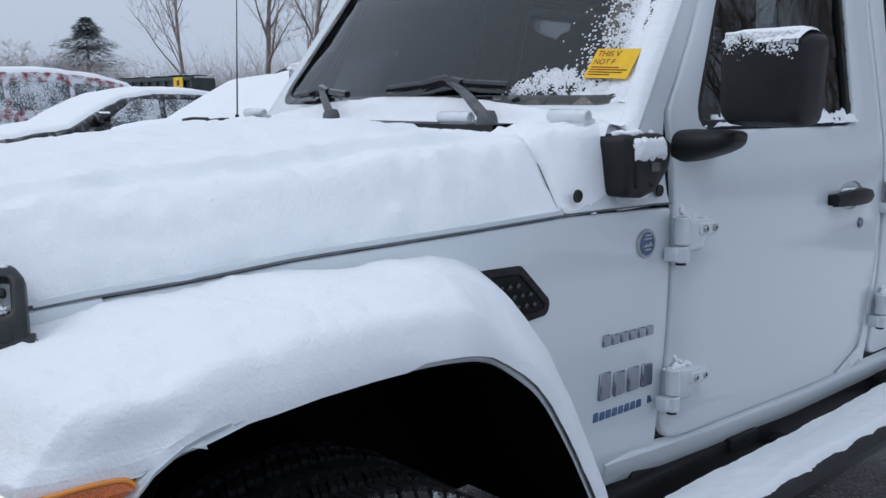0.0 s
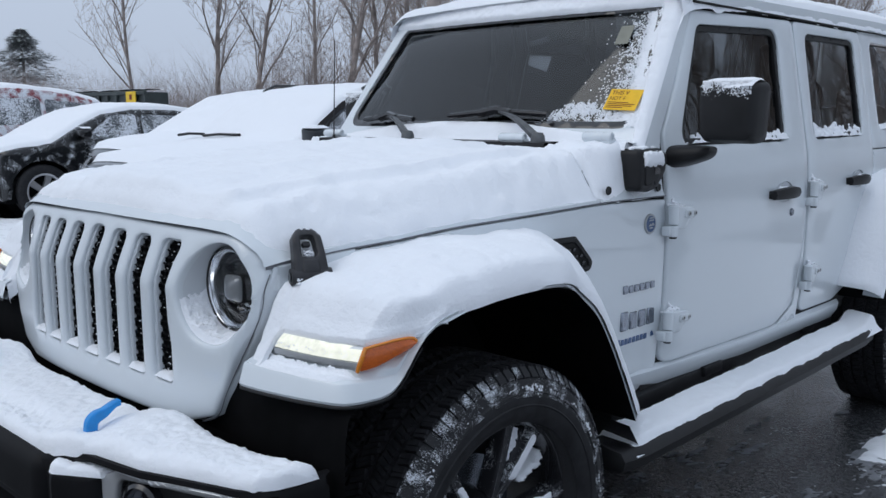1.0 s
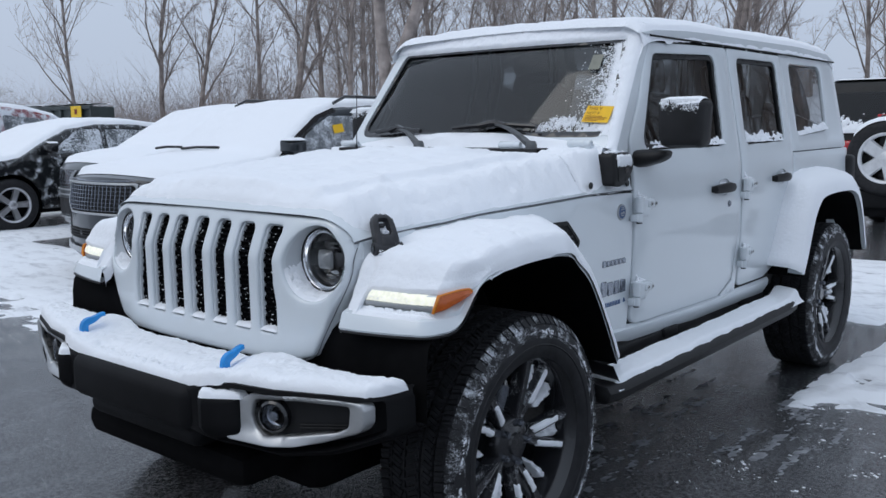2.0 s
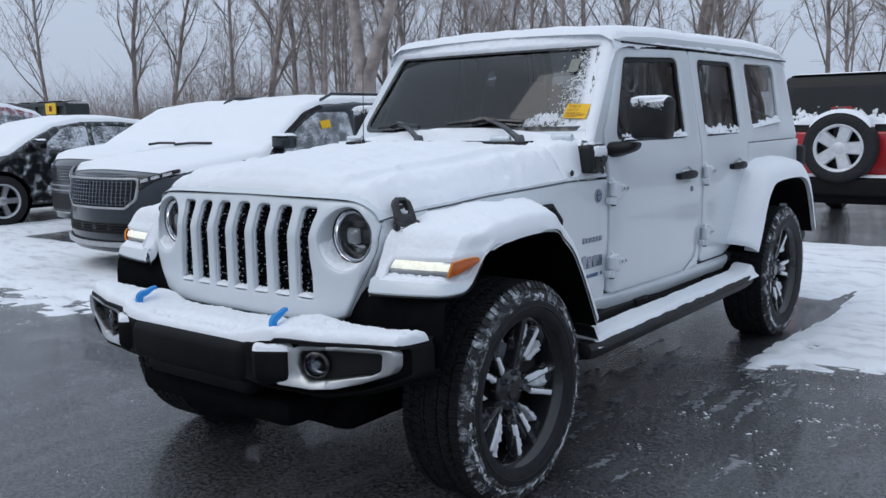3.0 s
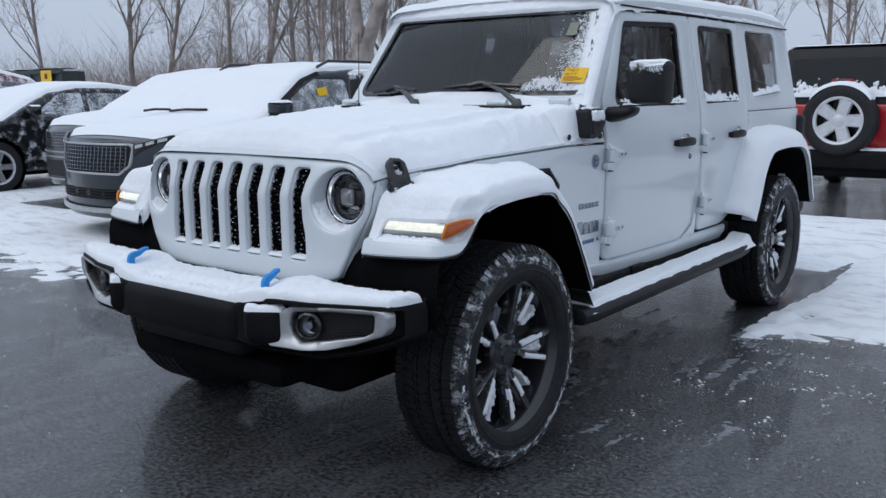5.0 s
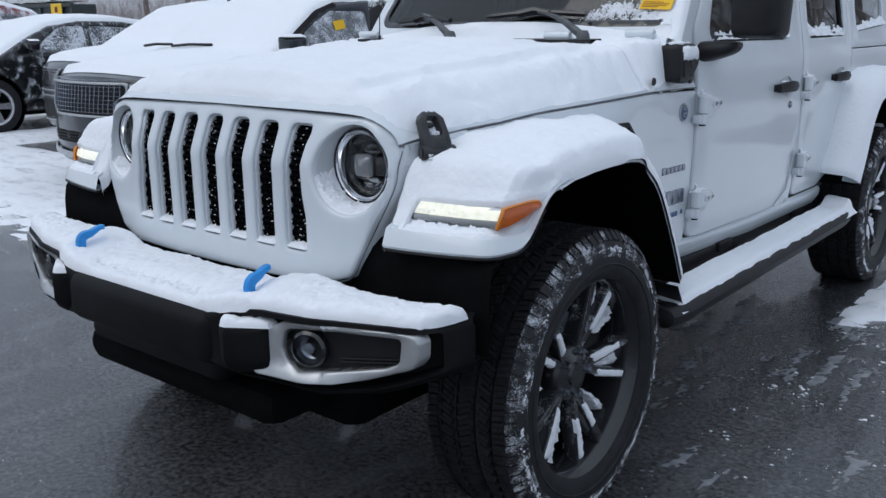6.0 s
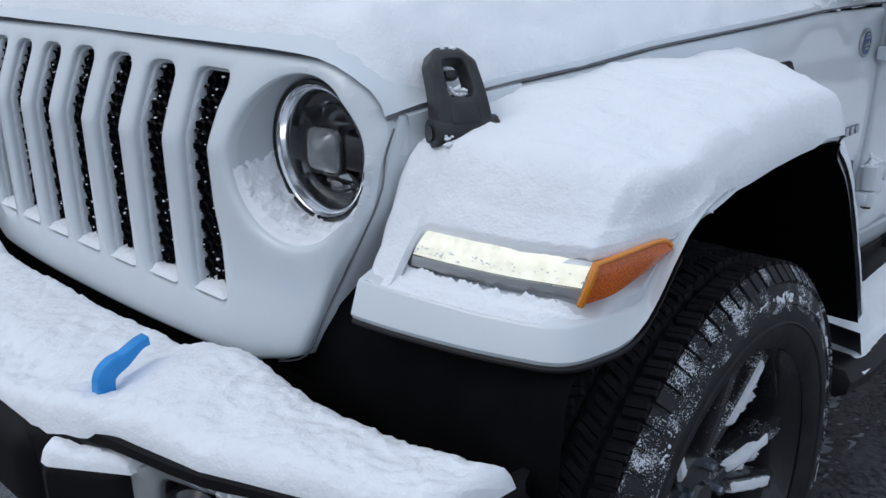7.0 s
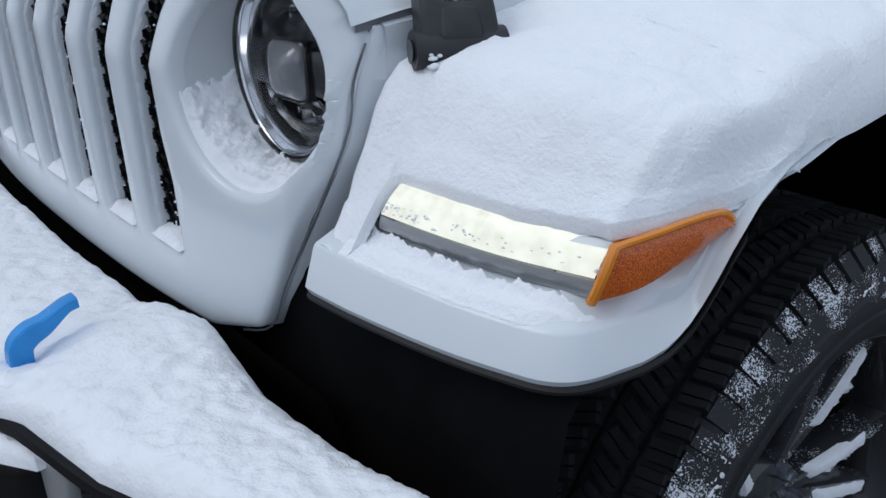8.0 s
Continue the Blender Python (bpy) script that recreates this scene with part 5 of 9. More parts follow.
# A pillar to the door
for s in (1, -1):
    bm = bmesh.new()
    rows = []
    for z in steps(1.255, 1.745, 0.05):
        a = ws(0.715 - 0.12 * (z - 1.262), z)
        yd = lerp_table(((1.25, 0.945), (1.30, 0.955), (1.695, 1.19), (1.745, 1.20)), z)
        xd = side_x(yd, z)
        rows.append([Vector((s * (a.x - 0.02), a.y + 0.012, z)), Vector((s * a.x, a.y + 0.02, z)), Vector((s * (a.x * 0.4 + xd * 0.6), (a.y + yd) / 2, z)), Vector((s * xd, yd, z)), Vector((s * (xd - 0.03), yd + 0.004, z))])
    loft(bm, rows)
    part("pillar", bm, WHITE, jeep)
# cowl between the hood and the glass
bm = bmesh.new()
loft(bm, [[Vector((u * side_x(y, 1.1), y, cowl_z(u * side_x(y, 1.1), y))) for u in US] for y in [0.643] + steps(0.65, 0.955, 0.03)])
part("cowl", bm, WHITE, jeep)
bm = bmesh.new()
loft(bm, [[Vector((x, 0.695 - 0.02 * (x / 0.6) ** 2, 1.250)), Vector((x, 0.70 - 0.02 * (x / 0.6) ** 2, 1.274)), Vector((x, 0.76, 1.277)), Vector((x, 0.768, 1.255))] for x in steps(-0.60, 0.47, 0.1)])
part("cowl_grille", bm, BLACK_PLASTIC, jeep, "black cowl vent")
for x, y, z in ((-0.61, 0.76, 1.290), (0.325, 0.715, 1.288), (0.614, 0.76, 1.294)):
    bm = bmesh.new()
    lathe(bm, [(0.0, -0.050), (0.012, -0.050), (0.0145, -0.046), (0.0145, 0.018), (0.0135, 0.020), (0.0145, 0.022), (0.0145, 0.046), (0.012, 0.050), (0.008, 0.050), (0.007, 0.046), (0.0, 0.046)], pose(x, y, z, 0, 90, 0), 18)
    box(bm, x - 0.046, x + 0.046, y - 0.008, y + 0.03, z - 0.03, z - 0.004, 0.004)
    part("windshield_hinge", bm, WHITE, jeep)
# wipers, parked low on the glass
for x0, z0, bx, half in ((-0.39, 1.352, -0.150, 0.145), (0.145, 1.368, 0.425, 0.21)):
    bm = bmesh.new()
    tip = ws(x0 + 0.02, z0) + Vector((0, -0.025, 0))
    root = Vector((bx, 0.715, 1.284))
    rows = []
    for t in steps(0, 1, 0.1):
        p = root.lerp(tip, t) + Vector((0, -0.012 * math.sin(math.pi * t), 0.02 * math.sin(math.pi * t)))
        w = 0.019 - 0.010 * t
        rows.append([p + Vector((-w, 0, -w * 0.3)), p + Vector((0, -0.012, 0.004)), p + Vector((w, 0, w * 0.3)), p + Vector((0, 0.008, -0.004))])
    loft(bm, rows, closed=True, cap=True)
    lathe(bm, [(0.0, 0.022), (0.016, 0.02), (0.022, 0.008), (0.024, -0.01)], Matrix.Translation(root), 16)
    wiper = part("wiper", bm, WIPER_GREY, jeep, "grey wiper arm with traces of snow")
    bm = bmesh.new()
    for a, b, r, dz in ((-half, half, 0.010, 0.0), (-half * 0.35, half * 0.3, 0.015, 0.004)):
        tube(bm, [ws(x0 + a, z0 - 0.012 + dz + 0.004 * math.cos(a * 9)) + Vector((0, -0.018, 0)), ws(x0 + (a + b) / 2, z0 + 0.004 + dz) + Vector((0, -0.02, 0)), ws(x0 + b, z0 - 0.008 + dz) + Vector((0, -0.018, 0))], r, 8)
    part("wiper_blade", bm, BLACK_GLOSS, wiper)

# ---- roof
def roof_z(x, y):
    e = lerp_table(((1.12, 1.752), (1.25, 1.772), (1.6, 1.79), (3.0, 1.805), (3.5, 1.79), (3.64, 1.755)), y)
    u = abs(x) / 0.675
    return e + 0.022 * (1 - u * u) - 0.03 * smoothstep(0.88, 1.0, u)


bm = bmesh.new()
rows = []
for y in [1.14, 1.16, 1.2] + steps(1.25, 3.5, 0.15) + [3.58, 3.63, 3.65]:
    r = []
    for u in [-1.0, -0.985, -0.95, -0.9] + steps(-0.8, 0.8, 0.2) + [0.9, 0.95, 0.985, 1.0]:
        r.append(Vector((u * 0.675, y, roof_z(u * 0.675, y))))
    r = [Vector((-0.676, y, 1.722))] + r + [Vector((0.676, y, 1.722))]
    rows.append(r)
loft(bm, rows)
loft(bm, [rows[-1], [Vector((p.x, 3.66, 1.72)) for p in rows[-1]]])
part("hardtop_roof", bm, WHITE, jeep, "white hard top")
for s in (1, -1):
    bm = bmesh.new()
    tube(bm, [(s * 0.678, 1.19, 1.717), (s * 0.684, 2.0, 1.719), (s * 0.684, 3.0, 1.72), (s * 0.68, 3.62, 1.72)], 0.004, 8)
    part("rain_gutter", bm, GAP, jeep, "dark roof joint")
# tail wall and rear lamp
bm = bmesh.new()
sheet(bm, rounded([(-0.74, 0.62), (0.74, 0.62), (0.755, 1.20), (0.665, 1.75), (-0.665, 1.75), (-0.755, 1.20)], 0.03), [rounded([(-0.58, 1.28), (0.58, 1.28), (0.54, 1.68), (-0.54, 1.68)], 0.05)], lambda x, z: Vector((x, 3.665 - 0.10 * max(0, z - 1.2), z)), (0, -0.05, 0), 0.12, 0.01)
part("tailgate", bm, WHITE, jeep)
for s in (1, -1):
    bm = bmesh.new()
    box(bm, s * 0.66, s * 0.815, 3.62, 3.72, 0.92, 1.16, 0.025, 3)
    tail = part("tail_lamp", bm, BLACK_PLASTIC, jeep, "black-framed tail lamp")
    bm = bmesh.new()
    box(bm, s * 0.70, s * 0.80, 3.70, 3.728, 0.95, 1.13, 0.012, 2)
    part("tail_lens", bm, RED_LAMP, tail)
bm = bmesh.new()
box(bm, -0.80, 0.80, 3.60, 3.86, 0.48, 0.66, 0.04, 3)
part("rear_bumper", bm, BLACK_BUMPER, jeep)

# ---- cabin
bm = bmesh.new()
box(bm, -0.70, 0.70, 0.90, 3.60, 0.50, 0.56)
box(bm, -0.68, 0.68, 0.92, 1.20, 0.90, 1.245, 0.05, 3)
box(bm, -0.12, 0.12, 1.2, 2.1, 0.56, 0.90, 0.04)
part("cabin_floor", bm, SEAT, jeep)
for x in (-0.37, 0.37):
    for y in (1.78, 2.62):
        bm = bmesh.new()
        box(bm, x - 0.25, x + 0.25, y - 0.45, y + 0.08, 0.68, 0.86, 0.06, 3)
        box(bm, x - 0.24, x + 0.24, -0.07, 0.07, 0.0, 0.62, 0.06, 3, Matrix.Translation((0, y + 0.10, 0.80)) @ pose(0, 0, 0, -14, 0, 0))
        box(bm, x - 0.13, x + 0.13, y + 0.21, y + 0.31, 1.40, 1.59, 0.05, 3)
        part("seat", bm, SEAT, jeep)
bm = bmesh.new()
tm = pose(0.37, 1.32, 1.10, -62, 0, 0)
tube(bm, [tm @ Vector((0.19 * math.cos(a), 0.19 * math.sin(a), 0)) for a in (2 * math.pi * k / 24 for k in range(25))], 0.015, 8, False)
box(bm, -0.05, 0.05, -0.04, 0.04, -0.03, 0.0, 0.01, 2, tm)
box(bm, -0.18, 0.18, -0.012, 0.012, -0.01, 0.0, 0.003, 1, tm)
part("steering_wheel", bm, BLACK_PLASTIC, jeep)
bm = bmesh.new()
loft(bm, [[Vector((x, y, 1.735)) for x in (-0.64, 0.64)] for y in (1.18, 3.6)])
part("headliner", bm, SEAT, jeep)

# ---- door mirrors
for s in (1, -1):
    mx, my = (0.918, 1.012) if s > 0 else (0.85, 1.14)
    bm = bmesh.new()
    rows = []
    for t in steps(0, 1, 0.1):
        x = 0.725 + (mx - 0.79) * t
        c = Vector((s * x, 1.035 + (my - 1.03) * t, 1.229 + 0.017 * t + 0.006 * t ** 6))
        hh = (0.037 - 0.018 * t) * math.sqrt(1 - 0.75 * t ** 8)
        ww = 0.075 * (1 - 0.3 * t) * math.sqrt(1 - 0.75 * t ** 8)
        rows.append([c + Vector((0, ww * math.copysign(abs(math.cos(a)) ** 0.6, math.cos(a)), hh * math.copysign(abs(math.sin(a)) ** 0.7, math.sin(a)))) for a in (2 * math.pi * k / 20 for k in range(20))])
    loft(bm, rows, closed=True, cap=True)
    mirror = part("door_mirror", bm, BLACK_PLASTIC, jeep, "large black door mirror dusted with snow")
    bm = bmesh.new()
    rows = []
    shape = rounded([(-0.086, -0.088), (0.086, -0.090), (0.094, 0.086), (-0.094, 0.092)], 0.030, 5)
    for d, k in ((-0.066, 0.72), (-0.058, 0.88), (-0.035, 0.97), (0.0, 1.0), (0.03, 0.985), (0.034, 0.95)):
        rows.append([Vector((s * (mx + p.x * k * 0.96), my + d + 0.10 * p.x * k, 1.366 + p.y * k * 1.03)) for p in shape])
    loft(bm, rows, closed=True, cap=True)
    part("mirror_housing", bm, BLACK_PLASTIC, mirror)
    bm = bmesh.new()
    rows = [[Vector((s * (mx + p.x * k * 0.96), my + 0.036 + 0.10 * p.x * k, 1.366 + p.y * k * 1.03)) for p in shape] for k in (0.86,)]
    bm.faces.new([bm.verts.new(p) for p in rows[0]])
    part("mirror_glass", bm, CHROME, mirror)

# ---- side steps
for s in (1, -1):
    bm = bmesh.new()
    rows = []
    for y, dx, dz in ((0.455, -0.05, 0.03), (0.47, -0.012, 0.008), (0.56, 0, 0), (2.28, 0, 0.0), (2.40, -0.012, 0.006), (2.47, -0.05, 0.02)):
        rows.append([Vector((s * (x + dx), y + 0.10 * (0.93 - x), z + dz * 0.5)) for x, z in ((0.79, 0.462), (0.80, 0.474), (0.895, 0.474), (0.916, 0.466), (0.930, 0.445), (0.925, 0.42), (0.905, 0.405), (0.82, 0.405), (0.79, 0.425))])
    loft(bm, rows, closed=True, cap=True)
    step = part("side_step", bm, BLACK_PLASTIC, jeep, "black side step bar covered with snow")
    for y in (0.85, 1.5, 2.15):
        bm = bmesh.new()
        box(bm, s * 0.60, s * 0.82, y - 0.03, y + 0.03, 0.42, 0.455, 0.008, 1)
        part("step_bracket", bm, BLACK_PLASTIC, step)
    bm = bmesh.new()
    fl = [Vector((s * x, y, z)) for x, y, z in ((0.915, 0.49, 0.545), (0.70, 0.52, 0.55), (0.70, 0.62, 0.43), (0.90, 0.60, 0.42))]
    loft(bm, [[fl[0], fl[1]], [fl[3], fl[2]], [fl[3] + Vector((0, 0.02, -0.02)), fl[2] + Vector((0, 0.02, -0.02))]])
    part("mud_guard", bm, BLACK_PLASTIC, jeep)

# ---- front bumper
def bump_y(x):
    ax = abs(x)
    return lerp_table(((0.0, -0.792), (0.30, -0.792), (0.36, -0.785), (0.42, -0.760), (0.50, -0.744), (0.59, -0.730), (0.65, -0.709), (0.727, -0.683), (0.80, -0.659), (0.835, -0.643), (0.862, -0.605), (0.875, -0.55), (0.877, -0.50)), ax)


def bump_crest(x):
    """Where the bumper's flat top begins."""
    return lerp_table(((0.0, -0.768), (0.28, -0.768), (0.35, -0.770), (0.41, -0.752), (0.50, -0.737), (0.59, -0.723), (0.65, -0.702), (0.727, -0.676), (0.80, -0.652), (0.835, -0.636), (0.858, -0.60), (0.870, -0.55), (0.873, -0.50)), abs(x))


bm = bmesh.new()
rows = []
for x in [-0.877, -0.872, -0.862, -0.845, -0.82, -0.78, -0.74] + steps(-0.70, 0.70, 0.05) + [0.74, 0.78, 0.82, 0.845, 0.862, 0.872, 0.877]:
    y = bump_y(x)
    ax = abs(x)
    zb = lerp_table(((0.0, 0.525), (0.30, 0.525), (0.40, 0.505), (0.6, 0.500), (0.75, 0.525), (0.877, 0.575)), ax)
    zt = lerp_table(((0.0, 0.675), (0.30, 0.675), (0.38, 0.695), (0.50, 0.695), (0.84, 0.700)), ax)
    rec = 0.062 * smoothstep(0.40, 0.44, ax) * smoothstep(0.868, 0.846, ax)
    yb = max(y + 0.02, lerp_table(((0.0, -0.547), (0.3, -0.540), (0.44, -0.522), (0.6, -0.550), (0.72, -0.544), (0.86, -0.526), (0.895, -0.48)), ax))
    rows.append([Vector((x * 0.98, yb, zb + 0.01)), Vector((x * 0.985, y + 0.10, zb)), Vector((x * 0.99, y + 0.035, zb + 0.008)), Vector((x, y + 0.010, zb + 0.025)), Vector((x, y + 0.012 + rec, zb + 0.038)), Vector((x, y + 0.012 + rec, (zb + zt) / 2)), Vector((x, y + 0.010 + rec, zt - 0.022)), Vector((x * 0.998, y + 0.35 * (bump_crest(x) - y) + 0.004, zt - 0.014)), Vector((x * 0.995, max(y + 0.006, bump_crest(x)), zt - 0.002)), Vector((x * 0.99, min(yb, max(y + 0.008, bump_crest(x)) + 0.03), zt + 0.003)), Vector((x * 0.98, yb, zt + 0.004)), Vector((x * 0.97, yb + 0.006, zb + 0.04))])
loft(bm, rows)
bumper = part("front_bumper", bm, BLACK_BUMPER, jeep, "black plastic front bumper loaded with snow")
# middle section standing proud, with its lower lip
bm = bmesh.new()
box(bm, -0.318, 0.318, -0.800, -0.70, 0.53, 0.670, 0.040, 4)
box(bm, -0.29, 0.29, -0.755, -0.60, 0.47, 0.54, 0.03, 3)
part("bumper_centre", bm, BLACK_BUMPER, bumper)
# black sheet added in place of the shaded void behind the grille's foot
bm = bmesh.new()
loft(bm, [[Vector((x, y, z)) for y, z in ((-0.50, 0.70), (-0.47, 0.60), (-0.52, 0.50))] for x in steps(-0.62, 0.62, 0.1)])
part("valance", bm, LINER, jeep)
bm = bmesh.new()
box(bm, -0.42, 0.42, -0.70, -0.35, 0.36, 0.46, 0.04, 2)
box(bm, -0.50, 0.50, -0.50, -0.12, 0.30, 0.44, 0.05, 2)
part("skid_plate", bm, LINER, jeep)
for s in (1, -1):
    # swept pod that carries the fog lamp, with its ledge by the centre
    bm = bmesh.new()
    pod = rounded([(0.335, 0.545), (0.375, 0.525), (0.47, 0.522), (0.47, 0.655), (0.355, 0.660), (0.335, 0.645)], [0.03, 0.03, 0.01, 0.01, 0.02, 0.02])
    sheet(bm, pod, [], lambda u, v: Vector((s * u, -0.800 + 0.62 * max(0, u - 0.385) + 0.9 * max(0, 0.37 - u) ** 1.0 + 1.2 * max(0, 0.56 - v), v)), (0, 0.10, 0), 0.02, 0.014)
    part("bumper_boss", bm, BLACK_BUMPER, bumper)
    # fog lamp recess with its silver frame
    fo = rounded([(0.417, 0.571), (0.431, 0.540), (0.559, 0.540), (0.645, 0.549), (0.723, 0.569), (0.827, 0.608), (0.842, 0.630), (0.843, 0.669), (0.834, 0.684), (0.763, 0.687), (0.654, 0.685), (0.505, 0.673), (0.452, 0.645), (0.417, 0.615)], [0.03, 0.03, 0.1, 0.1, 0.1, 0.04, 0.03, 0.02, 0.02, 0.1, 0.1, 0.04, 0.04, 0.03])
    fi = rounded([(0.500, 0.608), (0.510, 0.577), (0.549, 0.561), (0.647, 0.577), (0.760, 0.600), (0.794, 0.617), (0.800, 0.672), (0.653, 0.672), (0.508, 0.656)], [0.03, 0.03, 0.03, 0.1, 0.05, 0.02, 0.012, 0.1, 0.03])

    def face_y(u):
        return lerp_table(((0.40, -0.768), (0.44, -0.757), (0.50, -0.746), (0.59, -0.734), (0.73, -0.687), (0.835, -0.649), (0.9, -0.62)), u)
    fic = sum((Vector(p) for p in fi), Vector((0, 0))) / len(fi)

    def ff(u, v):
        """The frame's face dishes towards its opening."""
        d = (Vector((u, v)) - fic)
        k = max(abs(d.x) / 0.21, abs(d.y) / 0.07)
        return Vector((s * u, face_y(u) + 0.022 * smoothstep(1.15, 0.62, k) * (1.0 if u < 0.62 else 0.6), v))
    bm = bmesh.new()
    sheet(bm, fo, [fi], ff, (0, 0.04, 0), 0.014, 0.006)
    bez = part("fog_lamp_frame", bm, SATIN, jeep, "silver fog lamp frame")
    bm = bmesh.new()
    sheet(bm, inset_loop([Vector(p) for p in fi], -0.006), [], lambda u, v: Vector((s * u, face_y(u) + 0.050, v)), (0, 0.01, 0), 0.04, 0.002)
    fir = resample([Vector(p) for p in fi], 0.02)
    loft(bm, [[ff(p.x, p.y) + Vector((0, 0.012, 0)) for p in fir + fir[:1]], [Vector((s * p.x, face_y(p.x) + 0.050, p.y)) for p in fir + fir[:1]]])
    part("fog_lamp_recess", bm, BLACK_PLASTIC, bez)
    bm = bmesh.new()
    for v in (0.594, 0.602):
        tube(bm, [Vector((s * u, face_y(u) + 0.044, v + 0.10 * (u - 0.66))) for u in steps(0.64, 0.785, 0.03)], 0.0025, 6)
    part("recess_rib", bm, BLACK_PLASTIC, bez)
    fm = pose(s * 0.572, -0.706, 0.617, 90, 0, 20 * s)
    bm = bmesh.new()
    lathe(bm, [(0.046, -0.02), (0.044, 0.004), (0.037, 0.010), (0.035, -0.01)], fm, 26)
    fog = part("fog_lamp", bm, BLACK_GLOSS, jeep, "small round fog lamp")
    bm = bmesh.new()
    lathe(bm, [(0.034, -0.002), (0.026, -0.018), (0.012, -0.024), (0.012, -0.002), (0.0, 0.0)], fm, 26)
    part("fog_reflector", bm, DARK_CHROME, fog)
    bm = bmesh.new()
    lathe(bm, [(0.035, 0.006), (0.022, 0.012), (0.0, 0.014), (0.0, 0.012), (0.034, 0.004)], fm, 26)
    part("fog_lens", bm, CLEAR, fog).visible_shadow = False
    # blue tow hook
    bm = bmesh.new()
    path = smooth_path([(s * 0.367, -0.641, 0.761), (s * 0.369, -0.655, 0.759), (s * 0.372, -0.678, 0.748), (s * 0.375, -0.697, 0.743), (s * 0.376, -0.708, 0.730), (s * 0.376, -0.709, 0.69)], 5)
    rows = []
    for i, p in enumerate(path):
        d = (path[min(i + 1, len(path) - 1)] - path[max(i - 1, 0)]).normalized()
        n2 = Vector((0, -d.z, d.y))
        h = 0.0065 + 0.0055 * smoothstep(0.15, 0.6, i / (len(path) - 1))
        rows.append([p + n2 * h * b + Vector((a * 0.0095, 0, 0)) for a, b in ((-1, -0.8), (-0.8, -1), (0.8, -1), (1, -0.8), (1, 0.8), (0.8, 1), (-0.8, 1), (-1, 0.8))])
    loft(bm, rows, closed=True, cap=True)
    part("tow_hook", bm, BLUE, jeep, "blue tow hook sticking out of the snow")
# axle and springs, dark underneath
bm = bmesh.new()
for y in (0.0, BASE):
    tube(bm, [(-0.66, y, 0.38), (0.66, y, 0.38)], 0.05, 10)
    lathe(bm, [(0.0, 0.13), (0.11, 0.10), (0.14, 0.0), (0.11, -0.10), (0.0, -0.13)], pose(-0.2, y, 0.38, 90, 0, 0), 16)
    for s in (1, -1):
        tube(bm, [(s * 0.50, y + 0.1, 0.30), (s * 0.46, y + 0.14, 0.85)], 0.03, 8)
box(bm, -0.38, 0.38, -0.4, 3.5, 0.44, 0.60)
part("chassis", bm, LINER, jeep)
# antenna
bm = bmesh.new()
tube(bm, [(-0.37, 0.56, 1.23), (-0.37, 0.563, 1.29)], [0.010, 0.005], 10)
tube(bm, [(-0.37, 0.563, 1.29), (-0.37, 0.575, 1.62)], [0.0022, 0.0012], 6)
part("antenna", bm, BLACK_PLASTIC, jeep)


# ---- wheels
def spoke_angle(k):
    """Ten spokes in five pairs."""
    return math.radians(158 - 72 * (k // 2) + (12.5 if k % 2 else -12.5))


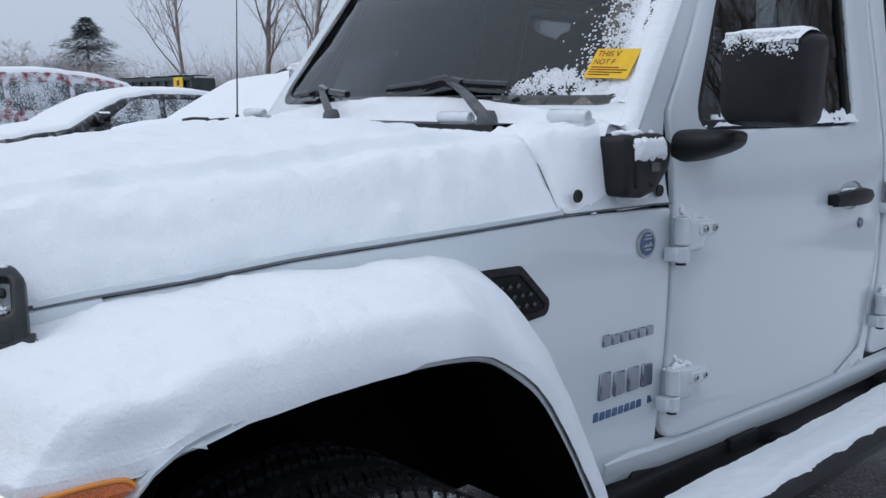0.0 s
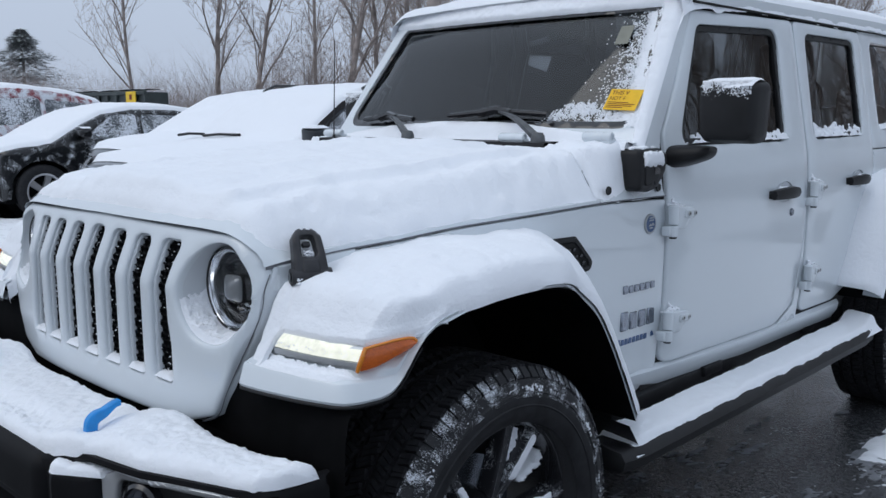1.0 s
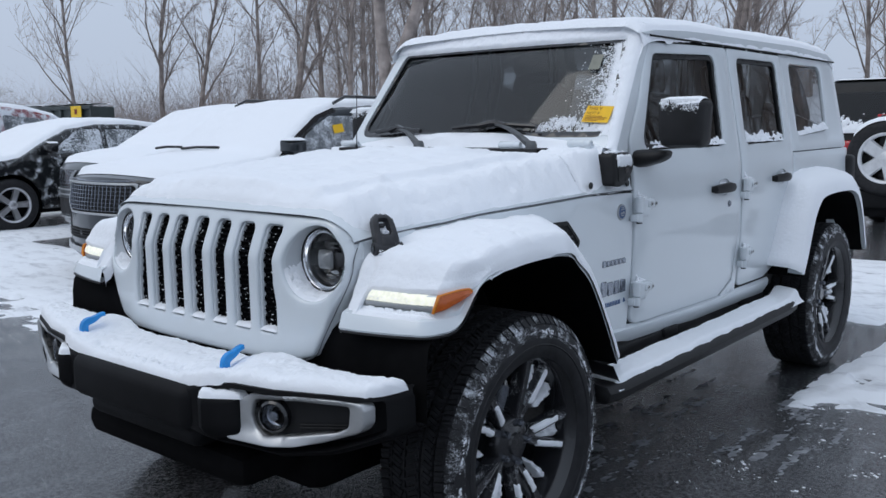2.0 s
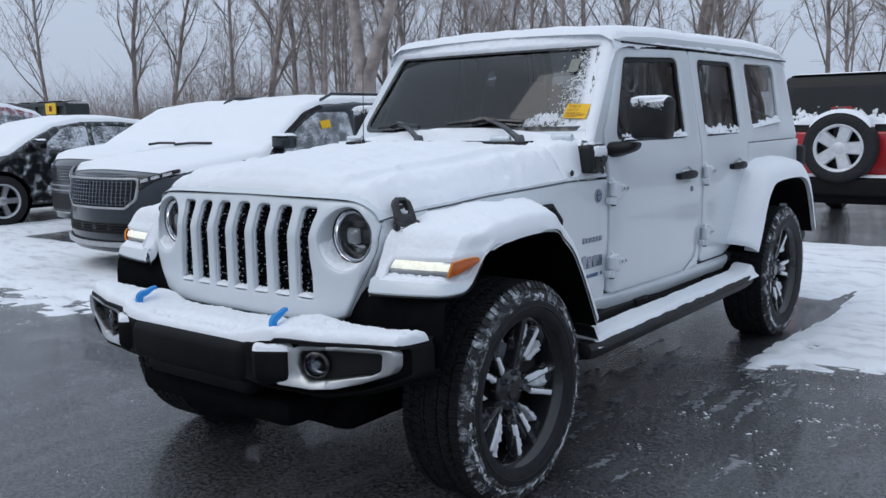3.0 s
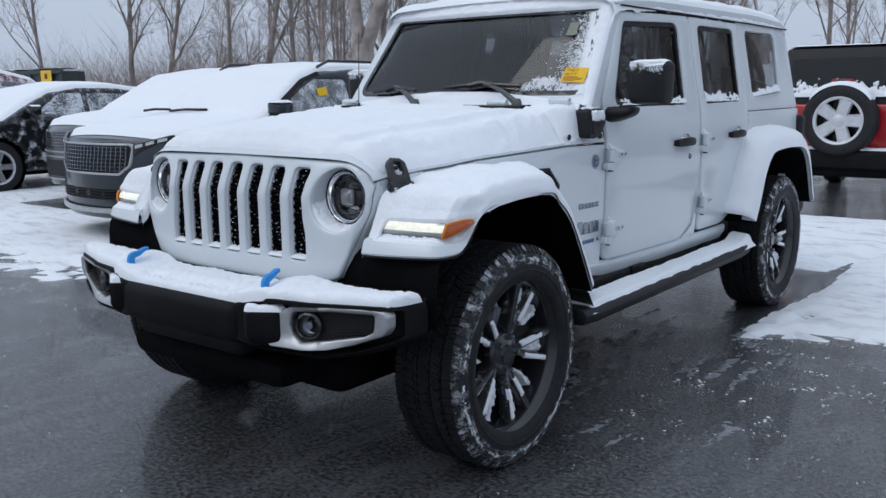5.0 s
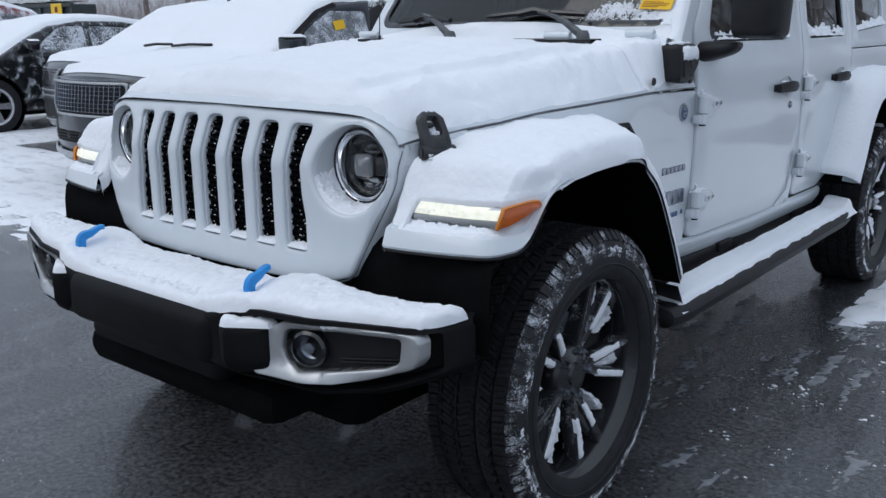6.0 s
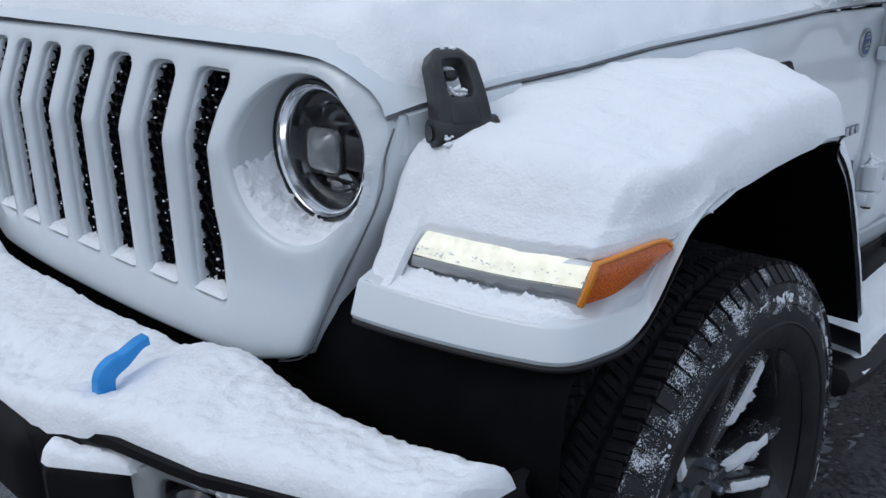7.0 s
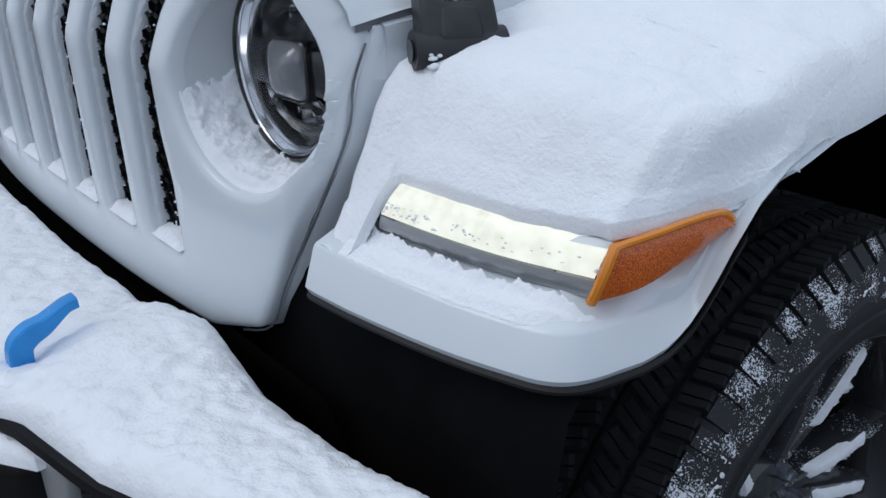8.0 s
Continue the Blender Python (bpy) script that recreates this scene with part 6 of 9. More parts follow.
def make_wheel(parent, s, y):
    """A 20 inch wheel with its tyre; its face looks along s * x."""
    wm = pose(s * 0.778, y, 0.40, 0, 90 * s, 0)
    bm = bmesh.new()
    prof = [(0.272, 0.126), (0.281, 0.132), (0.30, 0.139), (0.335, 0.141), (0.365, 0.136), (0.385, 0.126), (0.394, 0.112)]
    for a, b in ((0.078, 0.070), (0.030, 0.022), (-0.022, -0.030), (-0.070, -0.078)):
        prof += [(0.397, a), (0.388, a - 0.001), (0.388, b + 0.001), (0.397, b)]
    prof += [(0.394, -0.112), (0.385, -0.126), (0.365, -0.136), (0.335, -0.141), (0.30, -0.139), (0.262, -0.128)]
    lathe(bm, prof, wm, 72)
    for r in (0.315, 0.345):
        lathe(bm, [(r - 0.004, 0.139), (r, 0.1425), (r + 0.004, 0.139)], wm, 72)
    tyre = bm
    bm = bmesh.new()
    nb = 84

    def lug(m, t0, t1, w, h=0.005):
        q = [m @ Vector((r, t, c)) for r, k in ((-0.007, 1.0), (h, 0.9)) for t, c in ((t0 * k, -w * k), (t1 * k, -w * k), (t1 * k, w * k), (t0 * k, w * k))]
        q = [bm.verts.new(p) for p in q]
        for f in ((4, 5, 6, 7), (0, 1, 5, 4), (1, 2, 6, 5), (2, 3, 7, 6), (3, 0, 4, 7)):
            bm.faces.new([q[i] for i in f])
    for k in range(nb):
        a = 2 * math.pi * k / nb
        for c, w, off, sk in ((0.099, 0.0165, 0.0, 10), (0.054, 0.018, 0.5, -24), (0.0, 0.022, 0.2, 26), (-0.054, 0.018, 0.7, -24), (-0.099, 0.0165, 0.3, 10)):
            m = wm @ pose(0, 0, 0, 0, 0, math.degrees(a + off * 2 * math.pi / nb)) @ pose(0.3995, 0, c, sk, 0, 0)
            lug(m, -0.0125, -0.0012, w)
            lug(m, 0.0012, 0.0125 if (k * 7) % 3 else 0.0095, w)
        m = wm @ pose(0, 0, 0, 0, 0, math.degrees(a)) @ pose(0.388, 0, 0.1245, 0, -48, 0)
        lug(m, -0.0125 if k % 2 else -0.0105, 0.0125, 0.015, 0.0022)
    parent = part("wheel", tyre, RUBBER, parent, "black all-terrain tyre caked with snow")
    tread = tagged(part("tread", bm, TREAD, parent, smooth=False), kind="stuff")
    tread.data.materials.append(SNOWY_RUBBER)
    inv = wm.inverted()
    for p in tread.data.polygons:
        p.material_index = 1 if (inv @ p.center).z > 0.126 else 0
    parent.data.materials.append(SNOWY_RUBBER)
    for p in parent.data.polygons:
        c = inv @ p.center
        p.material_index = 1 if c.z > 0.115 and c.xy.length > 0.340 else 0
    bm = bmesh.new()
    lathe(bm, [(0.273, 0.127), (0.277, 0.124), (0.272, 0.115), (0.263, 0.108), (0.256, 0.085), (0.250, 0.02), (0.246, -0.06), (0.25, -0.12)], wm, 64)
    part("rim", bm, RIM_BLACK, parent, "gloss black alloy rim with snow in it")
    rim = parent
    bm = bmesh.new()
    lathe(bm, [(0.0, 0.078), (0.032, 0.078), (0.036, 0.070), (0.075, 0.062), (0.088, 0.045), (0.088, 0.0), (0.0, 0.0)], wm, 40)
    part("hub", bm, RIM_BLACK, rim)
    for k in range(10):
        bm = bmesh.new()
        m = wm @ Matrix.Rotation(spoke_angle(k), 4, "Z")
        lean = -0.012 if k % 2 else 0.012
        rows = []
        for t in steps(0, 1, 0.125):
            r = 0.050 + 0.210 * t
            h = 0.060 + 0.036 * t * t + 0.012 * math.sin(math.pi * t)
            w = 0.0115 + 0.006 * t
            dep = 0.055 - 0.010 * t
            o = lean * (1 - t)
            rows.append([m @ Vector((r, q + o, z)) for q, z in ((-w * 0.7, h - dep), (-w, h - 0.008), (-w + 0.004, h), (0, h - 0.003), (w - 0.004, h), (w, h - 0.008), (w * 0.7, h - dep))])
        loft(bm, rows, closed=True, cap=True)
        part("spoke", bm, SPOKE, rim)
    for k in range(5):
        bm = bmesh.new()
        m = wm @ Matrix.Rotation(math.radians(72 * k + 14), 4, "Z") @ Matrix.Translation((0.0635, 0, 0))
        lathe(bm, [(0.0, 0.086), (0.008, 0.085), (0.011, 0.078), (0.011, 0.055)], m, 6)
        part("lug_nut", bm, DARK_CHROME, rim)
    # brake disc
    bm = bmesh.new()
    lathe(bm, [(0.0, -0.01), (0.165, -0.01), (0.165, -0.035), (0.0, -0.035)], wm, 40)
    part("brake_disc", bm, DARK_CHROME, rim)
    return wm


def clump(bm, p, r, flat=1.0, m3=None):
    g = bmesh.ops.create_icosphere(bm, subdivisions=1, radius=1)
    mm = Matrix.Translation(p) @ (m3.to_4x4() if m3 else Matrix()) @ Matrix.Diagonal((r * random.uniform(0.7, 1.3), r * random.uniform(0.7, 1.3), r * flat, 1))
    bmesh.ops.transform(bm, matrix=mm, verts=g["verts"])


WHEELS = []
for s in (1, -1):
    for y in (0.0, BASE):
        WHEELS.append((s, y, make_wheel(jeep, s, y)))


# ---------------------------------------------------------------- snow lying on the white car
def snow_thing(name, bm, label):
    return tagged(link_mesh(name, bm, SNOW, angle=80), label, "snow", kind="stuff")


rnd_flake = random.Random(77)


def hood_skin(x, y):
    d = y - hood_front(x)
    z = max(lerp_table(HOOD_LINE, y) + 0.004, hood_top(x, y))
    if d < 0.09:
        z = z + (hood_edge(x) - z) * (1 - min(1, max(0, d) / 0.09)) ** 2.2
    return z


def hood_depth(x, y):
    d = y - hood_front(x)
    u = abs(x) / side_x(y, 1.1)
    n = fbm(x * 6, y * 6, 11)
    crest = 0.735 + 0.045 * fbm(y * 2.2, 3, 7) - 0.05 * math.exp(-((y + 0.12) / 0.05) ** 2)
    bank = smoothstep(crest + 0.012, crest - 0.020, u)
    scallop = fbm(x * 22, y * 15 + x * 20, 4) + 0.5 * fbm(x * 60, y * 46, 5)
    body = 0.021 + 0.005 * n + 0.005 * fbm(x * 13, y * 3.2, 21) + 0.017 * bank + 0.008 * math.exp(-((u - crest + 0.03) / 0.03) ** 2) + 0.0075 * scallop * (1 - bank) * smoothstep(0.74, 0.82, u) + 0.0008 * scallop * bank
    groove = smoothstep(0.003, 0.012, abs(y - 0.640)) if u > 0.80 else 1.0
    return body * smoothstep(0.016, 0.085, d) * smoothstep(0.982, 0.955, u + 0.005 * n) * smoothstep(0.692, 0.66, y) * (1 - 0.55 * smoothstep(0.48, 0.64, y) * smoothstep(0.62, 0.50, abs(x))) * groove - 0.0004


bm = bmesh.new()
snow_cap(bm, steps(-0.71, 0.715, 0.0105), steps(-0.52, 0.70, 0.0105), lambda x, y: hood_skin(x, y) if y < 0.64 else cowl_z(x, y), hood_depth, 0.005, 11, 1)
snow_thing("hood_snow", bm, "soft layer of fresh snow over the hood")


for s in (1, -1):
    bm = bmesh.new()

    def front_depth(x, d):
        yf = lerp_table([(a, b) for a, b, c in LAMP_TOP], abs(x))
        p = Vector((x, yf + (0.06 - yf) * d, 0))
        n = fbm(x * 9, p.y * 9, 4 + s)
        dist = p.y - yf
        back = smoothstep(0.0, 0.05, x - (side_x(p.y, 0.95) - 0.045 if p.y > -0.36 else 0.632) + 0.01 * n)
        wall = smoothstep(-0.012, 0.060, dist) * (0.034 + 0.005 * n) * (0.35 + 0.65 * back)
        return (wall + 0.0012) * smoothstep(0.9375, 0.905, x + 0.003 * n) + 0.004 * smoothstep(0.9375, 0.930, x) - 0.0005
    us = steps(0.622, 0.9385, 0.0075)
    rows = []

    def grain(b):
        return 0.0032 * (fbm(b.x * 12, b.y * 12, b.z * 12 + 6 + s) + 0.5 * fbm(b.x * 51.6, b.y * 51.6, b.z * 51.6 + 6 + s))

    def over_lip(p):
        if abs(p.x) > 0.915 and p.y > -0.20:
            p.z = max(p.z, lerp_table(LIP, p.y) - 0.001)
        p.x *= 1 - 0.006 * smoothstep(-0.14, -0.225, p.y) * smoothstep(0.905, 0.930, abs(p.x))
        p.z += 0.004 * smoothstep(-0.14, -0.225, p.y) * smoothstep(0.915, 0.935, abs(p.x))
        return p

    def rounding(T):
        T = 0.018 * math.sqrt(max(0.0, 1 - (1 - T / 0.018) ** 2)) if 0 < T < 0.018 else T
        return T if T > 0 else -0.006
    for y in steps(-0.235, 0.058, 0.0075):
        row = []
        for x in us:
            yf = lerp_table([(a, b) for a, b, c in LAMP_TOP], x)
            d = max(0.0, (y - yf) / (0.06 - yf))
            b = Vector((s * x, y, flare_skin(x, y)))
            T = rounding(front_depth(x, d))
            T += grain(b) * smoothstep(0.0, 0.010, T)
            nr = Vector((s * 0.5 * smoothstep(0.89, 0.935, x), 0, 1)).normalized()
            row.append(over_lip(b + nr * T))
        rows.append(row)
    # on along the arch and down its rear leg
    full = smooth_path([(0, y, z) for y, z in ARCH], 8)
    sec = ((0.66, 0.064), (0.80, 0.056), (0.86, 0.046), (0.90, 0.034), (0.924, 0.018), (0.934, 0.005), (0.94, 0.003))
    for i, p in enumerate(full):
        if p.y < 0.07:
            continue
        d = (full[min(i + 1, len(full) - 1)] - full[max(i - 1, 0)]).normalized()
        nrm = Vector((0, -d.z, d.y))
        t = i / (len(full) - 1)
        row = []
        for x in us:
            o = lerp_table(sec, x) + leg(t) * lerp_table(LEG_RISE, x)
            n = fbm(x * 9, (p.y + max(0, 0.965 - p.z)) * 9, 4 + s)
            b = Vector((s * draw_in(x, t), p.y + nrm.y * o, p.z + nrm.z * o))
            T = (0.034 + 0.005 * n) * (1 - 0.70 * smoothstep(0.44, 0.62, t)) * (0.35 + 0.65 * smoothstep(0, 0.05, x - side_x(p.y, 0.95) + 0.035)) * smoothstep(0.9375, 0.905, x + 0.003 * n) + 0.004 * smoothstep(0.9375, 0.930, x) + 0.0007
            T = rounding(T * smoothstep(1.0, 0.985, t))
            T += grain(b) * smoothstep(0.0, 0.010, T)
            if x < side_x(p.y, 0.95) - 0.03:
                T = -0.012
            nr = Vector((s * 0.5 * smoothstep(0.89, 0.935, x), nrm.y, nrm.z)).normalized()
            row.append(b + nr * T)
        rows.append(row)
    loft(bm, rows)

    # powder on the ledge under the lamp
    def ledge_y(x):
        return lerp_table([(a, b) for a, b in NOSE[:8]], abs(x))

    def lamp_y(x):
        return lerp_table(((0.60, -0.448), (0.66, -0.459), (0.73, -0.457), (0.80, -0.448), (0.882, -0.424), (0.915, -0.385)), abs(x))

    def beside(x):
        """One beside the lamp, nought behind it."""
        return smoothstep(0.684, 0.666, x)

    def bank_start(x):
        yf = lerp_table([(a, b) for a, b, c in LAMP_TOP], x)
        return yf + (ledge_y(x) + 0.014 - yf) * beside(x)

    def bank_at(x, y):
        yf = lerp_table([(a, b) for a, b, c in LAMP_TOP], x)
        by = max(y, yf)
        T = rounding(front_depth(x, min(1.0, (by - yf) / (0.06 - yf))))
        base = Vector((s * x, by, flare_skin(x, by)))
        nr = Vector((s * 0.5 * smoothstep(0.89, 0.935, x), 0, 1)).normalized()
        high = base + nr * (T + grain(base) * smoothstep(0.0, 0.010, T))
        k = beside(x) * smoothstep(-0.30, -0.38, y)
        t = smoothstep(0.010, 0.130, y - ledge_y(x) + 0.006 * fbm(x * 25, y * 25, 9))
        slope = 0.867 + (flare_skin(x, -0.35) + 0.024 - 0.867) * t + 0.003 * fbm(x * 40, y * 40, 2)
        e = min(1.0, max(0.0, (x - 0.610 - 0.003 * fbm(y * 30, 5, 2)) / 0.024))
        return over_lip(Vector((high.x, y, high.z + (slope - high.z) * k - 0.05 * (1 - math.sqrt(1 - (1 - e) ** 2)))))
    rows = []
    for j, w in enumerate([0.0] + [(k / 56) ** 1.2 for k in range(57)]):
        row = []
        for x in steps(0.608, 0.9385, 0.0036):
            y0 = bank_start(x)
            y = y0 + (-0.228 - y0) * w
            row.append(bank_at(x, y) + Vector((0, 0.004, -0.014)) * (j == 0))
        rows.append(row)
    loft(bm, rows)
    for k in range(90):
        x = rnd_flake.uniform(0.68, 0.885)
        f = 0.44 + 0.22 * rnd_flake.random() ** 2
        yl = lerp_table(((0.676, -0.457), (0.74, -0.450), (0.81, -0.436), (0.880, -0.412)), x) + 0.013 * f
        clump(bm, (s * x, yl - 0.0105, 0.889 + 0.040 * f), rnd_flake.uniform(0.0008, 0.0022), 0.6)
    # powder on the ledge, feathering up against the lamp
    rows = []
    for k in range(25):
        w = k / 24
        row = []
        for x in steps(0.655, 0.898, 0.0030):
            y0, y1 = ledge_y(x) + 0.013, lamp_y(x) - 0.004
            y0 += (y1 - 0.004 - y0) * smoothstep(0.845, 0.898, x) ** 1.5
            y = y0 + (y1 - y0) * w
            z = 0.8675 + 0.30 * (y - y0) + (0.0055 + 0.002 * fbm(x * 18, y * 18, 3)) * smoothstep(0.0, 0.45, w) * smoothstep(0.898, 0.866, x) + (0.005 + 0.005 * fbm(x * 80, 4, 6) + 0.004 * fbm(x * 260, 4, 6, 2)) * smoothstep(0.65, 1.0, w) * smoothstep(0.898, 0.866, x)
            z += 0.0010 * fbm(x * 170, y * 170, 8, 2) * smoothstep(0.0, 0.2, w)
            row.append(Vector((s * x, y, z - 0.006 * smoothstep(0.04, 0.0, w) - 0.004 * smoothstep(0.885, 0.898, x))))
        rows.append(row)
    loft(bm, rows)
    snow_thing("flare_snow", bm, "thick fresh snow on the fender flare")

    # rear flare
    bm = bmesh.new()
    pts = smooth_path([(0, y, z) for y, z in REAR_ARCH], 5)
    rows = []
    for i, p in enumerate(pts):
        d = (pts[min(i + 1, len(pts) - 1)] - pts[max(i - 1, 0)]).normalized()
        nrm = Vector((0, -d.z, d.y))
        if nrm.dot(p - Vector((0, 0, 0.4))) < 0:
            nrm = -nrm
        t = i / (len(pts) - 1)
        row = []
        for x in steps(0.745, 0.9385, 0.012):
            o = lerp_table(((0.74, 0.10 - 0.03 * abs(t - 0.45)), (0.83, 0.092 - 0.03 * abs(t - 0.45)), (0.885, 0.07), (0.915, 0.045), (0.93, 0.02), (0.934, 0.004), (0.94, -0.01)), x)
            T = (0.006 + 0.020 * smoothstep(0.1, 0.36, t) * smoothstep(0.9, 0.62, t)) * smoothstep(0.9375, 0.90, x) * (1 + 0.25 * fbm(x * 9, p.y * 9, 3)) + 0.003 * smoothstep(0.9375, 0.93, x)
            T *= smoothstep(0, 0.03, t) * smoothstep(1, 0.97, t)
            if T < 0.018:
                T = 0.018 * math.sqrt(max(0.0, 1 - (1 - T / 0.018) ** 2))
            row.append(Vector((s * (x + 0.4 * smoothstep(0.89, 0.935, x) * T), BASE + p.y + nrm.y * (o + T), p.z + nrm.z * (o + T))))
        rows.append(row)
    loft(bm, rows)
    snow_thing("flare_snow", bm, "fresh snow on the fender flare")

    # side step
    bm = bmesh.new()
    rows = []
    for y in steps(0.52, 2.475, 0.012):
        row = []
        for x in steps(0.788, 0.926, 0.0046):
            ends = smoothstep(0.0, 0.06, y - 0.52) * smoothstep(0.0, 0.03, 2.475 - y)
            t = 0.017 + 0.006 * fbm(x * 8, y * 4, 9) + 0.02 * smoothstep(0.66, 0.5, y) * smoothstep(0.90, 0.80, x) + 0.03 * smoothstep(2.33, 2.42, y)
            e = min(1.0, max(0.0, (0.914 - 0.010 * (0.5 + fbm(3.0, y * 11, 2)) - x) / 0.020))
            t *= math.sqrt(1 - (1 - e) ** 2) * ends
            t += 0.0025 * fbm(x * 30, y * 30, 5) * e * ends
            row.append(Vector((s * x, y + 0.10 * (0.93 - x), 0.472 - 0.022 * smoothstep(0.893, 0.930, x) + t)))
        rows.append(row)
    loft(bm, rows)
    snow_thing("step_snow", bm, "snow along the side step")

    # mirror cap
    mx, my = (0.918, 1.012) if s > 0 else (0.85, 1.14)
    bm = bmesh.new()
    snow_cap(bm, [s * (mx + v) for v in steps(-0.084, 0.084, 0.005)], [my + v for v in steps(-0.077, 0.038, 0.006)], lambda x, y: 1.366 + 0.0935 - 0.02 * ((y - my + 0.007) / 0.06) ** 2,
             lambda x, y: 0.005 * smoothstep(0.080, 0.055, abs(abs(x) - mx)) * smoothstep(-0.067, -0.047, y - my + 0.008 * fbm(x * 50, y * 50)) * smoothstep(0.038, 0.023, y - my) - 0.0003, 0.0015, 60, 5, 0.003, 0.003)
    snow_on(bm, steps(-0.08, 0.08, 0.002), steps(0.035, 0.094, 0.002), lambda u, v: Vector((s * (mx + u), my - 0.0665 + 0.09 * u + 0.16 * max(0, v - 0.066) + 0.35 * max(0, abs(u) - 0.062), 1.366 + v)), lambda u, v: Vector((0, -1, 0)),
            lambda u, v: 0.0025 * (0.6 * fbm(u * 45, v * 45, 7) + 1.0 * fbm(u * 260, v * 260, 3, 2) + (v - 0.068) * 22) * smoothstep(0.072, 0.055, abs(u)) * smoothstep(0.088, 0.080, v), 0.0004, 60, 1, 0.002, 0.002)
    snow_thing("mirror_snow", bm, "thin cap of snow on the door mirror")

# roof and windshield header
bm = bmesh.new()
snow_cap(bm, steps(-0.680, 0.680, 0.017), steps(1.13, 3.65, 0.03), lambda x, y: roof_z(min(0.675, abs(x)), y) - 0.05 * smoothstep(0.674, 0.680, abs(x)), lambda x, y: (0.024 + 0.004 * fbm(x * 5, y * 5)) * smoothstep(0.684, 0.655, abs(x) + 0.003 * fbm(x * 9, y * 9)) * smoothstep(1.13, 1.17, y) * smoothstep(3.65, 3.58, y) - 0.0006, 0.005, 8, 4)
snow_thing("roof_snow", bm, "even layer of snow on the roof")

# cowl ends and the base of the glass
bm = bmesh.new()
for x0, x1 in ((0.47, 0.735), (-0.735, -0.61)):
    snow_cap(bm, steps(x0, x1, 0.008), steps(0.645, 0.95, 0.008), cowl_z, lambda x, y: (0.024 + 0.016 * fbm(x * 12, y * 12, 8)) * smoothstep(0.0, 0.03, x - x0 if x > 0 else x1 - x) * smoothstep(0.996, 0.93, abs(x) / side_x(y, 1.1) + 0.01 * fbm(x * 20, y * 20)) * smoothstep(0.645, 0.665, y) * smoothstep(0.95, 0.93, y) - 0.0005, 0.005, 18, 2)
snow_cap(bm, steps(-0.66, 0.70, 0.012), steps(0.768, 0.85, 0.006), lambda x, y: 1.262 + max(0, y - 0.79 - 0.05 * (x / 0.7) ** 2) * 1.3, lambda x, y: (0.012 + 0.006 * fbm(x * 14, y * 14, 5)) * smoothstep(0.768, 0.785, y) * smoothstep(0.85, 0.82, y) - 0.0005, 0.004, 20, 4)
snow_thing("cowl_snow", bm, "snow heaped on the cowl")

NW = Vector((0, -0.81, 0.58))
bm = bmesh.new()


def ws_depth(x, z):
    n = 0.6 * fbm(x * 50, z * 50, 3) + 1.15 * fbm(x * 330, z * 330, 5, 2)
    edge = 0.652 - 0.165 * (z - 1.30)
    w = 0.120 - 0.16 * max(0, z - 1.42) + 0.10 * smoothstep(1.40, 1.33, z)
    band = (x - (edge - w)) / 0.10
    blob = 0.75 - ((x - 0.44) / 0.13) ** 2 - ((z - 1.350 - 0.025 * math.cos((x - 0.46) * 14)) / 0.034) ** 2
    m = max(min(band, 1.3), blob * 1.5)
    sol = smoothstep(edge - 0.045, edge + 0.01, x) * (0.55 + 0.8 * smoothstep(1.45, 1.33, z))
    return 0.0030 * (m * 0.50 + n * 0.70 - 0.44) + 0.008 * sol


snow_on(bm, steps(0.24, 0.675, 0.0019), steps(1.316, 1.715, 0.0019), lambda x, z: ws(x, z) + Vector((0, 0.012, 0)), lambda x, z: NW, ws_depth, 0.002, 40, 1, 0.005, 0.002)
snow_thing("windshield_snow", bm, "crust of snow on the edge of the windshield")
# the frame itself, powdered
bm = bmesh.new()


def frame_depth(x, z):
    edge = 0.668 - 0.178 * (z - 1.318)
    n = fbm(x * 22, z * 22, 9)
    side = (x - edge) / 0.03 if x > 0 else -1
    top = (z - 1.708) / 0.02
    return (0.011 + 0.005 * n) * smoothstep(-0.1, 0.5, max(side, top)) * smoothstep(0, 0.03, 0.716 - 0.12 * (z - 1.262) - abs(x)) - 0.0004


def frame_x(u, z):
    return u * (0.717 - 0.12 * (z - 1.262))


snow_on(bm, steps(-1, 1, 0.0085), steps(1.262, 1.766, 0.0075), lambda u, z: ws(frame_x(u, z), z), lambda u, z: NW, lambda u, z: frame_depth(frame_x(u, z), z), 0.004, 24, 3, 0.012)
snow_thing("frame_snow", bm, "powder snow on the windshield frame")

# bumper
bm = bmesh.new()


def bumper_top(x, y):
    return lerp_table(((0.0, 0.674), (0.30, 0.674), (0.38, 0.692), (0.50, 0.697), (0.885, 0.702)), abs(x)) - 0.012 * smoothstep(0.006, -0.02, y - bump_crest(x))


def bumper_back(x):
    return lerp_table(((0.0, -0.545), (0.3, -0.538), (0.44, -0.518), (0.6, -0.548), (0.72, -0.542), (0.83, -0.524), (0.895, -0.500)), abs(x))


def bumper_at(x, w):
    a, b = bump_crest(x) - 0.006 + 0.014 * smoothstep(0.40, 0.46, abs(x)), bumper_back(x)
    return Vector((x, a + (b - a) * w, bumper_top(x, a + (b - a) * w)))


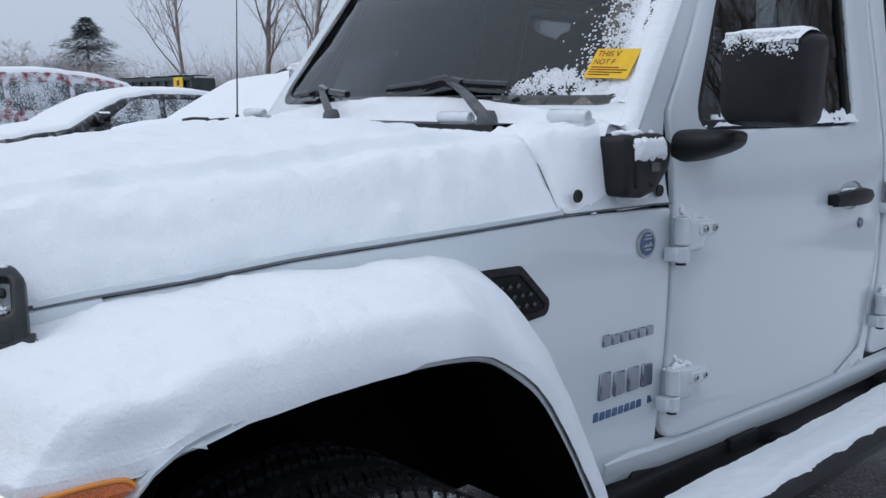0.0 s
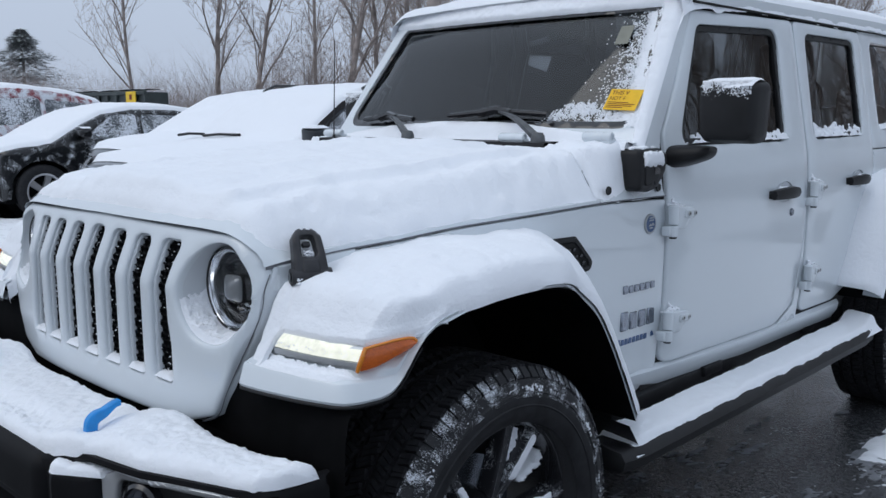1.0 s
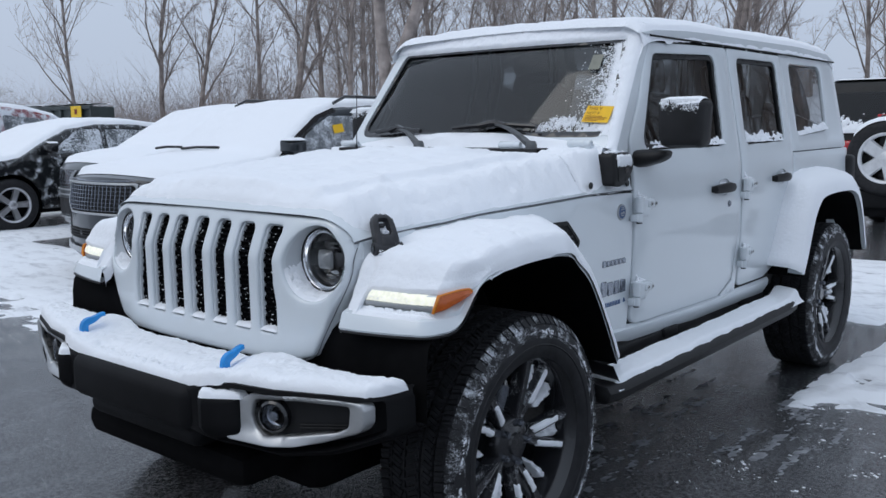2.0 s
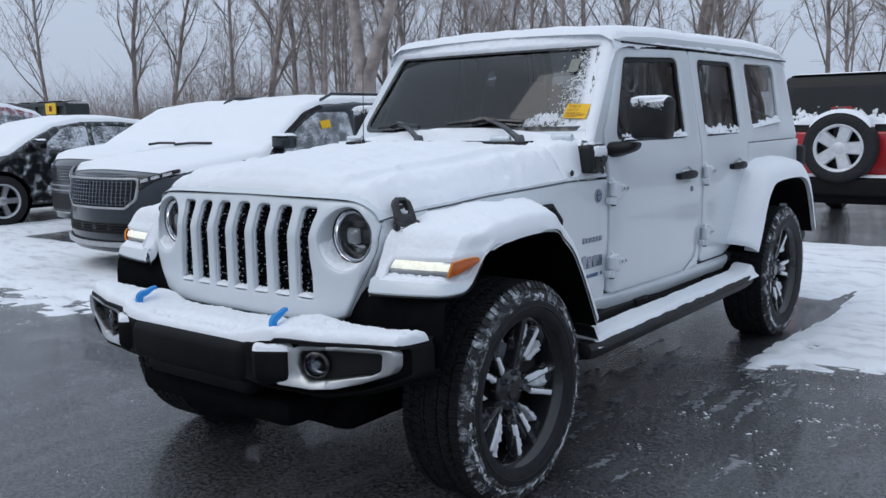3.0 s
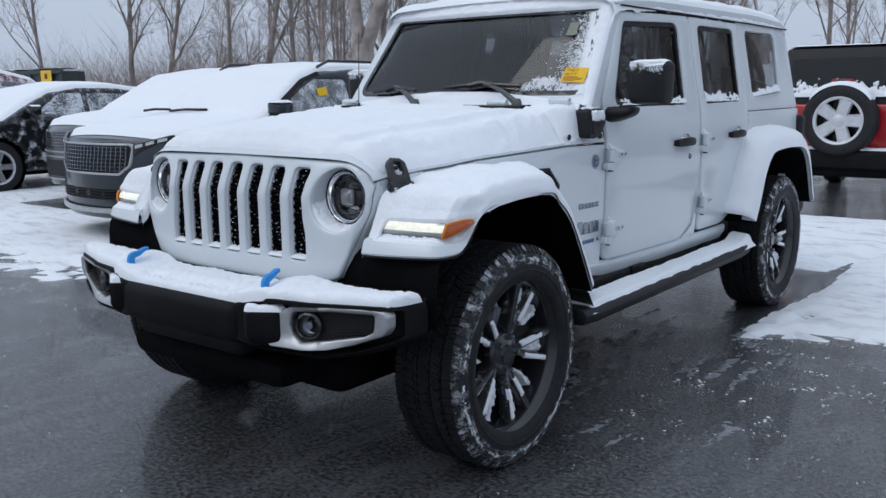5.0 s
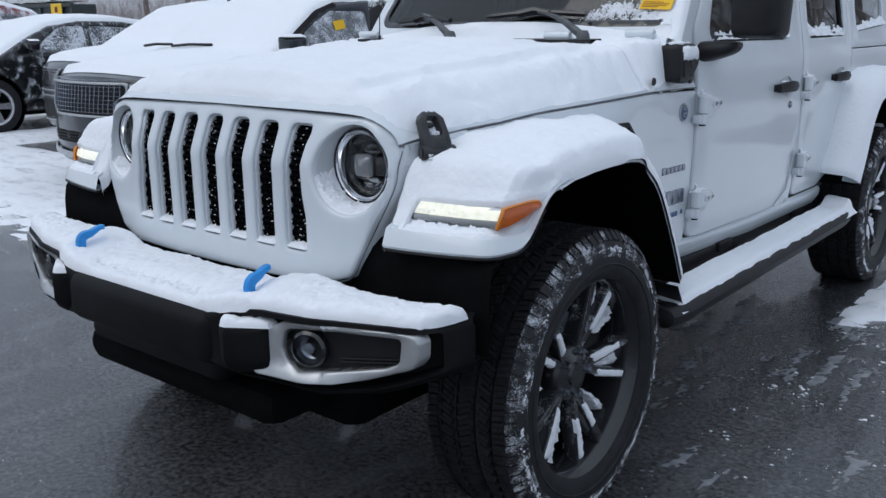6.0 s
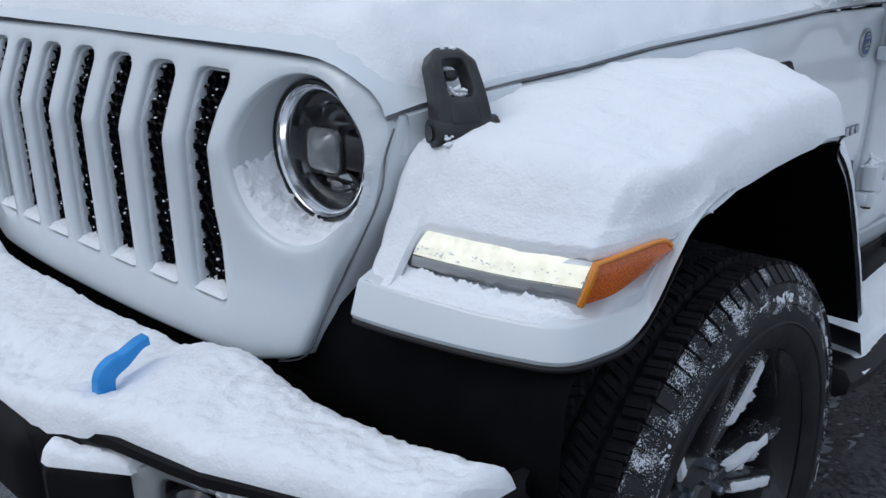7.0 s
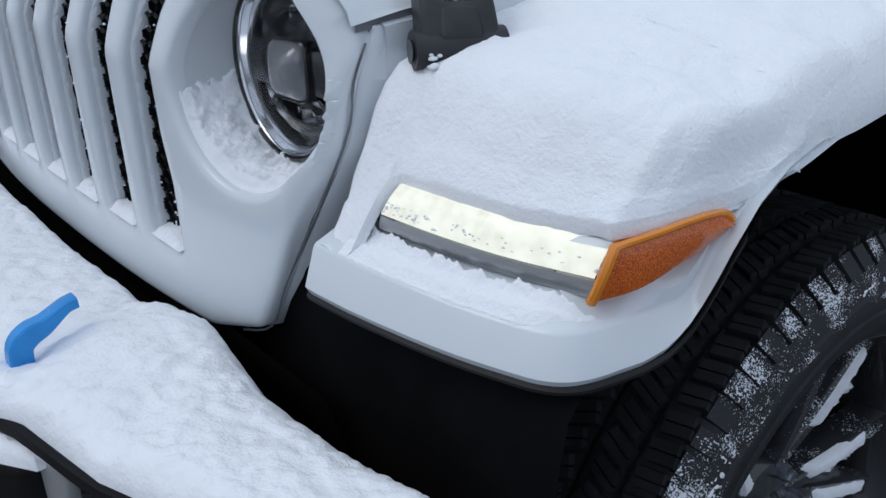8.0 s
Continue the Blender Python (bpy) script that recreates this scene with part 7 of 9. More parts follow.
def bumper_depth(x, w):
    p, ax = bumper_at(x, w), abs(x)
    n = fbm(x * 7, p.y * 7, 31) + 0.4 * fbm(x * 22, p.y * 22, 5)
    mound = 0.016 * math.exp(-((ax - 0.43) / 0.07) ** 2 - ((p.y + 0.62) / 0.07) ** 2) - 0.016 * math.exp(-((ax - 0.375) / 0.03) ** 2 - ((p.y + 0.70) / 0.03) ** 2)
    thin = 1 - 0.4 * smoothstep(0.28, 0.22, ax) * smoothstep(-0.69, -0.73, p.y)
    from_edge = min(p.y - bump_crest(x) + 0.006 - 0.014 * smoothstep(0.40, 0.46, ax), bumper_back(x) - p.y, (0.872 - ax) * 0.9)
    e = min(1.0, max(0.0, from_edge / 0.034))
    speck = 0.010 * max(0.0, 0.35 + fbm(x * 60, p.y * 60, 9)) * smoothstep(0.27, 0.22, ax) * smoothstep(0.045, 0.0, abs(p.y + 0.725))
    crumb = 0.0035 * fbm(x * 45, p.y * 45, 7) + 0.0022 * fbm(x * 130, p.y * 130, 3, 2)
    return (0.031 + 0.006 * n + mound) * thin * math.sqrt(1 - (1 - e) ** 2) + crumb * smoothstep(0.0, 0.3, e) - 0.005 * (1 - e) ** 8 - speck


loft(bm, [[bumper_at(x, w) + Vector((0, 0, bumper_depth(x, w))) for x in steps(-0.872, 0.872, 0.0042)] for w in [0.5 - 0.5 * math.cos(math.pi * k / 52) for k in range(53)]])
for s in (1, -1):
    rows = []
    for w in steps(0.0, 1.0, 0.05):
        row = []
        for x in steps(0.345, 0.478, 0.0035):
            ya = -0.797 + 0.62 * max(0, x - 0.385) + 0.9 * max(0, 0.37 - x)
            y = ya + (-0.712 - ya) * w
            e = min(1.0, (x - 0.345) / 0.022, (0.478 - x) / 0.035, (y - ya) / 0.022)
            row.append(Vector((s * x, y, 0.653 + (0.021 + 0.005 * fbm(x * 26, y * 26)) * math.sqrt(max(0.0, 1 - (1 - e) ** 2)) + 0.0025 * fbm(x * 70, y * 70, 3) * e)))
        rows.append(row)
    loft(bm, rows)
snow_thing("bumper_snow", bm, "deep crumbly snow on the front bumper")

# snow caught in the lamp bowls and at the feet of the slots
for s in (1, -1):
    bm = bmesh.new()

    def in_bowl(a, w):
        ox, oz = s * 0.490 + 0.102 * math.cos(a), 0.985 + 0.107 * math.sin(a)
        ix, iz = s * LAMP_X + 0.0905 * math.cos(a), LAMP_Z + 0.0915 * math.sin(a)
        yo = grille_y(ox, oz) + 0.008
        f, g = lerp_table(((0, 0.0), (0.25, 0.10), (0.5, 0.28), (0.75, 0.58), (1, 1.0)), w), lerp_table(((0, 0.0), (0.25, 0.22), (0.5, 0.5), (0.75, 0.82), (1, 1.0)), w)
        return Vector((ox + (ix - ox) * f, yo + (LAMP_Y - yo) * g, oz + (iz - oz) * f))
    mid = -90 - 14 * s
    snow_on(bm, [radians(mid + 80 * k / 60) for k in range(-60, 61)], steps(0.02, 0.99, 0.028), in_bowl, lambda a, w: Vector((-math.cos(a), -0.25, -math.sin(a))).normalized(),
            lambda a, w: 0.013 * (1 - (abs(math.degrees(a) - mid) / 66) ** 2 + 0.35 * fbm(a * 4, w * 3, 2) + 0.14 * fbm(a * 30, w * 14, 6)) * smoothstep(0.02, 0.25, w) * (1 - 0.8 * smoothstep(0.5, 1.0, w + 0.25 * fbm(a * 8, w * 3, 5))), 0.0006, 50, 4, 0.003, 0.002)
    snow_thing("lamp_bowl_snow", bm, "snow drifted into the headlamp bowl")
bm = bmesh.new()
for k in range(-3, 4):
    c = k * SLOT_PITCH
    y0 = grille_y(c, 0.77)
    snow_cap(bm, steps(c - 0.037, c + 0.037, 0.0035), steps(y0 - 0.001, y0 + 0.031, 0.0035), lambda x, y: 0.7715,
             lambda x, y: (0.005 + 0.014 * smoothstep(0.0, 0.03, y - y0) + 0.005 * fbm(x * 50, y * 50, k)) * smoothstep(0.0365, 0.026, abs(x - c)) * smoothstep(-0.001, 0.006, y - y0) + 0.001, 0.002, 60, k)
    # flecks caught on the mesh
    for j in range(30):
        x, z = c + rnd.uniform(-0.03, 0.03), rnd.uniform(0.80, 1.08)
        if ((abs(x) - 0.49) / 0.125) ** 2 + ((z - 0.985) / 0.13) ** 2 > 1:
            clump(bm, (x, grille_y(x, z) + 0.023, z), rnd.uniform(0.0012, 0.0030), 0.7)
snow_thing("slot_snow", bm, "little heaps of snow at the feet of the grille slots")

# window sills, handles, hinges, charge port
for s in (1, -1):
    bm = bmesh.new()
    for y0, y1, z0, amt in ((1.03, 1.79, 1.270, 0.020), (2.03, 2.57, 1.272, 0.030), (2.81, 3.33, 1.292, 0.028)):
        snow_on(bm, steps(y0, y1, 0.008), steps(0, 0.06, 0.006), lambda y, v: Vector((s * (side_x(y, z0 + v) - 0.012), y, z0 - 0.004 + v + (0.03 * (y - 2.8) / 0.5 if y > 2.75 else 0))), lambda y, v: Vector((s, 0, 0.2)),
                lambda y, v: 0.016 * (amt * (1.1 + 0.9 * fbm(y * 9, 3, z0) + 0.7 * fbm(y * 40, v * 40, 2) + (0.4 if y > y1 - 0.12 and y1 < 2.6 else 0)) - v) / amt * smoothstep(0, 0.03, min(y - y0, y1 - y)), 0.003, 40, 1, 0.006, 0.002)
    for yh, zh in ((1.70, 1.075), (2.43, 1.085)):
        hx = side_x(yh, zh)
        for k in range(9):
            clump(bm, (s * (hx + random.uniform(0.018, 0.036)), yh + random.uniform(-0.06, 0.03), zh + 0.022), random.uniform(0.006, 0.012), 0.6)
    for y0, zc in ((0.965, 1.045), (0.965, 0.715), (1.95, 1.068), (1.95, 0.742)):
        hx = side_x(y0, zc)
        for k in range(14):
            clump(bm, (s * (hx + random.uniform(0.008, 0.028)), y0 + random.uniform(-0.014, 0.065), zc + 0.037 + random.uniform(-0.003, 0.004)), random.uniform(0.005, 0.010), 0.6)
        for k in range(16):
            q = random.random() ** 1.6
            clump(bm, (s * (side_x(y0, zc + 0.08) + 0.006 + 0.012 * (1 - q)), y0 + 0.020 + random.uniform(-0.016, 0.016) * (1 - q), zc + 0.036 + 0.030 * q), 0.008 - 0.005 * q, 0.8)
        for k in range(6):
            clump(bm, (s * (hx + random.uniform(0.008, 0.022)), y0 + random.uniform(0.06, 0.10), zc + 0.028), random.uniform(0.004, 0.007), 0.6)
    snow_thing("door_snow", bm, "snow caught on the window sills, handles and hinges")
bm = bmesh.new()
snow_on(bm, steps(0.79, 0.892, 0.0035), steps(1.206, 1.254, 0.0035), lambda y, z: pf(y, z) + Vector((0.003, 0, 0)), lambda y, z: Vector((0.8, 0, 0.6)), lambda y, z: 0.010 * smoothstep(0.022, 0.012, abs(z - 1.230) + 0.006 * fbm(y * 60, z * 60)) * smoothstep(0, 0.015, min(y - 0.79, 0.892 - y)) - 0.0005, 0.003, 60, 1, 0.008, 0.003)
for k in range(14):
    clump(bm, pf(0.78 + 0.11 * random.random(), 1.255) + Vector((random.uniform(-0.04, -0.01), 0, 0.006)), random.uniform(0.007, 0.016), 0.5)
snow_thing("port_snow", bm, "snow on the charge port cover")

for m in LATCHES:
    bm = bmesh.new()
    for k in range(40):
        clump(bm, m @ Vector((random.uniform(-0.012, 0.012), 0.046 + 0.012 * random.random() ** 2, random.uniform(0.010, 0.024))), random.uniform(0.002, 0.0045), 0.6)
    for k in range(10):
        clump(bm, m @ Vector((random.uniform(-0.016, 0.016), 0.108, random.uniform(-0.002, 0.012))), random.uniform(0.002, 0.005), 0.5)
    for k in range(14):
        clump(bm, m @ Vector((random.uniform(-0.034, 0.034), random.uniform(-0.016, -0.004), 0.027)), random.uniform(0.002, 0.005), 0.5)
    snow_thing("latch_snow", bm, "crumbs of snow caught on the hood latch")

# snow packed on the tyres and in the rims
for s, y, wm in WHEELS:
    bm = bmesh.new()
    rnd = random.Random(17 + s * 3 + int(y))
    shoulder = ((0.275, 0.1335), (0.30, 0.139), (0.335, 0.141), (0.365, 0.136), (0.385, 0.128), (0.396, 0.116), (0.404, 0.104), (0.405, 0.080))
    arc = [0.0]
    for (r0, h0), (r1, h1) in zip(shoulder, shoulder[1:]):
        arc.append(arc[-1] + math.hypot(r1 - r0, h1 - h0))

    def tyre_at(a, v):
        r, h = lerp_table([(q, p[0]) for q, p in zip(arc, shoulder)], v), lerp_table([(q, p[1]) for q, p in zip(arc, shoulder)], v)
        return wm @ Vector((r * math.cos(a), r * math.sin(a), h))
    out = wm.to_3x3() @ Vector((0, 0, 1))

    def tyre_normal(a, v):
        k = smoothstep(arc[3], arc[6], v)
        return (out * (1.05 - k) + wm.to_3x3() @ Vector((math.cos(a), math.sin(a), 0)) * k).normalized()

    def tyre_depth(a, v):
        ca, sa = math.cos(a), math.sin(a)
        patch = fbm(ca * 2.6, sa * 2.6, v * 8 + y)
        streak = fbm(ca * 16, sa * 16, v * 55 + s)
        fine = fbm(ca * 75, sa * 75, v * 190)
        band = math.exp(-((v - 0.080) / 0.017) ** 2) + 0.45 * math.exp(-((v - 0.122) / 0.012) ** 2) + 0.12 * ca
        return 0.0022 * (1.0 * band - 1.10 + 0.34 * patch + 0.42 * streak + 0.55 * fine)
    if s > 0:
        snow_on(bm, steps(0, 2 * math.pi, 0.0088), steps(0.01, arc[-1], 0.0036), tyre_at, tyre_normal, tyre_depth, 0.001, 200, 1, 0.004, 0.003)
    # lee sides of the spokes and the lower barrel
    nrm = wm.to_3x3() @ Vector((0, 0, 1))

    def top(r):
        return 0.060 + 0.036 * ((r - 0.05) / 0.21) ** 2 + 0.012 * math.sin(math.pi * (r - 0.05) / 0.21)
    for k in range(10):
        if k in (1, 6):
            continue
        m = wm @ Matrix.Rotation(spoke_angle(k), 4, "Z")
        r0 = rnd.uniform(0.085, 0.13)
        r1 = min(0.252, r0 + rnd.uniform(0.08, 0.15))
        o = -0.006 if k % 2 else 0.006
        snow_on(bm, steps(r0, r1, 0.005), steps(-0.016, 0.016, 0.0032), lambda u, v: m @ Vector((u, v, top(u) - 0.002)), lambda u, v: nrm, lambda u, v: (0.0050 + 0.003 * fbm(u * 40, v * 40, k)) * smoothstep(0.011, 0.006, abs(v - o * 0.4) + 0.003 * fbm(u * 60, 1, k)) * smoothstep(0, 0.02, min(u - r0, r1 - u)) - 0.0006, 0.002, 80, k, 0.008)
    # packed between the spokes of a pair, and thinner in the gaps between pairs
    for k in range(10):
        a0 = math.radians(158 - 36 * k + rnd.uniform(-3, 3))
        pair = k % 2 == 0
        r0, r1 = (rnd.uniform(0.150, 0.185), 0.248) if pair else (rnd.uniform(0.12, 0.20), 0.248)
        w = rnd.uniform(0.8, 1.0) if pair else rnd.uniform(0.25, 0.6)
        if not pair and rnd.random() < 0.4:
            continue
        snow_on(bm, steps(r0, r1, 0.0055), steps(-0.17, 0.17, 0.017), lambda u, v: wm @ Vector((u * math.cos(a0 + v), u * math.sin(a0 + v), 0.036)), lambda u, v: nrm, lambda u, v: (0.024 + 0.014 * fbm(u * 40, v * 12, k)) * smoothstep(0.16 * w, 0.10 * w, abs(v) + 0.03 * fbm(u * 50, v * 9, k)) * smoothstep(0, 0.014, u - r0 + 0.012 * fbm(u * 30, v * 12, k + 3)) - 0.001, 0.003, 50, k)
    snow_thing("wheel_snow", bm, "snow packed on the tyre and between the spokes")

# ---- paper cards behind the windshield
def text_mesh(name, body, size, m, material, parent):
    cu = bpy.data.curves.new(name, "FONT")
    cu.body, cu.size, cu.align_x = body, size, "LEFT"
    cu.extrude = 0.0002
    tmp = new(name + "_curve", cu)
    bpy.context.view_layer.update()
    me = bpy.data.meshes.new_from_object(tmp.evaluated_get(bpy.context.evaluated_depsgraph_get()))
    bpy.data.objects.remove(tmp)
    bpy.data.curves.remove(cu)
    me.name = name
    me.transform(m)
    me.materials.clear()
    me.materials.append(material)
    ob = new(name, me)
    ob.parent = parent
    return ob


cm = Matrix.Translation(ws(0.532, 1.376) + Vector((0, 0.002, 0))) @ pose(0, 0, 0, 90 - 35.8, 0, 0) @ pose(0, 0, 0, 0, 0, -3)
bm = bmesh.new()
box(bm, 0.0, 0.118, 0.0, 0.078, -0.0012, -0.0004)
bmesh.ops.transform(bm, matrix=cm, verts=bm.verts)
card = link_mesh("notice_card", bm, YELLOW)
tagged(card, "yellow paper notice with dark red print behind the windshield", "notice")
text_mesh("printed_words", "THIS V", 0.0215, cm @ pose(0.008, 0.057, 0), INK, card)
text_mesh("printed_words", "NOT F", 0.0195, cm @ pose(0.008, 0.036, 0), INK, card)
bm = bmesh.new()
for k, w in enumerate((0.075, 0.10, 0.09, 0.06)):
    box(bm, 0.008, 0.008 + w, 0.027 - k * 0.0065, 0.0295 - k * 0.0065, -0.0003, 0.0003)
bmesh.ops.transform(bm, matrix=cm, verts=bm.verts)
part("print_lines", bm, INK, card)
# sticker lies before the pane; the glass's dimming is in its colour
bm = bmesh.new()
box(bm, 0.0, 0.05, 0.0, 0.075, -0.001, 0.0)
bmesh.ops.transform(bm, matrix=Matrix.Translation(ws(0.475, 1.585) + Vector((0, 0.002, 0))) @ pose(0, 0, 0, 90 - 35.8, 0, 0), verts=bm.verts)
tagged(link_mesh("window_sticker", bm, DIMMED_CARD), "pale inspection sticker high on the windshield", "sticker")


# ---------------------------------------------------------------- the other vehicles
def simple_wheel(parent, x, y, r, s, rim_mat, spokes=5, width=0.22, name="wheel", wide=1.0):
    wm = pose(x, y, r, 0, 90 * s, 0)
    h = width / 2
    bm = bmesh.new()
    lathe(bm, [(r * 0.66, h - 0.01), (r * 0.74, h), (r * 0.88, h), (r * 0.96, h - 0.015), (r, h - 0.045), (r, -h + 0.045), (r * 0.96, -h + 0.015), (r * 0.66, -h + 0.01)], wm, 44)
    w = part(name, bm, RUBBER, parent)
    bm = bmesh.new()
    lathe(bm, [(r * 0.67, h - 0.008), (r * 0.64, h - 0.02), (r * 0.61, h - 0.06), (r * 0.60, -h * 0.6), (0.0, -h * 0.6)], wm, 36)
    part("rim", bm, RIM_BLACK if rim_mat is not ALLOY else DARK_CHROME, w)
    bm = bmesh.new()
    lathe(bm, [(r * 0.675, h - 0.006), (r * 0.655, h - 0.004), (r * 0.60, h - 0.018), (r * 0.59, h - 0.05)], wm, 40)
    part("rim_lip", bm, rim_mat, w)
    for k in range(spokes):
        bm = bmesh.new()
        m = wm @ Matrix.Rotation(2 * math.pi * k / spokes + math.pi / 2, 4, "Z")
        rows = []
        for t in steps(0, 1, 0.25):
            rr = r * (0.10 + 0.54 * t)
            ww = r * wide * (0.115 - 0.01 * t + 0.03 * t * t)
            z = h - 0.035 + 0.015 * t
            rows.append([m @ Vector((rr, q, zz)) for q, zz in ((-ww, z - 0.03), (-ww * 0.8, z), (ww * 0.8, z), (ww, z - 0.03))])
        loft(bm, rows, closed=True, cap=True)
        part("spoke", bm, rim_mat, w)
    bm = bmesh.new()
    lathe(bm, [(0.0, h - 0.014), (r * 0.10, h - 0.016), (r * 0.17, h - 0.03), (r * 0.17, 0.0)], wm, 20)
    part("hub", bm, rim_mat, w)
    return w


def car_shell(root, x0, yf, line, half, wheels_y, wheel_r, paint, sill=0.26, bow=0.16, side_paint=None, snow_from=None, glass=None, side_glass=(), snow_top=0.035, seed=0, window_mat=None):
    """A parked car whose nose points to minus y. line: (y, z) over the middle from the bumper's foot to the tail; half(y, z): half its width.
    glass: (first, last) stretch of y of the windshield. Coordinates count from the nose, at the car's middle."""
    window_mat = window_mat or SNOWY_GLASS

    def plan(y):
        return bow * max(0.0, 1 - y / 0.55) ** 1.5

    dense = []
    for (y0, z0), (y1, z1) in zip(line, line[1:]):
        k = max(1, int(math.hypot(y1 - y0, z1 - z0) / 0.07))
        dense += [(y0 + (y1 - y0) * i / k, z0 + (z1 - z0) * i / k) for i in range(k)]
    dense.append(line[-1])
    us = [-1, -0.985, -0.95, -0.88, -0.75, -0.5, -0.25, 0, 0.25, 0.5, 0.75, 0.88, 0.95, 0.985, 1]

    def row(y, z, lift=0.0, grow=0.0):
        w = half(y, z) + grow
        crown = 0.05 if z > 0.75 else 0.0
        return [Vector((x0 + u * w, yf + y + plan(y) * u * u * (1.0 + 0.6 * u * u), z + lift + crown * (0.0 - u * u) - 0.03 * max(0, abs(u) - 0.95) / 0.05 * (1 if z > 0.75 else 0))) for u in us]
    bm = bmesh.new()
    loft(bm, [row(y, z) for y, z in dense])
    part("body_top", bm, paint, root)
    top = [(y + plan(y) * 1.6, z - (0.07 if z > 0.75 else 0.0)) for y, z in line]
    foot = []
    for wy in reversed(wheels_y):
        ra = wheel_r + 0.06
        foot.append((wy + ra, sill))
        for k in range(1, 8):
            a = math.pi * k / 8
            foot.append((wy + ra * math.cos(a), max(sill, wheel_r + ra * math.sin(a))))
        foot.append((wy - ra, sill))
    outline = [Vector(p) for p in top] + [Vector((line[-1][0], sill))] + [Vector(p) for p in foot]
    outline = [p for i, p in enumerate(outline) if (p - outline[i - 1]).length > 1e-4]
    wins = [rounded(w, 0.05) for w in side_glass]
    for s in (1, -1):
        bm = bmesh.new()
        sheet(bm, outline, wins, lambda y, z: Vector((x0 + s * half(y, z), yf + y, z)), (-s * 0.06, 0, 0), 0.09, 0.01)
        part("body_side", bm, side_paint or paint, root)
        for w in wins:
            bm = bmesh.new()
            sheet(bm, inset_loop([Vector(p) for p in w], -0.004), [], lambda y, z: Vector((x0 + s * (half(y, z) - 0.006), yf + y, z)), (-s * 0.01, 0, 0), 0.12, 0.002)
            part("window", bm, window_mat, root, "side window flecked with snow")
        for wy in wheels_y:
            bm = bmesh.new()
            lathe(bm, [(wheel_r + 0.055, 0.0), (wheel_r + 0.055, -0.35)], pose(x0 + s * (half(wy, 0.5) - 0.05), yf + wy, wheel_r, 0, 90 * s, 0), 24, (-0.3, math.pi + 0.3) if s > 0 else (-0.3, math.pi + 0.3))
            lathe(bm, [(wheel_r + 0.06, -0.30), (0.0, -0.30)], pose(x0 + s * (half(wy, 0.5) - 0.05), yf + wy, wheel_r, 0, 90 * s, 0), 24)
            part("wheel_arch_liner", bm, LINER, root)
    bm = bmesh.new()
    box(bm, x0 - half(2, 0.5) + 0.1, x0 + half(2, 0.5) - 0.1, yf + 0.4, yf + line[-1][0] - 0.2, sill - 0.06, sill + 0.25)
    part("underbody", bm, LINER, root)
    # glass of the windshield under its snow
    if glass:
        bm = bmesh.new()
        loft(bm, [[p for p in row(y, z, 0.006, -0.07)] for y, z in dense if glass[0] <= y <= glass[1]])
        part("windshield", bm, DARK_GLASS, root)
    if snow_from is not None:
        bm = bmesh.new()
        rows = []
        k0 = min(i for i, (y, z) in enumerate(dense) if y >= snow_from and z > 0.75)
        sel = dense[k0:]
        fine = []
        for (ya, za), (yb, zb) in zip(sel, sel[1:]):
            fine += [(ya + (yb - ya) * f, za + (zb - za) * f) for f in (0, 0.5)]
        fine.append(sel[-1])
        ufine = steps(-1, 1, 0.045)
        for i, (y, z) in enumerate(fine):
            w = half(y, z)
            e = smoothstep(0, 4, i)
            r = []
            for u in ufine:
                t = snow_top * e * smoothstep(1.0, 0.90, abs(u)) + 0.004
                x, yy = x0 + u * w * 0.985, yf + y + plan(y) * u * u * (1 + 0.6 * u * u)
                zz = z - 0.05 * u * u - 0.03 * max(0, abs(u) - 0.95) / 0.05 + t + 0.008 * e * fbm(x * 4, yy * 4, seed)
                r.append(Vector((x, yy, zz)))
            rows.append(r)
        loft(bm, rows)
        tagged(link_mesh("car_snow", bm, SNOW, angle=80), "unbroken snow over hood, windshield and roof", "snow", kind="stuff")
    return dense


def tumble(w, belt, k, nose=0.06):
    return lambda y, z: w - k * max(0.0, z - belt) - nose * max(0.0, 1 - y / 1.2) ** 2 - 0.05 * max(0, 0.45 - z)


def strip(bm, pts, h, out=(0, -0.01, 0)):
    loft(bm, [[Vector(p) + Vector((0, 0, -h / 2)), Vector(p) + Vector(out) + Vector((0, 0, -h / 3)), Vector(p) + Vector(out) + Vector((0, 0, h / 3)), Vector(p) + Vector((0, 0, h / 2))] for p in pts])


# ---- dark grey minivan
VX, VY = -4.98, 1.86
van = thing("minivan", "dark grey minivan with snow over hood, windshield and roof", "car", (0, 0, 0))
van_half = tumble(0.985, 1.02, 0.33, 0.10)
van_line = ((0.06, 0.22), (0.0, 0.30), (-0.01, 0.45), (0.0, 0.70), (0.03, 0.86), (0.10, 0.95), (0.35, 1.01), (0.85, 1.065), (1.26, 1.105), (1.36, 1.135), (1.65, 1.345), (1.95, 1.535), (2.20, 1.605), (2.6, 1.635), (3.8, 1.64), (4.7, 1.59), (5.0, 1.28), (5.14, 0.9), (5.15, 0.4))
car_shell(van, VX, VY, van_line, van_half, (0.98, 4.07), 0.35, GREY_PAINT, 0.24, 0.20, None, 0.16, (1.36, 2.05),
          (((1.42, 1.085), (2.55, 1.12), (2.55, 1.475), (2.10, 1.475), (1.74, 1.32)), ((2.63, 1.12), (3.75, 1.14), (3.75, 1.475), (2.63, 1.475)), ((3.83, 1.15), (4.7, 1.19), (4.62, 1.44), (3.83, 1.47))), 0.04, 3, SNOWY_GLASS_THIN)


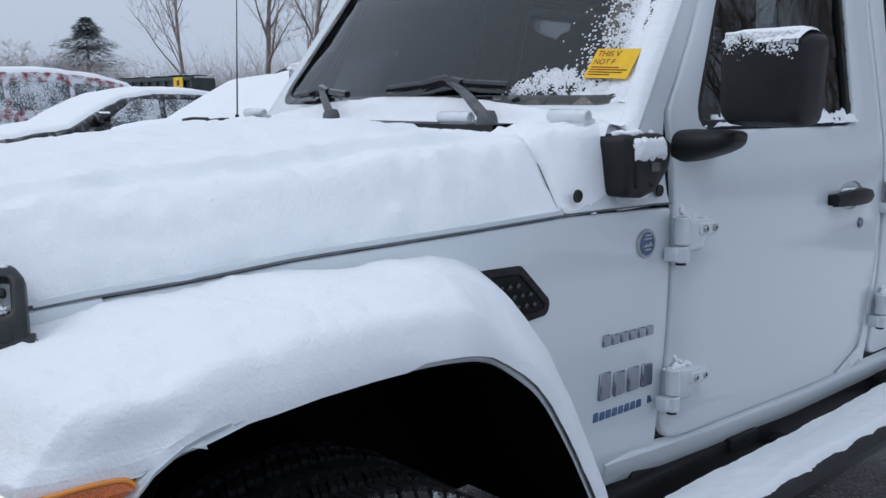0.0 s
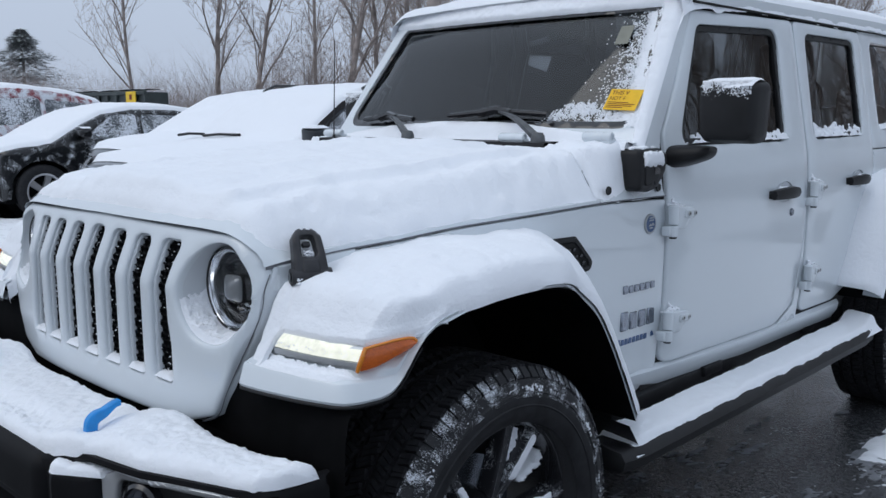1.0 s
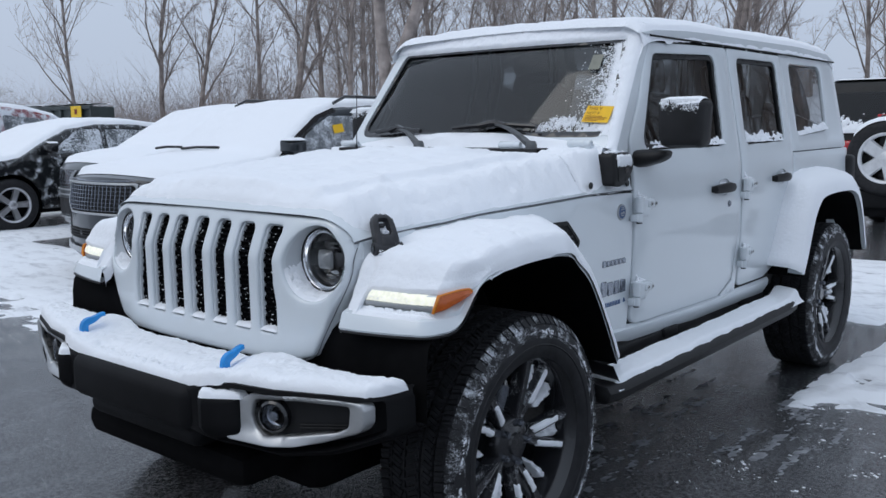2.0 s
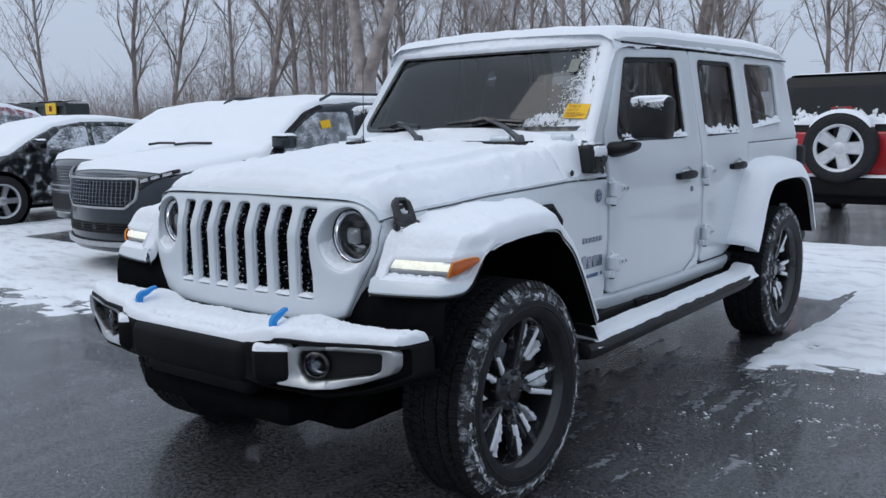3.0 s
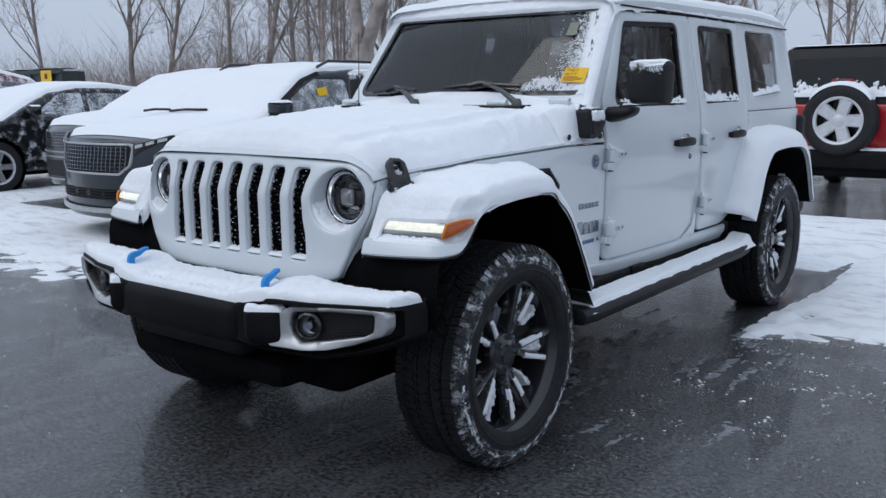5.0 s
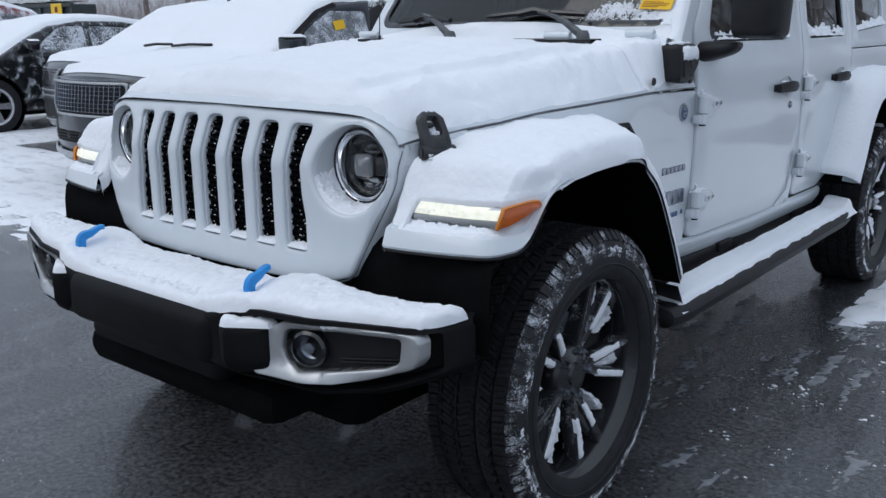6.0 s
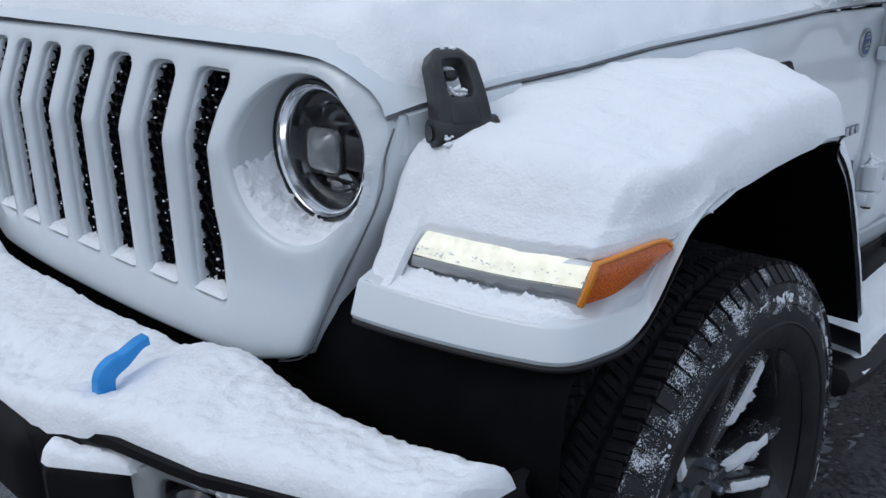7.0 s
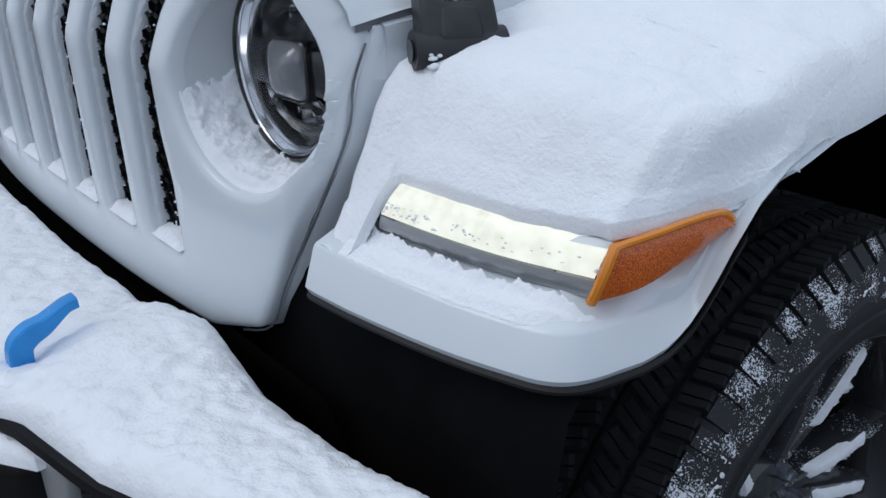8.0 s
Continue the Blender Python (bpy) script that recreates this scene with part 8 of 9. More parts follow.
def van_front(u, z, out=0.0):
    w = van_half(0.0, z)
    return Vector((VX + u * w, VY + 0.20 * u * u * (1 + 0.6 * u * u) - out + (0.03 * smoothstep(0.66, 0.9, z)), z))


gp = rounded([(-0.62, 0.89), (-0.60, 0.72), (-0.48, 0.645), (0.48, 0.645), (0.60, 0.72), (0.62, 0.89)], 0.04)
bm = bmesh.new()
sheet(bm, inset_loop([Vector(p) for p in gp], -0.02), [gp], lambda u, z: van_front(u, z, 0.014), (0, 0.03, 0), 0.06, 0.006)
vg = part("grille", bm, SATIN, van, "wide chrome-edged grille")
bm = bmesh.new()
sheet(bm, gp, [], lambda u, z: van_front(u, z, 0.004), (0, 0.01, 0), 0.1, 0.002)
part("grille_back", bm, GAP, vg)
for k in range(7):
    bm = bmesh.new()
    z = 0.668 + k * 0.034
    lim = 0.575 if z > 0.70 else 0.50
    strip(bm, [van_front(u, z, 0.010) for u in steps(-lim, lim, 0.08)], 0.006, (0, -0.006, 0))
    part("grille_bar", bm, DARK_CHROME, vg)
for k in range(19):
    bm = bmesh.new()
    u = -0.558 + k * 0.062
    loft(bm, [[van_front(u - 0.0035, z, 0.007), van_front(u, z, 0.013), van_front(u + 0.0035, z, 0.007)] for z in (0.66, 0.72, 0.80, 0.885)])
    part("grille_rib", bm, DARK_CHROME, vg)
for s in (1, -1):
    bm = bmesh.new()
    sheet(bm, rounded([(s * 0.635, 0.90), (s * 0.635, 0.80), (s * 0.80, 0.885), (s * 0.97, 0.955), (s * 0.97, 0.985)] if s > 0 else [(s * 0.635, 0.90), (s * 0.97, 0.985), (s * 0.97, 0.955), (s * 0.80, 0.885), (s * 0.635, 0.80)], 0.015), [], lambda u, z: van_front(u, z, 0.012) + Vector((0, 0.05 * max(0, abs(u) - 0.7), 0)), (0, 0.03, 0), 0.05, 0.005)
    hl = part("headlamp", bm, BLACK_GLOSS, van, "slim dark headlamp")
    bm = bmesh.new()
    for a, b in ((0.66, 0.73), (0.76, 0.83), (0.86, 0.93)):
        sheet(bm, [(s * a, 0.865 + (a - 0.66) * 0.25), (s * b, 0.865 + (b - 0.66) * 0.25), (s * b, 0.895 + (b - 0.66) * 0.24), (s * a, 0.895 + (a - 0.66) * 0.24)], [], lambda u, z: van_front(u, z, 0.018) + Vector((0, 0.05 * max(0, abs(u) - 0.7), 0)), (0, 0.01, 0), 0.05, 0.002)
    part("lamp_lens", bm, REFLECTOR, hl)
bm = bmesh.new()
sheet(bm, rounded([(-0.60, 0.50), (-0.66, 0.40), (0.66, 0.40), (0.60, 0.50)], 0.03), [], lambda u, z: van_front(u, z, 0.008), (0, 0.02, 0), 0.08, 0.004)
part("lower_intake", bm, GAP, van)
bm = bmesh.new()
for z in (0.43, 0.455, 0.48):
    strip(bm, [van_front(u, z, 0.012) for u in steps(-0.6, 0.6, 0.1)], 0.008)
part("intake_bars", bm, BLACK_PLASTIC, van)
bm = bmesh.new()
strip(bm, [van_front(u, 0.30 + 0.05 * abs(u) ** 3, 0.02) for u in steps(-0.92, 0.92, 0.08)], 0.05, (0, -0.015, 0))
part("skid_trim", bm, SATIN, van)
bm = bmesh.new()
strip(bm, [van_front(u, 0.918 + 0.02 * abs(u), 0.004) + Vector((0, 0.02, 0)) for u in steps(-0.6, 0.6, 0.08)], 0.010)
part("hood_trim", bm, DARK_CHROME, van)
for s in (1, -1):
    simple_wheel(van, VX + s * 0.86, VY + 0.98, 0.35, s, ALLOY)
    simple_wheel(van, VX + s * 0.86, VY + 4.07, 0.35, s, ALLOY)
    if s > 0:
        # mirror
        bm = bmesh.new()
        rows = []
        shp = rounded([(-0.10, -0.06), (0.10, -0.065), (0.11, 0.055), (-0.10, 0.075)], 0.03)
        for d, k in ((-0.09, 0.55), (-0.07, 0.82), (-0.03, 0.97), (0.03, 1.0), (0.05, 0.95)):
            rows.append([Vector((VX + s * (1.06 + p.x * k), VY + 1.42 + d + 0.2 * p.x * k, 1.19 + p.y * k)) for p in shp])
        loft(bm, rows, closed=True, cap=True)
        tube(bm, [(VX + s * 0.93, VY + 1.50, 1.10), (VX + s * 1.00, VY + 1.45, 1.13)], 0.025, 8)
        part("door_mirror", bm, GREY_PAINT, van, "grey door mirror capped with snow")
        bm = bmesh.new()
        snow_cap(bm, [VX + s * v for v in steps(0.96, 1.17, 0.012)], steps(VY + 1.32, VY + 1.50, 0.012), lambda x, y: 1.255, lambda x, y: 0.014 * smoothstep(0.96, 1.00, abs(x - VX)) * smoothstep(1.17, 1.12, abs(x - VX)) * smoothstep(1.33, 1.37, y - VY) * smoothstep(1.49, 1.45, y - VY) - 0.0004, 0.004, 20, 1)
        part("mirror_snow_cap", bm, SNOW, van)
    bm = bmesh.new()
    tube(bm, [(VX + s * 0.78, VY + 2.2, 1.60), (VX + s * 0.79, VY + 2.35, 1.665), (VX + s * 0.79, VY + 4.4, 1.665), (VX + s * 0.78, VY + 4.55, 1.60)], 0.017, 8)
    part("roof_rail", bm, BLACK_GLOSS, van)
    if s < 0:
        continue
    # A pillar trim, dark
    bm = bmesh.new()
    pts = [(1.36, 1.09), (1.62, 1.28), (1.93, 1.465), (2.18, 1.54)]
    loft(bm, [[Vector((VX + s * (van_half(y, z) + 0.004), VY + y + dy, z + dz)) for dy, dz in ((-0.03, 0.015), (0.05, -0.035))] for y, z in pts])
    part("pillar_trim", bm, BLACK_GLOSS, van)
for x0, x1 in ((-0.98, -0.56), (-0.52, 0.06)):
    bm = bmesh.new()
    tube(bm, [(VX + x0, VY + 1.30, 1.165), (VX + (x0 + x1) / 2, VY + 1.29, 1.182), (VX + x1, VY + 1.33, 1.180)], 0.013, 6)
    part("wiper", bm, BLACK_PLASTIC, van)
bm = bmesh.new()
box(bm, 0, 0.004, -0.07, 0.07, -0.042, 0.042)
bmesh.ops.transform(bm, matrix=pose(VX + van_half(2.2, 1.34) + 0.006, VY + 2.16, 1.35, 8, -13, 0), verts=bm.verts)
tagged(link_mesh("window_card", bm, YELLOW), "small yellow card in the minivan's side window", "card")

# ---- pale sport utility car, mostly hidden
SX, SY = -7.72, 3.15
suv = thing("sport_utility_car", "dark grey sport utility car buried under snow", "car")
suv_half = tumble(0.93, 1.05, 0.3, 0.1)
car_shell(suv, SX, SY, ((0.06, 0.24), (0.0, 0.34), (0.0, 0.62), (0.03, 0.88), (0.12, 0.98), (0.5, 1.06), (1.05, 1.12), (1.45, 1.36), (1.85, 1.58), (2.3, 1.64), (3.6, 1.63), (4.3, 1.45), (4.6, 1.05), (4.65, 0.5)), suv_half, (0.92, 3.65), 0.36, SILVER_PAINT, 0.26, 0.20, None, 0.12, (1.12, 1.95), (((1.55, 1.12), (2.5, 1.13), (2.5, 1.5), (2.05, 1.5)), ((2.58, 1.13), (3.6, 1.15), (3.5, 1.48), (2.58, 1.5))), 0.05, 9)


def suv_front(u, z, out=0.0):
    return Vector((SX + u * suv_half(0, z), SY + 0.20 * u * u * (1 + 0.6 * u * u) - out + 0.03 * smoothstep(0.6, 0.9, z), z))


bm = bmesh.new()
sheet(bm, rounded([(-0.75, 0.80), (-0.6, 0.70), (0.6, 0.70), (0.75, 0.80), (0.72, 0.90), (-0.72, 0.90)], 0.03), [], lambda u, z: suv_front(u, z, 0.008), (0, 0.02, 0), 0.08, 0.004)
sg = part("grille", bm, BLACK_GLOSS, suv)
for z in (0.735, 0.77, 0.805, 0.84, 0.875):
    bm = bmesh.new()
    strip(bm, [suv_front(u, z, 0.012) for u in steps(-0.66, 0.66, 0.1)], 0.009)
    part("grille_bar", bm, DARK_CHROME, sg)
bm = bmesh.new()
sheet(bm, rounded([(-0.8, 0.36), (0.8, 0.36), (0.86, 0.56), (-0.86, 0.56)], 0.04), [], lambda u, z: suv_front(u, z, 0.006), (0, 0.02, 0), 0.1, 0.004)
part("lower_bumper", bm, BLACK_PLASTIC, suv)
for z in (0.33, 0.60, 0.66):
    bm = bmesh.new()
    strip(bm, [suv_front(u, z, 0.012) for u in steps(-0.9, 0.9, 0.1)], 0.018)
    part("bumper_trim", bm, SATIN, suv)
for s in (1, -1):
    bm = bmesh.new()
    sheet(bm, rounded([(s * 0.76, 0.80), (s * 0.96, 0.82), (s * 0.96, 0.92), (s * 0.74, 0.90)] if s > 0 else [(s * 0.76, 0.80), (s * 0.74, 0.90), (s * 0.96, 0.92), (s * 0.96, 0.82)], 0.02), [], lambda u, z: suv_front(u, z, 0.012), (0, 0.02, 0), 0.05, 0.004)
    part("headlamp", bm, SATIN, suv)
    simple_wheel(suv, SX + s * 0.80, SY + 0.92, 0.36, s, ALLOY)
    simple_wheel(suv, SX + s * 0.80, SY + 3.65, 0.36, s, ALLOY)

# ---- black crossover, side on
BX, BY = -10.70, 2.50
blk = thing("crossover", "black crossover car crusted with snow", "car")
blk_half = tumble(0.92, 1.02, 0.34, 0.16)
car_shell(blk, BX, BY, ((0.06, 0.26), (0.0, 0.36), (0.0, 0.60), (0.04, 0.82), (0.16, 0.92), (0.55, 0.99), (1.00, 1.05), (1.40, 1.28), (1.75, 1.43), (2.2, 1.50), (2.8, 1.50), (3.5, 1.42), (4.1, 1.26), (4.38, 1.05), (4.45, 0.5)), blk_half, (0.88, 3.52), 0.36, BLACK_PAINT, 0.28, 0.22, BLACK_PAINT, 0.10, (1.14, 2.0),
          (((1.42, 1.04), (2.25, 1.05), (2.25, 1.375), (1.90, 1.365)), ((2.33, 1.05), (3.15, 1.09), (3.10, 1.345), (2.33, 1.375)), ((3.23, 1.11), (3.75, 1.16), (3.55, 1.27), (3.23, 1.33))), 0.045, 14)
for s in (1, -1):
    simple_wheel(blk, BX + s * 0.80, BY + 0.88, 0.36, s, ALLOY, 5)
    simple_wheel(blk, BX + s * 0.80, BY + 3.52, 0.36, s, ALLOY, 5)
    bm = bmesh.new()
    rows = []
    shp = rounded([(-0.10, -0.06), (0.10, -0.065), (0.11, 0.055), (-0.10, 0.07)], 0.03)
    for d, k in ((-0.09, 0.55), (-0.07, 0.82), (-0.03, 0.97), (0.03, 1.0), (0.05, 0.95)):
        rows.append([Vector((BX + s * (1.02 + p.x * k), BY + 1.40 + d, 1.125 + p.y * k)) for p in shp])
    loft(bm, rows, closed=True, cap=True)
    tube(bm, [(BX + s * 0.86, BY + 1.46, 1.05), (BX + s * 0.96, BY + 1.40, 1.07)], 0.025, 8)
    part("door_mirror", bm, BLACK_GLOSS, blk)
    bm = bmesh.new()
    snow_cap(bm, [BX + s * v for v in steps(0.92, 1.12, 0.02)], steps(BY + 1.31, BY + 1.45, 0.02), lambda x, y: 1.178, lambda x, y: 0.03 * smoothstep(0.92, 0.96, abs(x - BX)) * smoothstep(1.13, 1.08, abs(x - BX)), 0.004, 20, 1)
    part("mirror_snow_cap", bm, SNOW, blk)
    bm = bmesh.new()
    loft(bm, [[Vector((BX + s * (blk_half(y, z) + 0.012), BY + y, z + h)) for h in (-0.03, 0.03)] for y, z in ((1.4, 0.36), (2.2, 0.35), (3.0, 0.36))])
    part("sill_trim", bm, BLACK_PLASTIC, blk)
    bm = bmesh.new()
    box(bm, BX + s * 0.93, BX + s * 0.945, BY + 2.27, BY + 2.42, 0.90, 0.93, 0.005)
    box(bm, BX + s * 0.93, BX + s * 0.945, BY + 3.12, BY + 3.27, 0.92, 0.95, 0.005)
    part("door_handle", bm, BLACK_GLOSS, blk)

# ---- red estate behind it
RX, RY = -13.9, 1.2
red = thing("estate_car", "red high-roofed car under wind-blown snow", "car")
red_half = tumble(0.97, 1.12, 0.22, 0.12)
car_shell(red, RX, RY, ((0.06, 0.30), (0.0, 0.40), (0.0, 0.70), (0.04, 0.98), (0.14, 1.08), (0.6, 1.14), (1.15, 1.20), (1.55, 1.50), (1.9, 1.74), (2.3, 1.84), (3.2, 1.87), (4.0, 1.79), (4.5, 1.66), (4.9, 1.34), (5.0, 0.6)), red_half, (0.95, 3.95), 0.38, SNOWY_RED, 0.30, 0.22, SNOWY_RED, 0.10, (1.2, 1.95),
          (((1.60, 1.20), (2.5, 1.20), (2.5, 1.64), (2.05, 1.64)), ((2.58, 1.20), (3.5, 1.22), (3.5, 1.64), (2.58, 1.65)), ((3.58, 1.24), (4.5, 1.34), (4.25, 1.56), (3.58, 1.63))), 0.04, 21)
for s in (1, -1):
    for y in (0.95, 3.95):
        simple_wheel(red, RX + s * 0.84, RY + y, 0.38, s, ALLOY)

# ---- red two-box off-road car seen from behind
JX, JY = 0.03, 7.62
rj = thing("soft_top_car", "red off-road car with a black top, seen from its tail", "car")
bm = bmesh.new()
sheet(bm, rounded([(-0.76, 0.62), (0.76, 0.62), (0.77, 1.16), (-0.77, 1.16)], 0.04), [], lambda x, z: Vector((JX + x, JY + 0.28 + 0.02 * (x / 0.7) ** 2, z)), (0, 0.4, 0), 0.12, 0.03)
for s in (1, -1):
    loft(bm, [[Vector((JX + s * (0.77 - 0.02 * ((z - 0.9) / 0.3) ** 2), JY + y, z)) for z in (0.62, 0.75, 0.9, 1.05, 1.16)] for y in (0.35, 1.5, 2.6, 3.2)])
part("body", bm, RED_PAINT, rj)
bm = bmesh.new()
loft(bm, [[Vector((JX + x * k, JY + y, z)) for x in steps(-0.74, 0.74, 0.1)] for y, z, k in ((0.30, 1.16, 1.0), (0.36, 1.45, 0.96), (0.42, 1.70, 0.91), (0.47, 1.765, 0.89), (0.60, 1.79, 0.88), (1.8, 1.80, 0.88), (2.5, 1.78, 0.88))])
for s in (1, -1):
    loft(bm, [[Vector((JX + s * 0.74 * k, JY + y + o, z)) for o in (0.0, 2.2)] for y, z, k in ((0.30, 1.16, 1.0), (0.36, 1.45, 0.96), (0.42, 1.70, 0.91), (0.47, 1.765, 0.89), (0.60, 1.79, 0.88))])
part("black_top", bm, BLACK_PLASTIC, rj, "black removable top")
bm = bmesh.new()
sheet(bm, rounded([(-0.62, 1.235), (0.62, 1.235), (0.57, 1.665), (-0.57, 1.665)], 0.06), [], lambda x, z: Vector((JX + x, JY + 0.292 + (z - 1.16) * 0.22, z)), (0, 0.02, 0), 0.12, 0.004)
part("rear_window", bm, DARK_GLASS, rj)
bm = bmesh.new()
snow_on(bm, steps(-0.61, 0.61, 0.012), steps(1.236, 1.44, 0.012), lambda x, z: Vector((JX + x, JY + 0.288 + (z - 1.16) * 0.22, z)), lambda x, z: Vector((0, -1, 0)), lambda x, z: 0.012 * (1.0 - (z - 1.236) / 0.12 + 1.3 * fbm(x * 7, z * 7, 3) + 0.6 * fbm(x * 25, z * 25, 1)), 0.004, 20, 1)
part("window_snow", bm, SNOW, rj)
bm = bmesh.new()
snow_cap(bm, steps(JX - 0.64, JX + 0.64, 0.05), steps(JY + 0.52, JY + 2.5, 0.06), lambda x, y: 1.795, lambda x, y: 0.02 * smoothstep(0.64, 0.58, abs(x - JX)) * smoothstep(0.50, 0.6, y - JY) - 0.0005, 0.005, 8, 2)
part("roof_snow_layer", bm, SNOW, rj)
bm = bmesh.new()
box(bm, JX - 0.80, JX + 0.80, JY + 0.06, JY + 0.34, 0.46, 0.66, 0.03, 3)
box(bm, JX - 0.55, JX + 0.55, JY + 0.25, JY + 0.6, 0.36, 0.47, 0.03, 2)
part("rear_bumper", bm, BLACK_BUMPER, rj)
bm = bmesh.new()
snow_cap(bm, steps(JX - 0.80, JX + 0.80, 0.03), steps(JY + 0.07, JY + 0.28, 0.03), lambda x, y: 0.66, lambda x, y: 0.03 * smoothstep(0.8, 0.74, abs(x - JX)) * smoothstep(0.06, 0.11, y - JY) - 0.0005, 0.005, 12, 2)
part("bumper_snow_layer", bm, SNOW, rj)
sw = simple_wheel(rj, JX + 0.03, JY + 0.0, 0.385, 1, PALE_ALLOY, 5, 0.24, "spare_wheel", 1.5)
for o in (sw, *sw.children):
    o.data.transform(Matrix.Translation((JX + 0.03, JY + 0.13, 0.985)) @ Matrix.Rotation(radians(-90), 4, "Z") @ Matrix.Translation((-JX - 0.03, -JY, -0.385)))
bm = bmesh.new()
snow_on(bm, steps(math.radians(35), math.radians(145), 0.03), steps(0.02, 0.24, 0.02), lambda a, v: Vector((JX + 0.03 + 0.385 * math.cos(a), JY + v, 0.985 + 0.385 * math.sin(a))), lambda a, v: Vector((math.cos(a), 0, math.sin(a))), lambda a, v: 0.035 * smoothstep(0, 0.25, min(a - math.radians(35), math.radians(145) - a)) * smoothstep(0.02, 0.05, v), 0.004, 14, 1)
part("wheel_snow_cap", bm, SNOW, rj)
bm = bmesh.new()
box(bm, JX - 0.11, JX + 0.11, JY + 0.22, JY + 0.29, 1.40, 1.43, 0.008)
part("brake_light", bm, RED_LAMP, rj)
bm = bmesh.new()
box(bm, JX - 0.05, JX + 0.05, JY + 0.10, JY + 0.3, 0.9, 1.42, 0.01)
part("spare_carrier", bm, BLACK_PLASTIC, rj)
for s in (1, -1):
    bm = bmesh.new()
    box(bm, JX + s * 0.64, JX + s * 0.80, JY + 0.20, JY + 0.30, 0.86, 1.06, 0.02, 2)
    t = part("tail_lamp", bm, BLACK_PLASTIC, rj)
    bm = bmesh.new()
    box(bm, JX + s * 0.66, JX + s * 0.785, JY + 0.185, JY + 0.22, 0.88, 1.04, 0.012, 2)
    part("tail_lens", bm, RED_LAMP, t)
    for y in (0.98, 3.4):
        simple_wheel(rj, JX + s * 0.78, JY + y, 0.385, s, ALLOY, 5, 0.25)
    bm = bmesh.new()
    sec = smooth_path([(0, y, z) for y, z in ((0.42, 0.66), (0.5, 0.86), (0.66, 0.95), (1.3, 0.95), (1.46, 0.86), (1.54, 0.66))], 4)
    loft(bm, [[Vector((JX + s * x, JY + p.y, p.z + dz)) for x, dz in ((0.74, 0.03), (0.92, 0.0), (0.93, -0.04))] for p in sec])
    part("fender_flare", bm, BLACK_PLASTIC, rj)

# ---------------------------------------------------------------- dumpster and boards behind the cars
dump = thing("roll_off_container", "long dark steel container with snow along its rim", "container")
bm = bmesh.new()
box(bm, -29.2, -22.95, 11.9, 12.65, 0.2, 2.06, 0.03, 1)
part("container_body", bm, DUMPSTER, dump)
for k in range(11):
    bm = bmesh.new()
    box(bm, -29.0 + k * 0.6, -28.9 + k * 0.6, 11.82, 11.9, 0.25, 1.98, 0.01, 1)
    part("rib", bm, DUMPSTER, dump)
bm = bmesh.new()
box(bm, -29.25, -22.90, 11.80, 11.92, 1.98, 2.10, 0.02, 1)
part("rim_rail", bm, DUMPSTER, dump)
bm = bmesh.new()
snow_cap(bm, steps(-29.2, -22.95, 0.1), steps(11.80, 12.65, 0.10), lambda x, y: 2.095, lambda x, y: 0.05, 0.02, 3, 1)
part("rim_snow", bm, SNOW, dump)
bm = bmesh.new()
box(bm, -23.98, -23.38, 11.775, 11.80, 1.74, 2.08, 0.004, 1)
part("yellow_panel", bm, YELLOW_SIGN, dump, "yellow warning panel")
bm = bmesh.new()
box(bm, -23.75, -23.60, 11.768, 11.775, 1.83, 1.99)
part("panel_mark", bm, INK, dump)

boards = thing("board_stack", "weathered wooden panels leaning by the trees", "boards")
for k in range(14):
    bm = bmesh.new()
    x = -20.6 + k * 0.34
    box(bm, x, x + 0.30, 13.2, 13.25, 0.3, 1.86 + 0.04 * math.sin(k * 2.1), 0.008, 1)
    part("board", bm, OLD_WOOD, boards)
bm = bmesh.new()
box(bm, -20.7, -15.8, 13.16, 13.2, 1.35, 1.45, 0.01, 1)
box(bm, -20.7, -15.8, 13.16, 13.2, 0.55, 0.65, 0.01, 1)
part("crossbar", bm, OLD_WOOD, boards)
bm = bmesh.new()
snow_cap(bm, steps(-20.6, -15.9, 0.06), steps(13.18, 13.28, 0.02), lambda x, y: 1.87, lambda x, y: 0.03, 0.01, 6, 1)
part("board_snow", bm, SNOW, boards)


# ---------------------------------------------------------------- bare winter trees
def limb(av, af, pts, rs, m):
    """A tapered tube through pts as raw vertices and faces."""
    up = None
    base, n = len(av), len(pts) - 1
    for i, c in enumerate(pts):
        ax = (pts[min(i + 1, n)] - pts[max(i - 1, 0)]).normalized()
        up = ax.orthogonal().normalized() if up is None else (up - ax * up.dot(ax)).normalized()
        sd = ax.cross(up)
        for k in range(m):
            a = 2 * math.pi * k / m
            av.append(c + (up * math.cos(a) + sd * math.sin(a)) * rs[i])
    for i in range(n):
        for k in range(m):
            a, b = base + i * m + k, base + i * m + (k + 1) % m
            af.append((a, b, b + m, a + m))


